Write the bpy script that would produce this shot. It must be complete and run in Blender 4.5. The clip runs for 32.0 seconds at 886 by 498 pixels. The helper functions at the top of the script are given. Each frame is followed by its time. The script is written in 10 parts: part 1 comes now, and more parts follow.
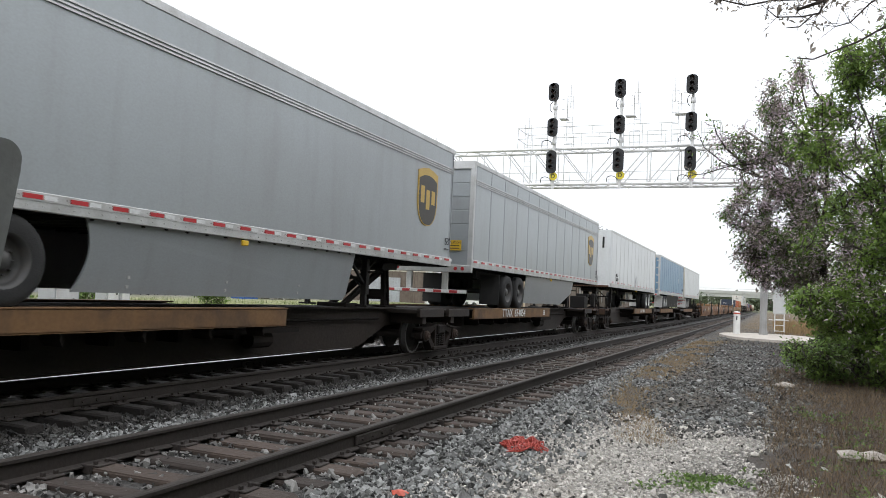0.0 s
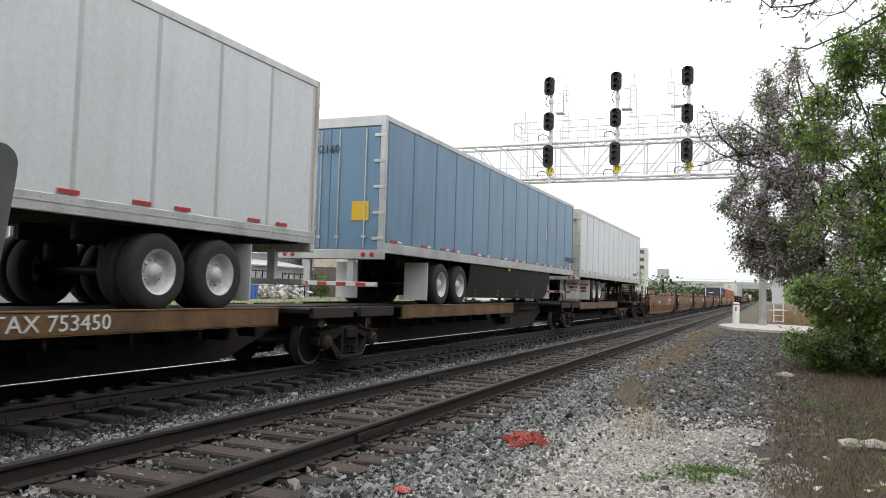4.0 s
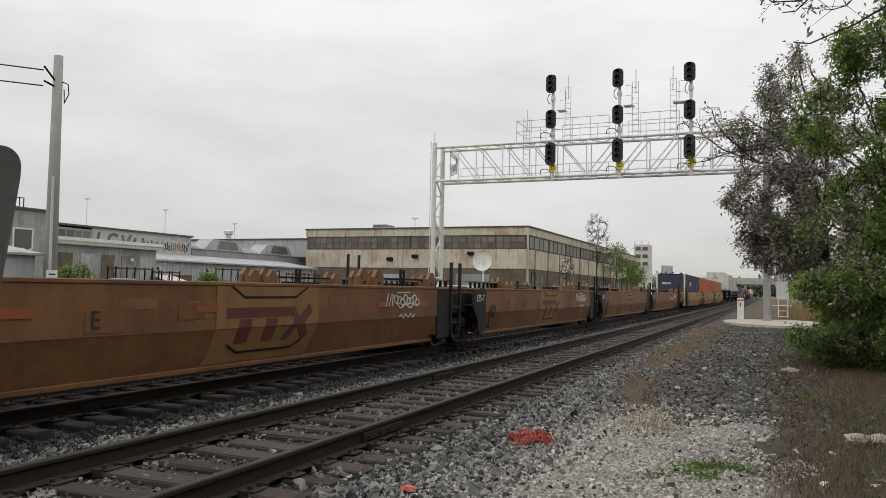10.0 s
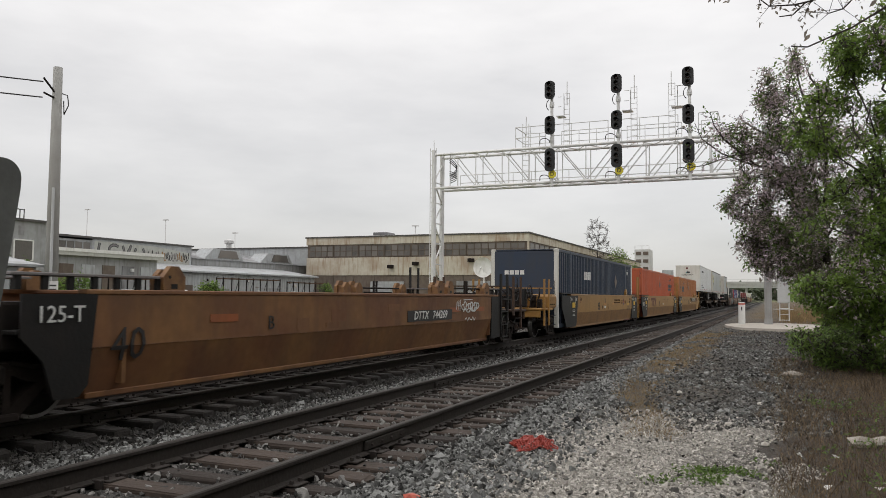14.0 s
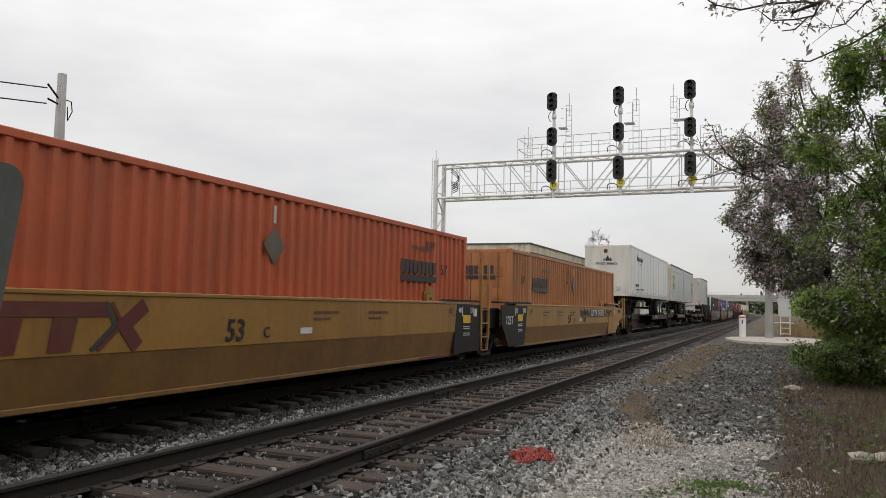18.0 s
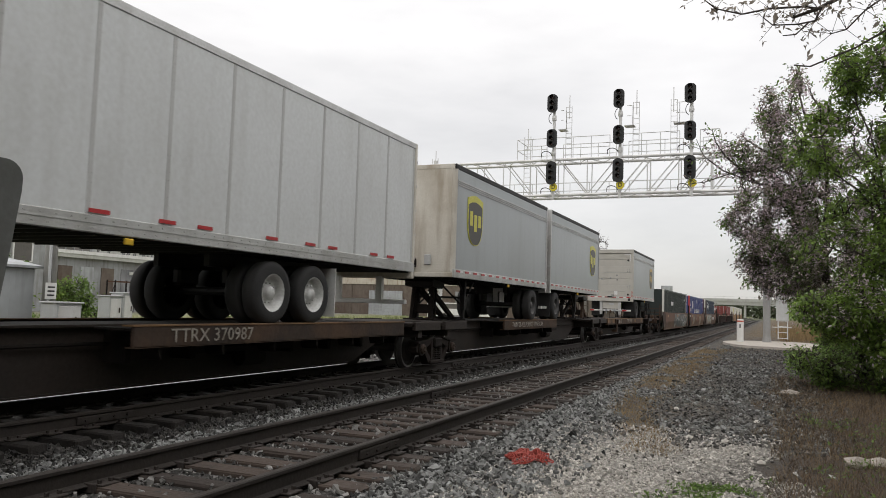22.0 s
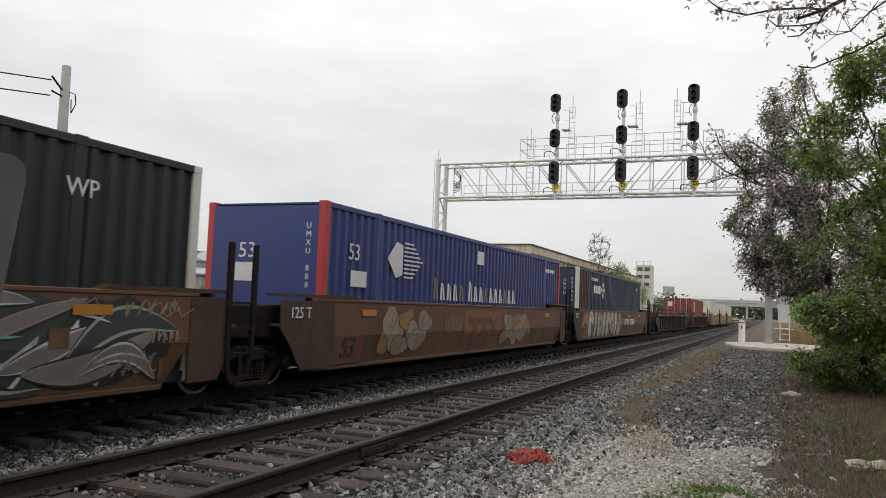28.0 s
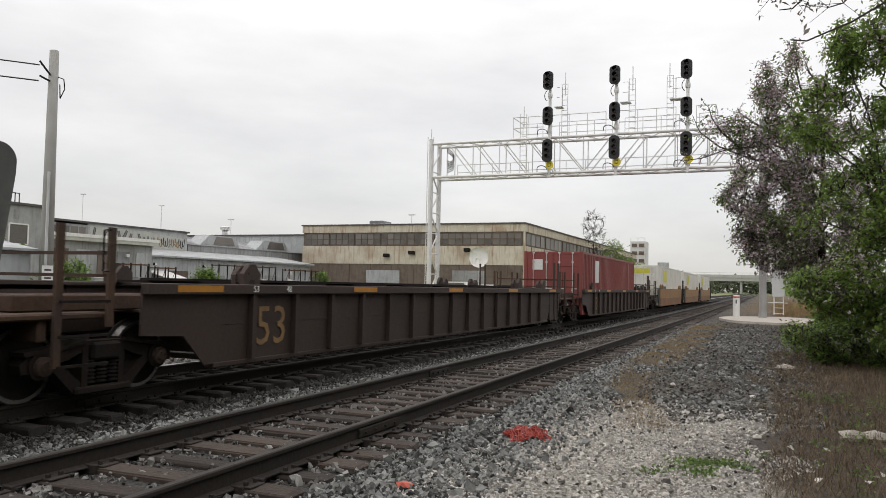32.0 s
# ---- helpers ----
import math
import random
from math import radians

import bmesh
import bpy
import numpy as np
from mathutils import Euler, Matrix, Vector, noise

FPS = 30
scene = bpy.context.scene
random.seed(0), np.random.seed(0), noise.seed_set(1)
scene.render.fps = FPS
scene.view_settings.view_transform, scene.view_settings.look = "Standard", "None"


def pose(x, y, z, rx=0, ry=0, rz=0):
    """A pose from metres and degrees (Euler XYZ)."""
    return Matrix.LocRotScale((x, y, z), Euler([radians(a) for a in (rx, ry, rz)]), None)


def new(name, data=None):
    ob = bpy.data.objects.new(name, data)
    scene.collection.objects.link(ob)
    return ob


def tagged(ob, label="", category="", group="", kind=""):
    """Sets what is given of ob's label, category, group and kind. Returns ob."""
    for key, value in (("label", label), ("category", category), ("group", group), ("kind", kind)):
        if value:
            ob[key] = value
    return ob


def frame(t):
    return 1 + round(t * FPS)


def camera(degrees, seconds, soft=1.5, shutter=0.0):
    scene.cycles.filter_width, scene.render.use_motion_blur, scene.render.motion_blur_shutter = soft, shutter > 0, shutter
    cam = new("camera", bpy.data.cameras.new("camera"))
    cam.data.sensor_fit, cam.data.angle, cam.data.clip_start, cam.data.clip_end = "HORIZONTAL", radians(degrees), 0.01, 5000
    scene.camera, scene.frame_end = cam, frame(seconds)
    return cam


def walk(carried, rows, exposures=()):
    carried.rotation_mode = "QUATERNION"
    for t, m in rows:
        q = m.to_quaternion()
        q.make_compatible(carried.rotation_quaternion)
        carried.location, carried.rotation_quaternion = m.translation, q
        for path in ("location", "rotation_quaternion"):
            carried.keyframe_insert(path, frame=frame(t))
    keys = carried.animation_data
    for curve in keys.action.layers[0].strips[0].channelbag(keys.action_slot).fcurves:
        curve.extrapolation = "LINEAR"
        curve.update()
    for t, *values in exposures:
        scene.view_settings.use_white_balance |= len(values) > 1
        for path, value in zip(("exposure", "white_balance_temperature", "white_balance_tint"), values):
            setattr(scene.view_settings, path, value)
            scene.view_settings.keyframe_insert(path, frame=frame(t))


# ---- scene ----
# World: z = 0 is the rail top, +y runs along the tracks, the camera stands at x = y = 0.
EYE_Z = 1.423
CLIP = 32.0
cam = camera(59.8, CLIP, soft=0.5, shutter=0.08)


def aim(yaw, pitch, roll):
    """Camera pose at the fixed standpoint."""
    return pose(0, 0, EYE_Z, 90 + pitch, 0, yaw) @ pose(0, 0, 0, 0, 0, roll)


walk(cam, [(t, aim(a, b, c)) for t, a, b, c in (
    (0, 22.98, 3.31, 2.72),
    (0.5, 22.97, 3.57, 2.56),
    (1, 22.85, 2.98, 2.45),
    (1.5, 22.66, 3.01, 2.52),
    (2, 22.51, 3.04, 2.24),
    (2.5, 22.57, 3.02, 2.27),
    (3, 22.68, 3.04, 2.02),
    (3.5, 22.88, 3.02, 1.66),
    (5.5, 22.66, 3.14, 1.85),
    (6, 22.56, 3.14, 1.80),
    (6.5, 22.49, 3.12, 1.50),
    (7, 22.51, 3.12, 1.01),
    (7.5, 22.55, 3.03, 0.96),
    (8, 22.55, 3.02, 0.92),
    (8.5, 22.63, 3.03, 0.72),
    (9, 22.83, 3.00, 0.78),
    (9.5, 22.97, 2.98, 0.90),
    (10, 23.09, 2.94, 1.10),
    (10.5, 23.11, 2.93, 1.05),
    (11, 23.18, 2.87, 1.28),
    (11.5, 23.20, 2.83, 1.15),
    (12, 23.05, 2.75, 0.93),
    (12.5, 22.94, 2.72, 0.85),
    (13, 22.88, 2.75, 0.94),
    (13.5, 22.96, 3.01, 0.71),
    (14, 23.13, 3.46, 0.49),
    (14.5, 23.15, 3.56, 1.07),
    (16.5, 23.04, 4.04, 1.22),
    (17, 23.09, 4.32, 1.10),
    (17.5, 23.12, 4.19, 0.84),
    (18, 23.21, 4.20, 1.12),
    (18.5, 23.28, 4.23, 1.36),
    (19, 23.33, 4.29, 1.35),
    (19.5, 23.31, 4.30, 1.48),
    (20, 23.06, 4.24, 1.34),
    (20.5, 22.91, 4.19, 1.46),
    (21, 22.87, 4.21, 1.66),
    (21.5, 22.87, 4.27, 1.74),
    (22, 23.12, 4.24, 1.79),
    (22.5, 23.16, 4.18, 1.74),
    (23, 23.16, 4.24, 1.91),
    (23.5, 23.17, 4.23, 2.04),
    (24, 23.17, 4.24, 1.89),
    (24.5, 23.20, 4.27, 1.74),
    (25, 23.30, 4.27, 1.71),
    (25.5, 23.42, 4.24, 1.84),
    (27.5, 23.32, 4.13, 2.30),
    (28, 23.27, 4.16, 2.22),
    (28.5, 23.22, 4.22, 2.27),
    (29, 23.17, 4.26, 2.28),
    (29.5, 23.18, 4.25, 1.87),
    (30, 23.14, 4.38, 1.18),
    (30.5, 23.10, 3.32, 1.19),
    (31, 22.95, 3.03, 1.01),
    (31.5, 22.84, 2.79, 1.14),
    (32, 22.83, 2.68, 1.22),
)], exposures=[(0, 0.46, 6180, 10), (3, 0.39, 6220, 10), (6, 0.48, 6330, 10), (7, 0.32, 6400, 10), (8, -0.2, 6560, 11), (10, -0.28, 6600, 11), (13, -0.26, 6600, 11), (16, -0.18, 6600, 11), (17, -0.12, 6600, 11), (18, -0.20, 6600, 11), (21.5, -0.16, 6600, 11), (23, -0.02, 6560, 11), (24, 0.06, 6560, 11), (25, -0.22, 6580, 11), (28, -0.16, 6580, 11), (32, -0.1, 6600, 11)])

# ---- world and sun: an overcast spring day ----
SUN_EL, SUN_AZ = 50.0, 200.0
world = bpy.data.worlds.new("world")
scene.world = world
world.use_nodes = True
wn, wl = world.node_tree.nodes, world.node_tree.links
wn.clear()
w_out = wn.new("ShaderNodeOutputWorld")
w_sky = wn.new("ShaderNodeTexSky")
w_sky.sky_type, w_sky.sun_disc = "NISHITA", False
w_sky.sun_elevation, w_sky.sun_rotation = radians(SUN_EL), radians(SUN_AZ)
w_skybg = wn.new("ShaderNodeBackground")
w_skybg.inputs["Strength"].default_value = 0.02
wl.new(w_sky.outputs[0], w_skybg.inputs["Color"])
# cloud deck: broad soft banks over a pale grey ceiling
w_tc = wn.new("ShaderNodeTexCoord")
w_map = wn.new("ShaderNodeMapping")
w_map.inputs["Scale"].default_value = (1.0, 1.0, 3.5)
w_no = wn.new("ShaderNodeTexNoise")
w_no.inputs["Scale"].default_value, w_no.inputs["Detail"].default_value, w_no.inputs["Roughness"].default_value = 2.2, 6.0, 0.55
w_ramp = wn.new("ShaderNodeValToRGB")
w_ramp.color_ramp.elements[0].position, w_ramp.color_ramp.elements[0].color = 0.30, (0.70, 0.695, 0.69, 1)
w_ramp.color_ramp.elements[1].position, w_ramp.color_ramp.elements[1].color = 0.66, (0.93, 0.92, 0.905, 1)
# the ceiling brightens from the horizon to the zenith
w_sep = wn.new("ShaderNodeSeparateXYZ")
w_grad = wn.new("ShaderNodeMapRange")
w_grad.inputs["From Min"].default_value, w_grad.inputs["From Max"].default_value = 0.0, 0.4
w_grad.inputs["To Min"].default_value, w_grad.inputs["To Max"].default_value = 0.62, 1.0
# the zenith of an overcast sky is far brighter than its lower part
w_zen = wn.new("ShaderNodeMapRange")
w_zen.inputs["From Min"].default_value, w_zen.inputs["From Max"].default_value = 0.35, 1.0
w_zen.inputs["To Min"].default_value, w_zen.inputs["To Max"].default_value = 0.0, 0.6
w_sum = wn.new("ShaderNodeMath")
w_mul = wn.new("ShaderNodeVectorMath")
w_mul.operation = "SCALE"
w_cbg = wn.new("ShaderNodeBackground")
w_cbg.inputs["Strength"].default_value = 1.3
w_add = wn.new("ShaderNodeAddShader")
wl.new(w_tc.outputs["Generated"], w_map.inputs[0])
wl.new(w_map.outputs[0], w_no.inputs["Vector"])
wl.new(w_no.outputs["Fac"], w_ramp.inputs[0])
wl.new(w_tc.outputs["Generated"], w_sep.inputs[0])
wl.new(w_sep.outputs["Z"], w_grad.inputs["Value"])
wl.new(w_ramp.outputs[0], w_mul.inputs[0])
wl.new(w_sep.outputs["Z"], w_zen.inputs["Value"])
wl.new(w_grad.outputs[0], w_sum.inputs[0])
wl.new(w_zen.outputs[0], w_sum.inputs[1])
wl.new(w_sum.outputs[0], w_mul.inputs["Scale"])
wl.new(w_mul.outputs[0], w_cbg.inputs["Color"])
wl.new(w_skybg.outputs[0], w_add.inputs[0])
wl.new(w_cbg.outputs[0], w_add.inputs[1])
wl.new(w_add.outputs[0], w_out.inputs["Surface"])

sun = new("sun", bpy.data.lights.new("sun", "SUN"))
sun.data.energy, sun.data.angle, sun.data.color = 0.3, radians(25), (1.0, 0.97, 0.92)
sun.matrix_world = pose(0, 0, 0, 90 - SUN_EL, 0, 180 - SUN_AZ)

# ---- materials ----
def mat(name, col, rough=0.6, metal=0.0, dirt=(0.05, 0.04, 0.03), amount=0.35, scale=1.5, streak=0.0, fine=30.0,
        bump=0.15, vary=0.0, island=False, second=None, gloss=0.5, thin=0.0):
    """A procedural surface: base colour, broad stains, vertical streaks, fine grain and relief."""
    m = bpy.data.materials.new(name)
    m.use_nodes = True
    n, l = m.node_tree.nodes, m.node_tree.links
    b = n["Principled BSDF"]
    b.inputs["Roughness"].default_value, b.inputs["Metallic"].default_value = rough, metal
    b.inputs["Specular IOR Level"].default_value = gloss
    tc = n.new("ShaderNodeTexCoord")
    oi = n.new("ShaderNodeObjectInfo")
    off = n.new("ShaderNodeVectorMath")
    off.operation = "MULTIPLY_ADD"
    off.inputs[1].default_value = (37.0, 17.0, 53.0)
    l.new(oi.outputs["Random"], off.inputs[0])
    l.new(tc.outputs["Object"], off.inputs[2])
    base = n.new("ShaderNodeRGB")
    base.outputs[0].default_value = (*col, 1)
    last = base.outputs[0]

    def mix(fac, other, kind="MIX"):
        x = n.new("ShaderNodeMix")
        x.data_type, x.blend_type = "RGBA", kind
        nonlocal last
        l.new(fac, x.inputs[0])
        l.new(last, x.inputs[6])
        if isinstance(other, tuple):
            x.inputs[7].default_value = (*other, 1)
        else:
            l.new(other, x.inputs[7])
        last = x.outputs[2]

    def noise_fac(sc, lo, hi, top, stretch=None, detail=5.0):
        t = n.new("ShaderNodeTexNoise")
        t.inputs["Scale"].default_value, t.inputs["Detail"].default_value = sc, detail
        src = off.outputs[0]
        if stretch:
            mp = n.new("ShaderNodeMapping")
            mp.inputs["Scale"].default_value = stretch
            l.new(src, mp.inputs[0])
            src = mp.outputs[0]
        l.new(src, t.inputs["Vector"])
        r = n.new("ShaderNodeMapRange")
        r.inputs["From Min"].default_value, r.inputs["From Max"].default_value = lo, hi
        r.inputs["To Max"].default_value = top
        l.new(t.outputs["Fac"], r.inputs["Value"])
        return r.outputs[0], t.outputs["Fac"]

    if second:
        mix(noise_fac(scale * 0.6, 0.42, 0.62, 1.0)[0], second)
    if island or vary:
        rnd = oi.outputs["Random"]
        if island:
            rnd = n.new("ShaderNodeNewGeometry").outputs["Random Per Island"]
        r = n.new("ShaderNodeMapRange")
        r.inputs["To Min"].default_value, r.inputs["To Max"].default_value = -vary, vary
        l.new(rnd, r.inputs["Value"])
        hs = n.new("ShaderNodeHueSaturation")
        ad = n.new("ShaderNodeMath")
        ad.inputs[1].default_value = 1.0
        l.new(r.outputs[0], ad.inputs[0])
        l.new(ad.outputs[0], hs.inputs["Value"])
        l.new(last, hs.inputs["Color"])
        last = hs.outputs[0]
    if amount:
        mix(noise_fac(scale, 0.45, 0.75, amount)[0], dirt)
    if streak:
        mix(noise_fac(3.0, 0.5, 0.72, streak, (1.0, 1.0, 0.12))[0], dirt)
    fac, raw = noise_fac(fine, 0.3, 0.7, 0.22)
    mix(fac, dirt)
    l.new(last, b.inputs["Base Color"])
    rr = n.new("ShaderNodeMapRange")
    rr.inputs["To Min"].default_value, rr.inputs["To Max"].default_value = max(0.05, rough - 0.12), min(1.0, rough + 0.15)
    l.new(raw, rr.inputs["Value"])
    l.new(rr.outputs[0], b.inputs["Roughness"])
    if bump:
        bp = n.new("ShaderNodeBump")
        bp.inputs["Strength"].default_value, bp.inputs["Distance"].default_value = bump, 0.02
        l.new(raw, bp.inputs["Height"])
        l.new(bp.outputs[0], b.inputs["Normal"])
    if thin:
        tr = n.new("ShaderNodeBsdfTranslucent")
        l.new(last, tr.inputs["Color"])
        mx = n.new("ShaderNodeMixShader")
        mx.inputs[0].default_value = thin
        l.new(b.outputs[0], mx.inputs[1])
        l.new(tr.outputs[0], mx.inputs[2])
        l.new(mx.outputs[0], n["Material Output"].inputs["Surface"])
    return m


def flat(name, col, rough=0.5, metal=0.0):
    return mat(name, col, rough, metal, amount=0.12, bump=0.03)


M = {
    "silver": mat("silver_paint", (0.375, 0.40, 0.41), 0.36, 0.3, (0.22, 0.21, 0.195), 0.30, 0.35, 0.2, 40, 0.02),
    "white": mat("white_panel", (0.670, 0.686, 0.686), 0.4, 0.0, (0.36, 0.35, 0.32), 0.16, 0.6, 0.2, 14, 0.02),
    "dirtywhite": mat("stained_panel", (0.66, 0.63, 0.56), 0.5, 0.0, (0.22, 0.16, 0.09), 0.5, 1.1, 0.6, 30, 0.04),
    "blue": mat("blue_panel", (0.155, 0.27, 0.385), 0.4, 0.0, (0.10, 0.13, 0.17), 0.3, 0.7, 0.35, 40, 0.02),
    "alu": mat("aluminium", (0.60, 0.60, 0.59), 0.42, 0.5, (0.18, 0.16, 0.13), 0.35, 2.0, 0.3, 40, 0.05),
    "black": mat("black_steel", (0.010, 0.010, 0.010), 0.55, 0.0, (0.026, 0.019, 0.015), 0.35, 2.0, 0.0, 25, 0.2, gloss=0.3),
    "grime": mat("grimy_steel", (0.013, 0.011, 0.010), 0.85, 0.0, (0.028, 0.019, 0.014), 0.5, 2.5, 0.0, 25, 0.3, gloss=0.2),
    "rust": mat("rusty_deck", (0.10, 0.048, 0.024), 0.85, 0.0, (0.028, 0.020, 0.016), 0.65, 1.8, 0.0, 20, 0.3),
    "deckrust": mat("grimy_brown_deck", (0.070, 0.037, 0.021), 0.85, 0.0, (0.018, 0.013, 0.011), 0.75, 1.5, 0.2, 20, 0.3),
    "caprust": mat("grimy_bearing_cap", (0.05, 0.030, 0.020), 0.8, 0.1, (0.022, 0.017, 0.014), 0.5, 4.0, 0.0, 25, 0.2),
    "channelrust": mat("rusted_side_channel", (0.072, 0.038, 0.019), 0.85, 0.0, (0.018, 0.013, 0.010), 0.95, 0.9, 0.5, 18, 0.3),
    "sillbrown": mat("grimy_brown_sill", (0.028, 0.019, 0.014), 0.85, 0.0, (0.012, 0.010, 0.009), 0.7, 1.2, 0.3, 20, 0.3),
    "fadedink": mat("faded_white_lettering", (0.34, 0.31, 0.27), 0.8, 0.0, (0.10, 0.07, 0.05), 0.75, 3.0, 0.4, 30),
    "doorgrey": mat("warm_grey_door", (0.47, 0.45, 0.405), 0.55, 0.0, (0.33, 0.31, 0.27), 0.45, 1.1, 0.3, 25),
    "sillyellow": mat("worn_yellow_sill", (0.172, 0.090, 0.033), 0.75, 0.0, (0.030, 0.020, 0.015), 0.9, 1.3, 0.35, 20, 0.2),
    "wellbrown": mat("weathered_orange_brown", (0.225, 0.106, 0.035), 0.62, 0.0, (0.085, 0.040, 0.022), 0.65, 1.1, 0.5, 9, 0.08, second=(0.165, 0.066, 0.025)),
    "guidepaint": mat("worn_yellow_guide", (0.21, 0.105, 0.036), 0.6, 0.0, (0.09, 0.04, 0.022), 0.8, 6.0, 0.3, 20, 0.1),
    "wellpale": mat("repainted_tan", (0.27, 0.145, 0.048), 0.6, 0.0, (0.15, 0.072, 0.030), 0.55, 1.3, 0.35, 12, 0.06),
    "wellworn": mat("scuffed_brown", (0.20, 0.088, 0.034), 0.65, 0.0, (0.10, 0.05, 0.028), 0.5, 0.8, 0.3, 22, 0.08),
    "joint": mat("grey_joint_strip", (0.52, 0.52, 0.51), 0.5, 0.1, (0.25, 0.24, 0.22), 0.3, 1.0, 0.3, 30, 0.05),
    "silverjoint": mat("silver_joint_strip", (0.345, 0.37, 0.385), 0.4, 0.3, (0.19, 0.18, 0.165), 0.3, 1.0, 0.3, 30, 0.05),
    "bluejoint": mat("blue_joint_strip", (0.085, 0.18, 0.29), 0.45, 0.1, (0.06, 0.08, 0.1), 0.3, 1.0, 0.3, 30, 0.05),
    # brown for lower well plates; the shade on their lower half is in the colour
    "welldark": mat("shaded_lower_brown", (0.125, 0.060, 0.023), 0.7, 0.0, (0.040, 0.025, 0.017), 0.6, 1.2, 0.35, 9, 0.1, second=(0.085, 0.042, 0.019)),
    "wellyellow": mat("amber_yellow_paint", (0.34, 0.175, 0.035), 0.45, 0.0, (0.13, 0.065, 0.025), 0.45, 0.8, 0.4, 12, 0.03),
    # amber of the lower plates, darkened to carry the shade of their downward lean
    "wellyellowlow": mat("shaded_amber_paint", (0.24, 0.12, 0.032), 0.55, 0.0, (0.085, 0.047, 0.025), 0.55, 0.9, 0.3, 12, 0.04),
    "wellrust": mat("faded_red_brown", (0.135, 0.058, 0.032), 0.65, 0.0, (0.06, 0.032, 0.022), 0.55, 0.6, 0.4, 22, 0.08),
    "ribbrown": mat("dark_maroon_brown", (0.046, 0.028, 0.022), 0.7, 0.0, (0.020, 0.014, 0.012), 0.55, 0.8, 0.35, 22, 0.1),
    "navy": mat("navy_container", (0.017, 0.033, 0.066), 0.5, 0.0, (0.042, 0.040, 0.040), 0.35, 0.9, 0.55, 14, 0.03),
    "greenblack": mat("green_black_container", (0.010, 0.018, 0.016), 0.5, 0.0, (0.026, 0.027, 0.024), 0.3, 0.8, 0.3, 30, 0.03),
    "orange": mat("orange_container", (0.52, 0.105, 0.036), 0.5, 0.0, (0.24, 0.07, 0.036), 0.4, 0.9, 0.5, 14, 0.03),
    "amber": mat("faded_orange_container", (0.43, 0.165, 0.052), 0.5, 0.0, (0.20, 0.08, 0.035), 0.5, 0.9, 0.6, 14, 0.03),
    "cblue": mat("royal_blue_container", (0.032, 0.052, 0.20), 0.45, 0.0, (0.05, 0.05, 0.09), 0.4, 0.9, 0.45, 14, 0.03),
    "red": mat("red_container", (0.218, 0.041, 0.036), 0.5, 0.0, (0.14, 0.05, 0.04), 0.3, 0.8, 0.3, 30, 0.03),
    "boxwhite": mat("white_container", (0.68, 0.67, 0.62), 0.5, 0.0, (0.30, 0.26, 0.2), 0.25, 0.8, 0.3, 30, 0.03),
    "redpaint": flat("red_paint", (0.55, 0.10, 0.06)),
    "tapered": flat("red_reflective_tape", (0.48, 0.025, 0.03), 0.35),
    "tapewhite": flat("white_reflective_tape", (0.75, 0.75, 0.74), 0.35),
    "ink": flat("black_lettering", (0.02, 0.02, 0.022)),
    "whiteink": flat("white_lettering", (0.72, 0.72, 0.70)),
    "maroon": mat("maroon_marking", (0.11, 0.020, 0.020), 0.6, 0.0, (0.15, 0.06, 0.03), 0.35, 2.5, 0.3, 20, 0.03),
    "gold": flat("gold_marking", (0.52, 0.34, 0.06), 0.4),
    "oldgold": mat("faded_gold_marking", (0.26, 0.155, 0.06), 0.6, 0.0, (0.10, 0.06, 0.04), 0.5, 3.0, 0.3, 20, 0.03),
    "tarnish": mat("tarnished_plate", (0.16, 0.135, 0.11), 0.6, 0.2, (0.08, 0.06, 0.05), 0.5, 4.0, 0.3, 20, 0.05),
    "lime": flat("yellow_green_marking", (0.62, 0.58, 0.05), 0.4),
    "shield": flat("dark_brown_marking", (0.024, 0.018, 0.013), 0.4),
    "cautionyellow": flat("caution_yellow", (0.75, 0.47, 0.02)),
    "faintbrown": flat("faded_brown_marking", (0.13, 0.06, 0.035)),
    "tyre": mat("tyre_rubber", (0.018, 0.018, 0.018), 0.85, 0.0, (0.036, 0.033, 0.03), 0.4, 5, 0, 40, 0.25),
    "rimwhite": mat("white_rim", (0.62, 0.62, 0.60), 0.45, 0.1, (0.10, 0.08, 0.06), 0.45, 5, 0, 30, 0.1),
    "rimdark": mat("dark_rim", (0.06, 0.06, 0.06), 0.55, 0.3, (0.12, 0.10, 0.08), 0.4, 5, 0, 30, 0.1),
    "wheel": mat("wheel_steel", (0.016, 0.013, 0.012), 0.75, 0.1, (0.034, 0.022, 0.016), 0.5, 3, 0, 30, 0.2),
    "castrust": mat("rusty_cast_steel", (0.019, 0.013, 0.010), 0.8, 0.0, (0.012, 0.009, 0.008), 0.6, 3.0, 0.0, 25, 0.3, gloss=0.25),
    "postred": mat("red_corner_paint", (0.50, 0.045, 0.045), 0.5, 0.0, (0.20, 0.04, 0.03), 0.3, 2.0, 0.3, 20, 0.03),
    "rustpanel": mat("rust_streaked_green_panel", (0.105, 0.045, 0.024), 0.7, 0.0, (0.040, 0.048, 0.042), 0.85, 1.6, 0.9, 14, 0.05),
    "tread": mat("polished_tread", (0.30, 0.29, 0.28), 0.3, 0.9, (0.10, 0.09, 0.08), 0.4, 4, 0, 40, 0.03),
    "railside": mat("rail_web_rust", (0.026, 0.019, 0.015), 0.85, 0.0, (0.012, 0.010, 0.009), 0.5, 1.5, 0, 30, 0.25),
    "railtop": mat("rail_head_steel", (0.72, 0.71, 0.70), 0.30, 0.9, (0.45, 0.42, 0.40), 0.25, 3, 0, 60, 0.04),
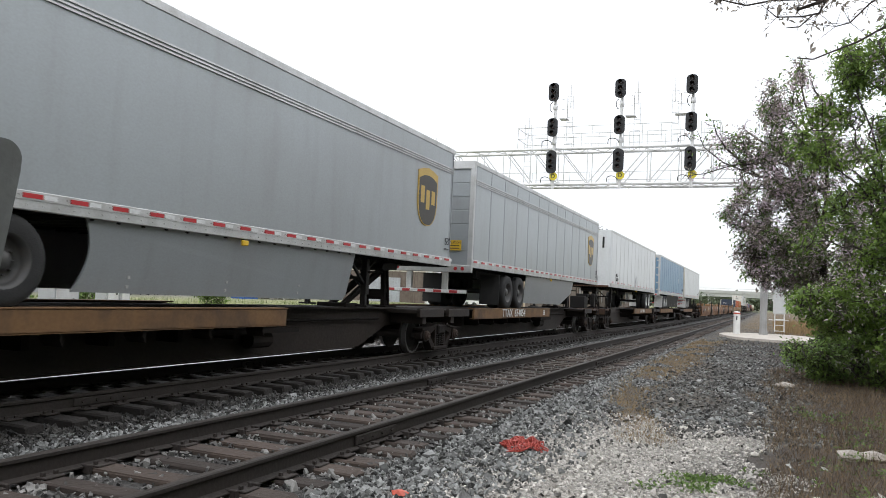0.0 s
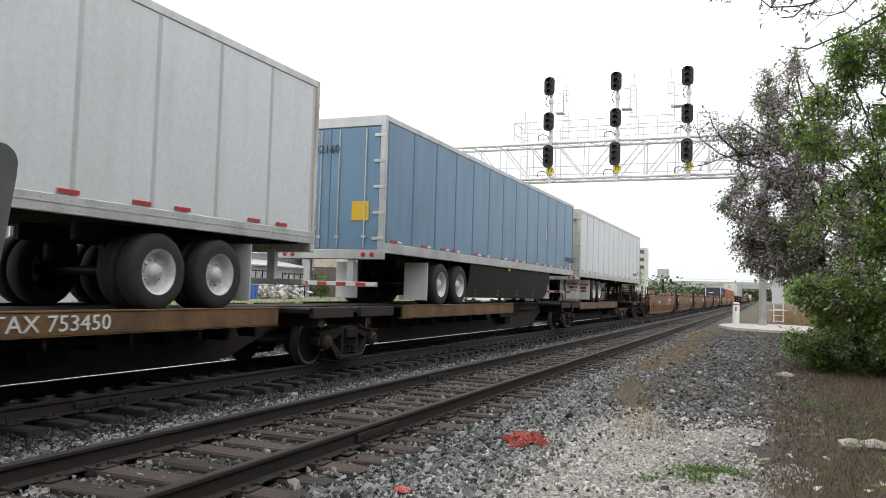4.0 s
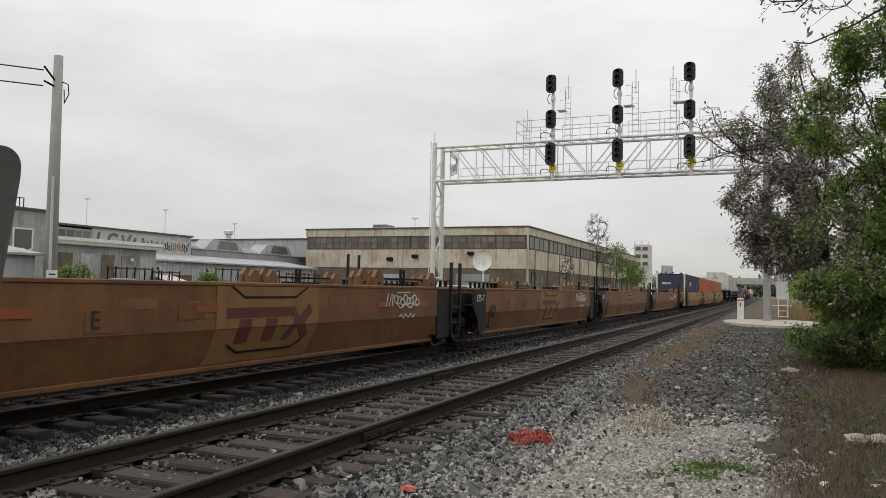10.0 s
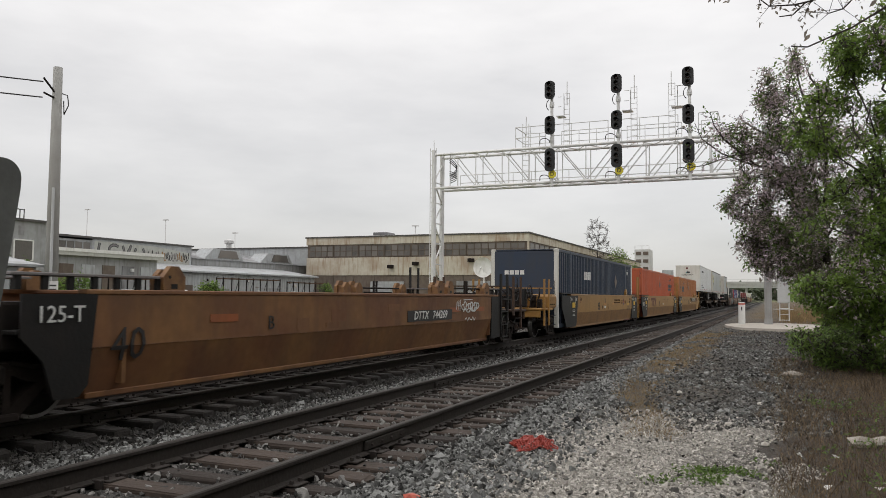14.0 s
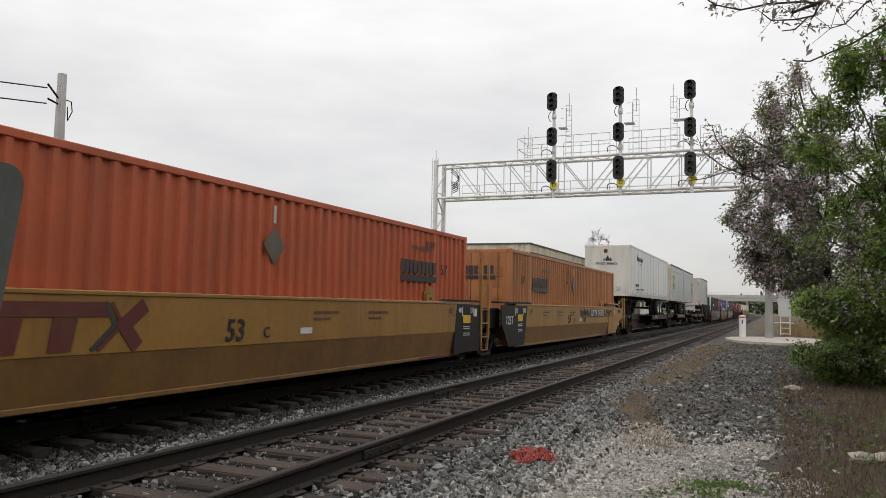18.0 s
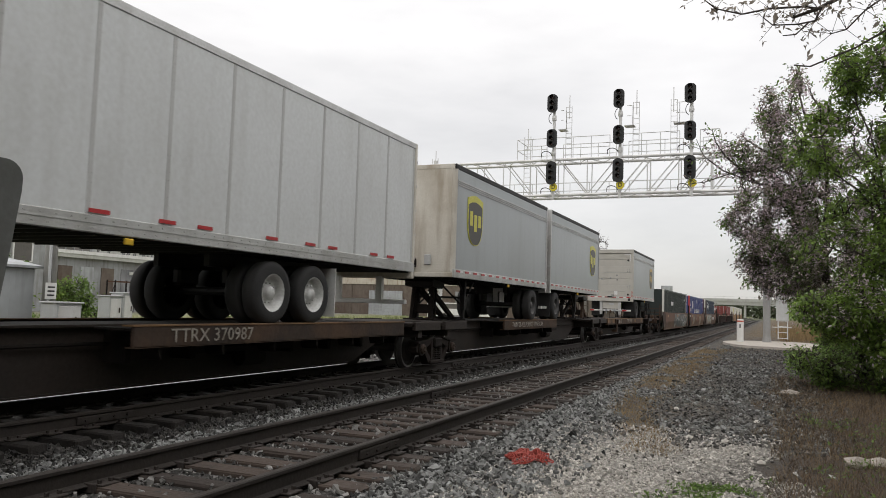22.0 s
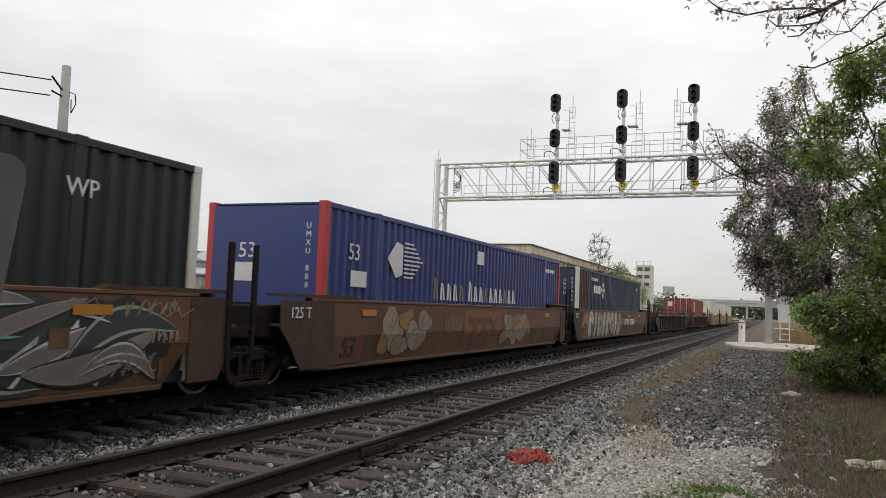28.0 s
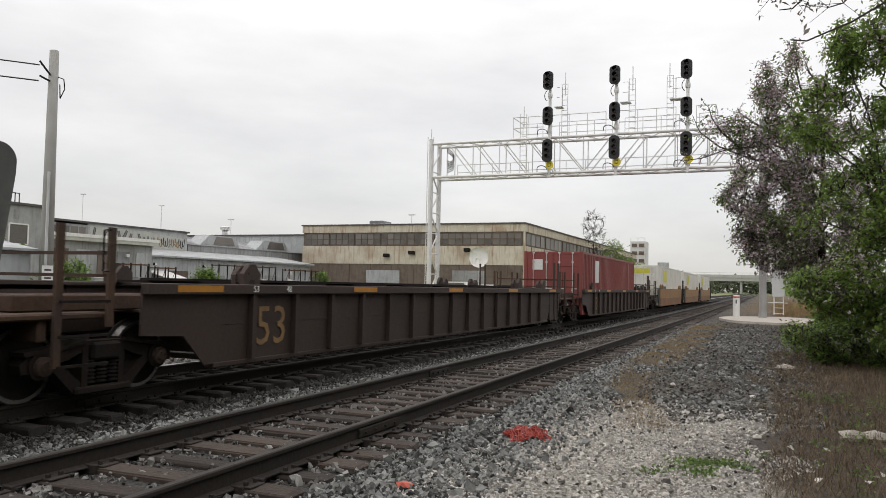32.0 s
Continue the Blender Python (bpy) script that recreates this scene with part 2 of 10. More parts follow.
    "raildull": mat("dull_rail_head", (0.032, 0.026, 0.022), 0.6, 0.0, (0.026, 0.021, 0.018), 0.6, 2.5, 0, 60, 0.1, gloss=0.25),
    "tie": mat("tie_wood", (0.050, 0.036, 0.028), 0.95, 0.0, (0.018, 0.014, 0.012), 0.6, 2.2, 0.0, 24, 0.6, vary=0.5),
    # ties below the train: its shade is put into this near-black colour
    "shadetie": mat("shade_black_tie", (0.020, 0.016, 0.013), 0.95, 0.0, (0.010, 0.008, 0.007), 0.6, 3.0, 0.0, 30, 0.6, vary=0.4),
    "shadestone": mat("oil_and_shade_stone", (0.050, 0.047, 0.043), 0.8, 0.0, (0.02, 0.017, 0.015), 0.5, 5, 0, 60, 0.4, vary=0.9, island=True),
    "cribstone": mat("dirty_track_stone", (0.16, 0.155, 0.146), 0.92, 0.0, (0.035, 0.03, 0.026), 0.5, 5, 0, 60, 0.4, vary=0.9, island=True),
    "stone": mat("ballast_stone", (0.185, 0.187, 0.180), 0.9, 0.0, (0.04, 0.036, 0.032), 0.4, 9, 0, 60, 0.4, vary=0.95, island=True),
    "palebed": mat("pale_ballast_stone", (0.265, 0.255, 0.242), 0.85, 0.0, (0.15, 0.14, 0.13), 0.3, 6, 0, 60, 0.3, vary=0.7, island=True),
    "paleston": mat("crushed_limestone", (0.45, 0.425, 0.388), 0.9, 0.0, (0.27, 0.24, 0.21), 0.3, 6, 0, 60, 0.3, vary=0.6, island=True),
    "chip": mat("dark_ground_stone", (0.115, 0.11, 0.102), 0.9, 0.0, (0.05, 0.042, 0.035), 0.4, 6, 0, 60, 0.3, vary=0.9, island=True),
    "concrete": mat("pale_concrete", (0.56, 0.53, 0.48), 0.9, 0.0, (0.30, 0.27, 0.23), 0.4, 1.2, 0, 25, 0.25),
    # right bridge leg only: greyer than the gantry, with tree shade in the colour
    "legsteel": mat("shaded_galvanised_steel", (0.36, 0.36, 0.355), 0.55, 0.2, (0.2, 0.19, 0.175), 0.35, 1.2, 0.4, 30, 0.05),
    "padgravel": mat("pale_pad_gravel", (0.44, 0.40, 0.35), 0.95, 0.0, (0.24, 0.21, 0.18), 0.5, 2.5, 0, 60, 0.5),
    "gantry": mat("galvanised_paint", (0.72, 0.72, 0.71), 0.45, 0.2, (0.30, 0.28, 0.26), 0.25, 2.0, 0.3, 40, 0.05),
    "signal": mat("signal_black", (0.012, 0.012, 0.013), 0.55, 0.0, (0.04, 0.04, 0.04), 0.2, 3, 0, 40, 0.05),
    "lens": flat("dark_lens", (0.03, 0.012, 0.012), 0.12),
    "discyellow": flat("yellow_disc", (0.72, 0.60, 0.03)),
    "leafgreen": mat("spring_leaves", (0.205, 0.30, 0.062), 0.5, 0.0, (0.085, 0.135, 0.032), 0.45, 1.2, 0, 8, 0.0, vary=0.6, island=True, thin=0.5),
    "leafdark": mat("bush_leaves", (0.145, 0.225, 0.055), 0.5, 0.0, (0.065, 0.11, 0.033), 0.45, 1.5, 0, 8, 0.0, vary=0.5, island=True, thin=0.5),
    "blossom": mat("mauve_blossom", (0.66, 0.555, 0.60), 0.7, 0.0, (0.42, 0.32, 0.35), 0.4, 1.5, 0, 8, 0.0, vary=0.4, island=True, thin=0.45),
    "budleaf": mat("grey_green_buds", (0.31, 0.275, 0.225), 0.7, 0.0, (0.17, 0.135, 0.125), 0.45, 1.5, 0, 8, 0.0, vary=0.4, island=True, thin=0.5),
    "bark": mat("bark", (0.062, 0.05, 0.042), 0.9, 0.0, (0.028, 0.023, 0.02), 0.6, 4, 0.3, 25, 0.6),
    "grass": mat("grass_blades", (0.11, 0.16, 0.045), 0.7, 0.0, (0.16, 0.13, 0.06), 0.4, 0.5, 0, 8, 0.0, vary=0.4, island=True, thin=0.3),
    "drygrass": mat("dry_stems", (0.27, 0.185, 0.08), 0.8, 0.0, (0.14, 0.09, 0.06), 0.5, 0.8, 0, 8, 0.0, vary=0.4, island=True),
    "stems": mat("brown_stems", (0.150, 0.106, 0.060), 0.85, 0.0, (0.075, 0.05, 0.04), 0.5, 0.8, 0, 8, 0.0, vary=0.85, island=True),
    "polewood": mat("weathered_pole", (0.315, 0.311, 0.292), 0.9, 0.0, (0.22, 0.21, 0.19), 0.5, 2.0, 0.6, 25, 0.4),
    "cream": mat("cream_painted_wall", (0.55, 0.52, 0.43), 0.8, 0.0, (0.24, 0.13, 0.06), 0.55, 0.35, 0.75, 1.6, 0.1),
    "umber": mat("rusted_lower_wall", (0.15, 0.122, 0.098), 0.85, 0.0, (0.07, 0.045, 0.033), 0.6, 0.5, 0.5, 2, 0.1),
    "dustglass": mat("dusty_panes", (0.115, 0.105, 0.095), 0.35, 0.0, (0.20, 0.18, 0.16), 0.5, 0.5, 0, 6, 0.02, vary=0.5),
    "grating": mat("grey_painted_wall", (0.33, 0.34, 0.34), 0.8, 0.0, (0.13, 0.12, 0.11), 0.55, 0.45, 0.6, 2, 0.1),
    "sheet": mat("pale_sheet_wall", (0.42, 0.44, 0.45), 0.6, 0.1, (0.19, 0.18, 0.17), 0.5, 0.5, 0.55, 2.5, 0.05),
    "roofgrey": mat("grey_roof", (0.20, 0.205, 0.21), 0.7, 0.1, (0.10, 0.09, 0.09), 0.65, 0.5, 0.4, 2, 0.1, second=(0.36, 0.365, 0.37)),
    "darkroof": mat("dark_tar_roof", (0.07, 0.068, 0.066), 0.85, 0.0, (0.12, 0.11, 0.10), 0.4, 0.3, 0, 6, 0.1),
    "towerwhite": mat("tower_concrete", (0.62, 0.62, 0.60), 0.8, 0.0, (0.40, 0.39, 0.37), 0.4, 0.15, 0.4, 3, 0.05),
    "bridge": mat("bridge_concrete", (0.45, 0.45, 0.43), 0.85, 0.0, (0.25, 0.24, 0.22), 0.4, 0.1, 0.4, 3, 0.05),
    "paint_white": mat("white_enamel", (0.74, 0.74, 0.72), 0.5, 0.0, (0.40, 0.37, 0.33), 0.25, 2.0, 0.3, 30, 0.05),
    "cabinet": mat("grey_enamel", (0.52, 0.53, 0.53), 0.5, 0.1, (0.30, 0.29, 0.27), 0.3, 2.0, 0.3, 30, 0.05),
    "signback": mat("weathered_grey_metal", (0.15, 0.155, 0.15), 0.55, 0.2, (0.07, 0.07, 0.065), 0.5, 3.0, 0.3, 30, 0.1),
    "netred": mat("red_plastic_net", (0.33, 0.04, 0.026), 0.55, 0.0, (0.22, 0.04, 0.025), 0.4, 8, 0, 40, 0.1),
    "bluebin": flat("blue_bin", (0.05, 0.14, 0.42)),
    "paleteal": mat("pale_grey_green_paint", (0.34, 0.37, 0.32), 0.6, 0.0, (0.16, 0.15, 0.12), 0.5, 1.2, 0.4, 22, 0.05),
    "dustwhite": mat("dusty_white_paint", (0.46, 0.47, 0.43), 0.6, 0.0, (0.22, 0.20, 0.17), 0.4, 1.2, 0.4, 22, 0.05),
    "dustgrey": mat("dusty_grey_paint", (0.20, 0.185, 0.18), 0.6, 0.0, (0.09, 0.075, 0.07), 0.5, 1.0, 0.4, 22, 0.05),
    "dusttan": mat("dusty_tan_paint", (0.27, 0.225, 0.17), 0.6, 0.0, (0.13, 0.085, 0.06), 0.55, 1.4, 0.4, 14, 0.05),
    "darkteal": mat("dark_teal_paint", (0.030, 0.042, 0.042), 0.6, 0.0, (0.06, 0.05, 0.045), 0.4, 1.0, 0.4, 22, 0.05),
    "reflectorange": mat("faded_orange_reflector", (0.46, 0.20, 0.02), 0.4, 0.0, (0.25, 0.10, 0.02), 0.4, 3.0, 0.3, 20, 0.02),
    "rednote": mat("faded_orange_patch", (0.31, 0.088, 0.026), 0.6, 0.0, (0.17, 0.07, 0.03), 0.6, 2.5, 0.3, 12, 0.05),
    "teal": flat("teal_marking", (0.12, 0.30, 0.30)),
    "wire": flat("dark_cable", (0.02, 0.02, 0.02)),
    "farwood": mat("far_woods", (0.075, 0.095, 0.05), 0.9, 0.0, (0.05, 0.05, 0.04), 0.5, 0.2, 0, 2, 0.0, vary=0.35, island=True),
}

# ---- mesh helpers ----
class Geo:
    """Collects vertices and faces for one mesh; slots: one material index a face."""

    def __init__(self):
        self.v, self.f, self.s, self.slot = [], [], [], 0

    def add(self, verts, faces):
        o = len(self.v)
        self.v += [tuple(p) for p in verts]
        self.f += [tuple(i + o for i in q) for q in faces]
        self.s += [self.slot] * len(faces)
        return self

    def box(self, x0, x1, y0, y1, z0, z1, c=0.0):
        """A box; c: width of the chamfer along its edges."""
        x0, x1, y0, y1, z0, z1 = min(x0, x1), max(x0, x1), min(y0, y1), max(y0, y1), min(z0, z1), max(z0, z1)
        if c <= 0:
            v = [(x, y, z) for x in (x0, x1) for y in (y0, y1) for z in (z0, z1)]
            return self.add(v, [(0, 1, 3, 2), (4, 6, 7, 5), (0, 4, 5, 1), (2, 3, 7, 6), (0, 2, 6, 4), (1, 5, 7, 3)])
        X, Y, Z = (x0, x1), (y0, y1), (z0, z1)
        v, idx = [], {}
        for a in (0, 1):
            for b in (0, 1):
                for d in (0, 1):
                    sx, sy, sz = (c, -c)[a], (c, -c)[b], (c, -c)[d]
                    idx[a, b, d] = len(v)
                    v += [(X[a], Y[b] + sy, Z[d] + sz), (X[a] + sx, Y[b], Z[d] + sz), (X[a] + sx, Y[b] + sy, Z[d])]
        I = lambda a, b, d, k: idx[a, b, d] + k
        f = []
        for a in (0, 1):
            q = [I(a, 0, 0, 0), I(a, 1, 0, 0), I(a, 1, 1, 0), I(a, 0, 1, 0)]
            f.append(q if a else q[::-1])
            q = [I(0, a, 0, 1), I(0, a, 1, 1), I(1, a, 1, 1), I(1, a, 0, 1)]
            f.append(q if a else q[::-1])
            q = [I(0, 0, a, 2), I(1, 0, a, 2), I(1, 1, a, 2), I(0, 1, a, 2)]
            f.append(q if a else q[::-1])
            for b in (0, 1):
                f.append([I(a, b, 0, 0), I(a, b, 1, 0), I(a, b, 1, 1), I(a, b, 0, 1)])
                f.append([I(a, 0, b, 0), I(a, 1, b, 0), I(a, 1, b, 2), I(a, 0, b, 2)])
                f.append([I(0, a, b, 1), I(1, a, b, 1), I(1, a, b, 2), I(0, a, b, 2)])
                for d in (0, 1):
                    f.append([I(a, b, d, 0), I(a, b, d, 1), I(a, b, d, 2)])
        return self.add(v, f)

    def tube(self, p, q, r0, r1=None, n=8, caps=True):
        r1 = r0 if r1 is None else r1
        p, q = Vector(p), Vector(q)
        d = (q - p).normalized()
        a = d.orthogonal().normalized()
        b = d.cross(a)
        v = []
        for c, r in ((p, r0), (q, r1)):
            v += [c + (a * math.cos(2 * math.pi * k / n) + b * math.sin(2 * math.pi * k / n)) * r for k in range(n)]
        f = [(k, (k + 1) % n, n + (k + 1) % n, n + k) for k in range(n)]
        if caps:
            f += [tuple(range(n))[::-1], tuple(range(n, 2 * n))]
        return self.add(v, f)

    def bar(self, p, q, w, h):
        """A rectangular bar from p to q: w across, h high."""
        p, q = Vector(p), Vector(q)
        d = (q - p).normalized()
        up = Vector((0, 0, 1)) if abs(d.z) < 0.95 else Vector((0, 1, 0))
        a = d.cross(up).normalized()
        b = a.cross(d)
        v = [c + a * (sa * w / 2) + b * (sb * h / 2) for c in (p, q) for sa, sb in ((-1, -1), (1, -1), (1, 1), (-1, 1))]
        return self.add(v, [(3, 2, 1, 0), (4, 5, 6, 7), (0, 1, 5, 4), (1, 2, 6, 5), (2, 3, 7, 6), (3, 0, 4, 7)])

    def path(self, pts, r, n=6):
        for p, q in zip(pts, pts[1:]):
            self.tube(p, q, r, n=n)
        return self

    def lathe(self, profile, n=24, axis="x", at=(0, 0, 0)):
        """Turns a profile of (along, radius) round an axis."""
        v = []
        for u, r in profile:
            for k in range(n):
                a = 2 * math.pi * k / n
                c, s = r * math.cos(a), r * math.sin(a)
                p = (u, c, s) if axis == "x" else (c, u, s) if axis == "y" else (c, s, u)
                v.append((p[0] + at[0], p[1] + at[1], p[2] + at[2]))
        f = []
        for j in range(len(profile) - 1):
            for k in range(n):
                f.append((j * n + k, j * n + (k + 1) % n, (j + 1) * n + (k + 1) % n, (j + 1) * n + k))
        return self.add(v, f)

    def plate(self, outline, x0, x1):
        """Extrudes an outline of (y, z) from x0 to x1."""
        n = len(outline)
        v = [(x0, y, z) for y, z in outline] + [(x1, y, z) for y, z in outline]
        f = [(k, (k + 1) % n, n + (k + 1) % n, n + k) for k in range(n)]
        return self.add(v, f + [tuple(range(n))[::-1], tuple(range(n, 2 * n))])

    def slab(self, outline, y0, y1):
        """Extrudes an outline of (x, z) from y0 to y1."""
        n = len(outline)
        v = [(x, y0, z) for x, z in outline] + [(x, y1, z) for x, z in outline]
        f = [(k, (k + 1) % n, n + (k + 1) % n, n + k) for k in range(n)]
        return self.add(v, f + [tuple(range(n))[::-1], tuple(range(n, 2 * n))])

    def mesh(self, name, mats, smooth=False):
        me = bpy.data.meshes.new(name)
        me.from_pydata(self.v, [], self.f)
        for m in mats if isinstance(mats, (list, tuple)) else [mats]:
            me.materials.append(m)
        if any(self.s):
            me.polygons.foreach_set("material_index", self.s)
        if smooth:
            me.polygons.foreach_set("use_smooth", [True] * len(me.polygons))
        me.update()
        b = bmesh.new()
        b.from_mesh(me)
        bmesh.ops.recalc_face_normals(b, faces=b.faces)
        b.to_mesh(me)
        b.free()
        return me


def thing(name, label, category, at=(0, 0, 0), group="", kind=""):
    """An Empty at a thing's base."""
    ob = new(name)
    ob.empty_display_size = 0.2
    ob.location = at
    return tagged(ob, label, category, group, kind)


def part(name, g, material, parent, label="", at=None, smooth=False):
    """One mesh object under a thing or a part. g: a Geo, or a mesh to share."""
    me = g if isinstance(g, bpy.types.Mesh) else g.mesh(name, material, smooth)
    ob = new(name, me)
    ob.parent = parent
    if at is not None:
        ob.location = at
    if label:
        ob["label"] = label
    return ob


def solo(name, g, material, label, category, group="", kind="", smooth=False, at=None):
    """A thing that is one mesh."""
    me = g if isinstance(g, bpy.types.Mesh) else g.mesh(name, material, smooth)
    ob = new(name, me)
    if at is not None:
        ob.location = at
    return tagged(ob, label, category, group, kind)


LETTERS = {}


def lettering(text, size, material, parent, at, turn="side", label="", name="lettering", wide=1.0, lean=0.0):
    """Raised letters; turn: side (faces +x, reads along +y), front (faces -y, reads along +x)."""
    key = (text, material.name)
    if key not in LETTERS:
        cu = bpy.data.curves.new("letters", "FONT")
        cu.body, cu.extrude, cu.resolution_u, cu.shear, cu.offset = text, 0.004, 2, lean, 0.012 if lean else 0.0
        cu.align_x, cu.align_y = "CENTER", "CENTER"
        tmp = bpy.data.objects.new("letters", cu)
        me = bpy.data.meshes.new_from_object(tmp)
        bpy.data.objects.remove(tmp)
        me.materials.clear()
        me.materials.append(material)
        LETTERS[key] = me
    ob = new(name, LETTERS[key])
    ob.parent = parent
    ob.matrix_basis = (pose(*at, 90, 0, 90) if turn == "side" else pose(*at, 90, 0, 0)) @ Matrix.Diagonal((size * wide, size, 1, 1))
    if label:
        ob["label"] = label
    return ob


def bars(n, w, h, gap, x, y, z):
    """A row of n plain character bars on a side wall."""
    g = Geo()
    for k in range(n):
        y0 = y + k * (w + gap)
        g.box(x, x + 0.004, y0, y0 + w, z, z + h)
    return g


def front_bars(n, w, h, gap, x, y, z):
    """The same on an end wall that faces -y."""
    g = Geo()
    for k in range(n):
        x0 = x + k * (w + gap)
        g.box(x0, x0 + w, y - 0.004, y, z, z + h)
    return g


def stacked(text, size, material, parent, y, z, x=1.292, turn="side", gap=1.0):
    """Letters one below another on a wall, from z downwards; y is along the wall."""
    for k, c in enumerate(text):
        zz = z - k * size * gap
        lettering(c, size, material, parent, (x, y, zz) if turn == "side" else (y, x, zz), turn)

# ---- the train ----
TRACK_NEAR, TRACK_TRAIN, TRACK_FAR = -4.59, -8.47, -12.4
RIDERS = []   # (thing, its y at the clip's start)
AXLES = []    # (wheelset part, its pose under its parent, y at the clip's start)


def wheelset_mesh():
    """Axle and two wheels turned from one profile: flange inside, bright tread outside."""
    half = [(0.60, 0.09), (0.64, 0.12), (0.665, 0.30), (0.655, 0.36), (0.655, 0.475), (0.685, 0.475), (0.695, 0.44), (0.80, 0.43), (0.80, 0.385), (0.765, 0.37), (0.745, 0.30), (0.775, 0.16), (0.80, 0.12), (0.80, 0.085), (1.0, 0.085), (1.0, 0.0)]
    prof = [(-u, r) for u, r in half[::-1]] + half
    g = Geo()
    n = 32
    g.lathe(prof, n)
    bright = {j for j in range(len(prof) - 1) if 0.69 < abs(prof[j][0] + prof[j + 1][0]) / 2 <= 0.80 and min(prof[j][1], prof[j + 1][1]) >= 0.384}
    g.s = [1 if (i // n) in bright else 0 for i in range(len(g.f))]
    return g.mesh("wheelset", [M["wheel"], M["tread"]], False)


def bearing_mesh():
    g = Geo()
    g.lathe([(0.0, 0.10), (0.10, 0.115), (0.13, 0.105), (0.14, 0.07), (0.16, 0.065), (0.16, 0.0)], 14)
    for k in range(3):
        a = 2 * math.pi * k / 3
        g.tube((0.14, 0.045 * math.cos(a), 0.045 * math.sin(a)), (0.175, 0.045 * math.cos(a), 0.045 * math.sin(a)), 0.016, n=6)
    return g.mesh("bearing_cap", M["caprust"], False)


def sideframe_mesh():
    """A cast three-piece truck side: arched top, two openings, spring nest."""
    g = Geo()
    t0, t1 = -0.09, 0.09
    up = [(-1.13, 0.46), (-1.04, 0.54), (-0.80, 0.56), (-0.50, 0.61), (-0.30, 0.68), (0.30, 0.68), (0.50, 0.61), (0.80, 0.56), (1.04, 0.54), (1.13, 0.46)]
    lo = [(-1.11, 0.36), (-1.02, 0.36), (-0.74, 0.42), (-0.50, 0.48), (-0.30, 0.56), (0.30, 0.56), (0.50, 0.48), (0.74, 0.42), (1.02, 0.36), (1.11, 0.36)]
    for k in range(9):
        g.plate([up[k], up[k + 1], lo[k + 1], lo[k]], t0, t1)
    g.plate([(-1.12, 0.60), (-0.6, 0.64), (-0.3, 0.70), (-0.3, 0.66), (-0.6, 0.60), (-1.1, 0.55)], t0 - 0.03, t1 + 0.04)
    g.plate([(1.12, 0.60), (0.6, 0.64), (0.3, 0.70), (0.3, 0.66), (0.6, 0.60), (1.1, 0.55)], t0 - 0.03, t1 + 0.04)
    for s in (-1, 1):
        g.plate([(s * 0.80, 0.45), (s * 0.64, 0.45), (s * 0.28, 0.17), (s * 0.40, 0.06)], t0, t1)
        g.plate([(s * 0.32, 0.60), (s * 0.23, 0.60), (s * 0.23, 0.14), (s * 0.32, 0.14)], t0, t1 + 0.01)
        g.tube((t0 - 0.02, s * 0.875, 0.44), (t1 + 0.03, s * 0.875, 0.44), 0.165, n=14)
    g.box(t0 - 0.03, t1 + 0.05, -0.42, 0.42, 0.06, 0.15, 0.02)
    g.box(t0, t1 + 0.03, -0.22, 0.22, 0.46, 0.52, 0.02)
    return g.mesh("side_frame", M["castrust"])


def spring_mesh():
    g = Geo()
    for y in (-0.17, 0.0, 0.17):
        prof = []
        for k in range(6):
            z = 0.17 + k * 0.045
            prof += [(z, 0.055), (z + 0.012, 0.078), (z + 0.026, 0.078), (z + 0.038, 0.055)]
        g.lathe(prof, 10, "z", (0.02, y, 0))
    return g.mesh("spring", M["grime"], True)


def bolster_mesh():
    g = Geo()
    g.box(-1.18, 1.18, -0.22, 0.22, 0.45, 0.66, 0.03)
    g.box(-0.95, 0.95, -0.06, 0.06, 0.30, 0.40)
    for s in (-1, 1):
        g.box(s * 0.62, s * 0.82, -0.44, -0.36, 0.30, 0.50)
        g.box(s * 0.62, s * 0.82, 0.36, 0.44, 0.30, 0.50)
    return g.mesh("bolster", M["grime"])


TRUCK = {"wheelset": wheelset_mesh(), "cap": bearing_mesh(), "frame": sideframe_mesh(), "spring": spring_mesh(), "bolster": bolster_mesh()}


def truck(unit, y, base=1.75, home=0.0):
    """A two-axle truck under a unit, its centre at y. home: the unit's y at the clip's start."""
    t = part("truck", TRUCK["bolster"], None, unit, "grimy cast steel two-axle truck", (0, y, 0))
    for s in (-1, 1):
        part("side_frame", TRUCK["frame"], None, t, at=(s * 1.02, 0, 0))
        part("spring", TRUCK["spring"], None, t, at=(s * 1.04, 0, 0))
    for s in (-1, 1):
        w = part("wheelset", TRUCK["wheelset"], None, t, "dark wheels with polished treads", (0, s * base / 2, 0.43))
        AXLES.append((w, s * base / 2, home + y + s * base / 2))
        for e in (-1, 1):
            c = part("bearing_cap", TRUCK["cap"], None, t, at=(e * 1.06, s * base / 2, 0.43))
            if e < 0:
                c.rotation_euler = (0, 0, math.pi)


def shield_outline(w, h):
    """A plain heraldic shield as (y, z), its foot at the bottom."""
    pts = [(-w / 2, h * 0.42), (-w / 2, h * -0.05)]
    for k in range(1, 8):
        a = k / 8
        pts.append((-w / 2 * math.cos(a * math.pi / 2) ** 0.8, -h * 0.05 - h * 0.45 * math.sin(a * math.pi / 2)))
    pts.append((0, -h / 2))
    pts += [(-y, z) for y, z in pts[::-1][1:]]
    pts += [(w * 0.25, h * 0.47), (0, h * 0.5), (-w * 0.25, h * 0.47)]
    return pts


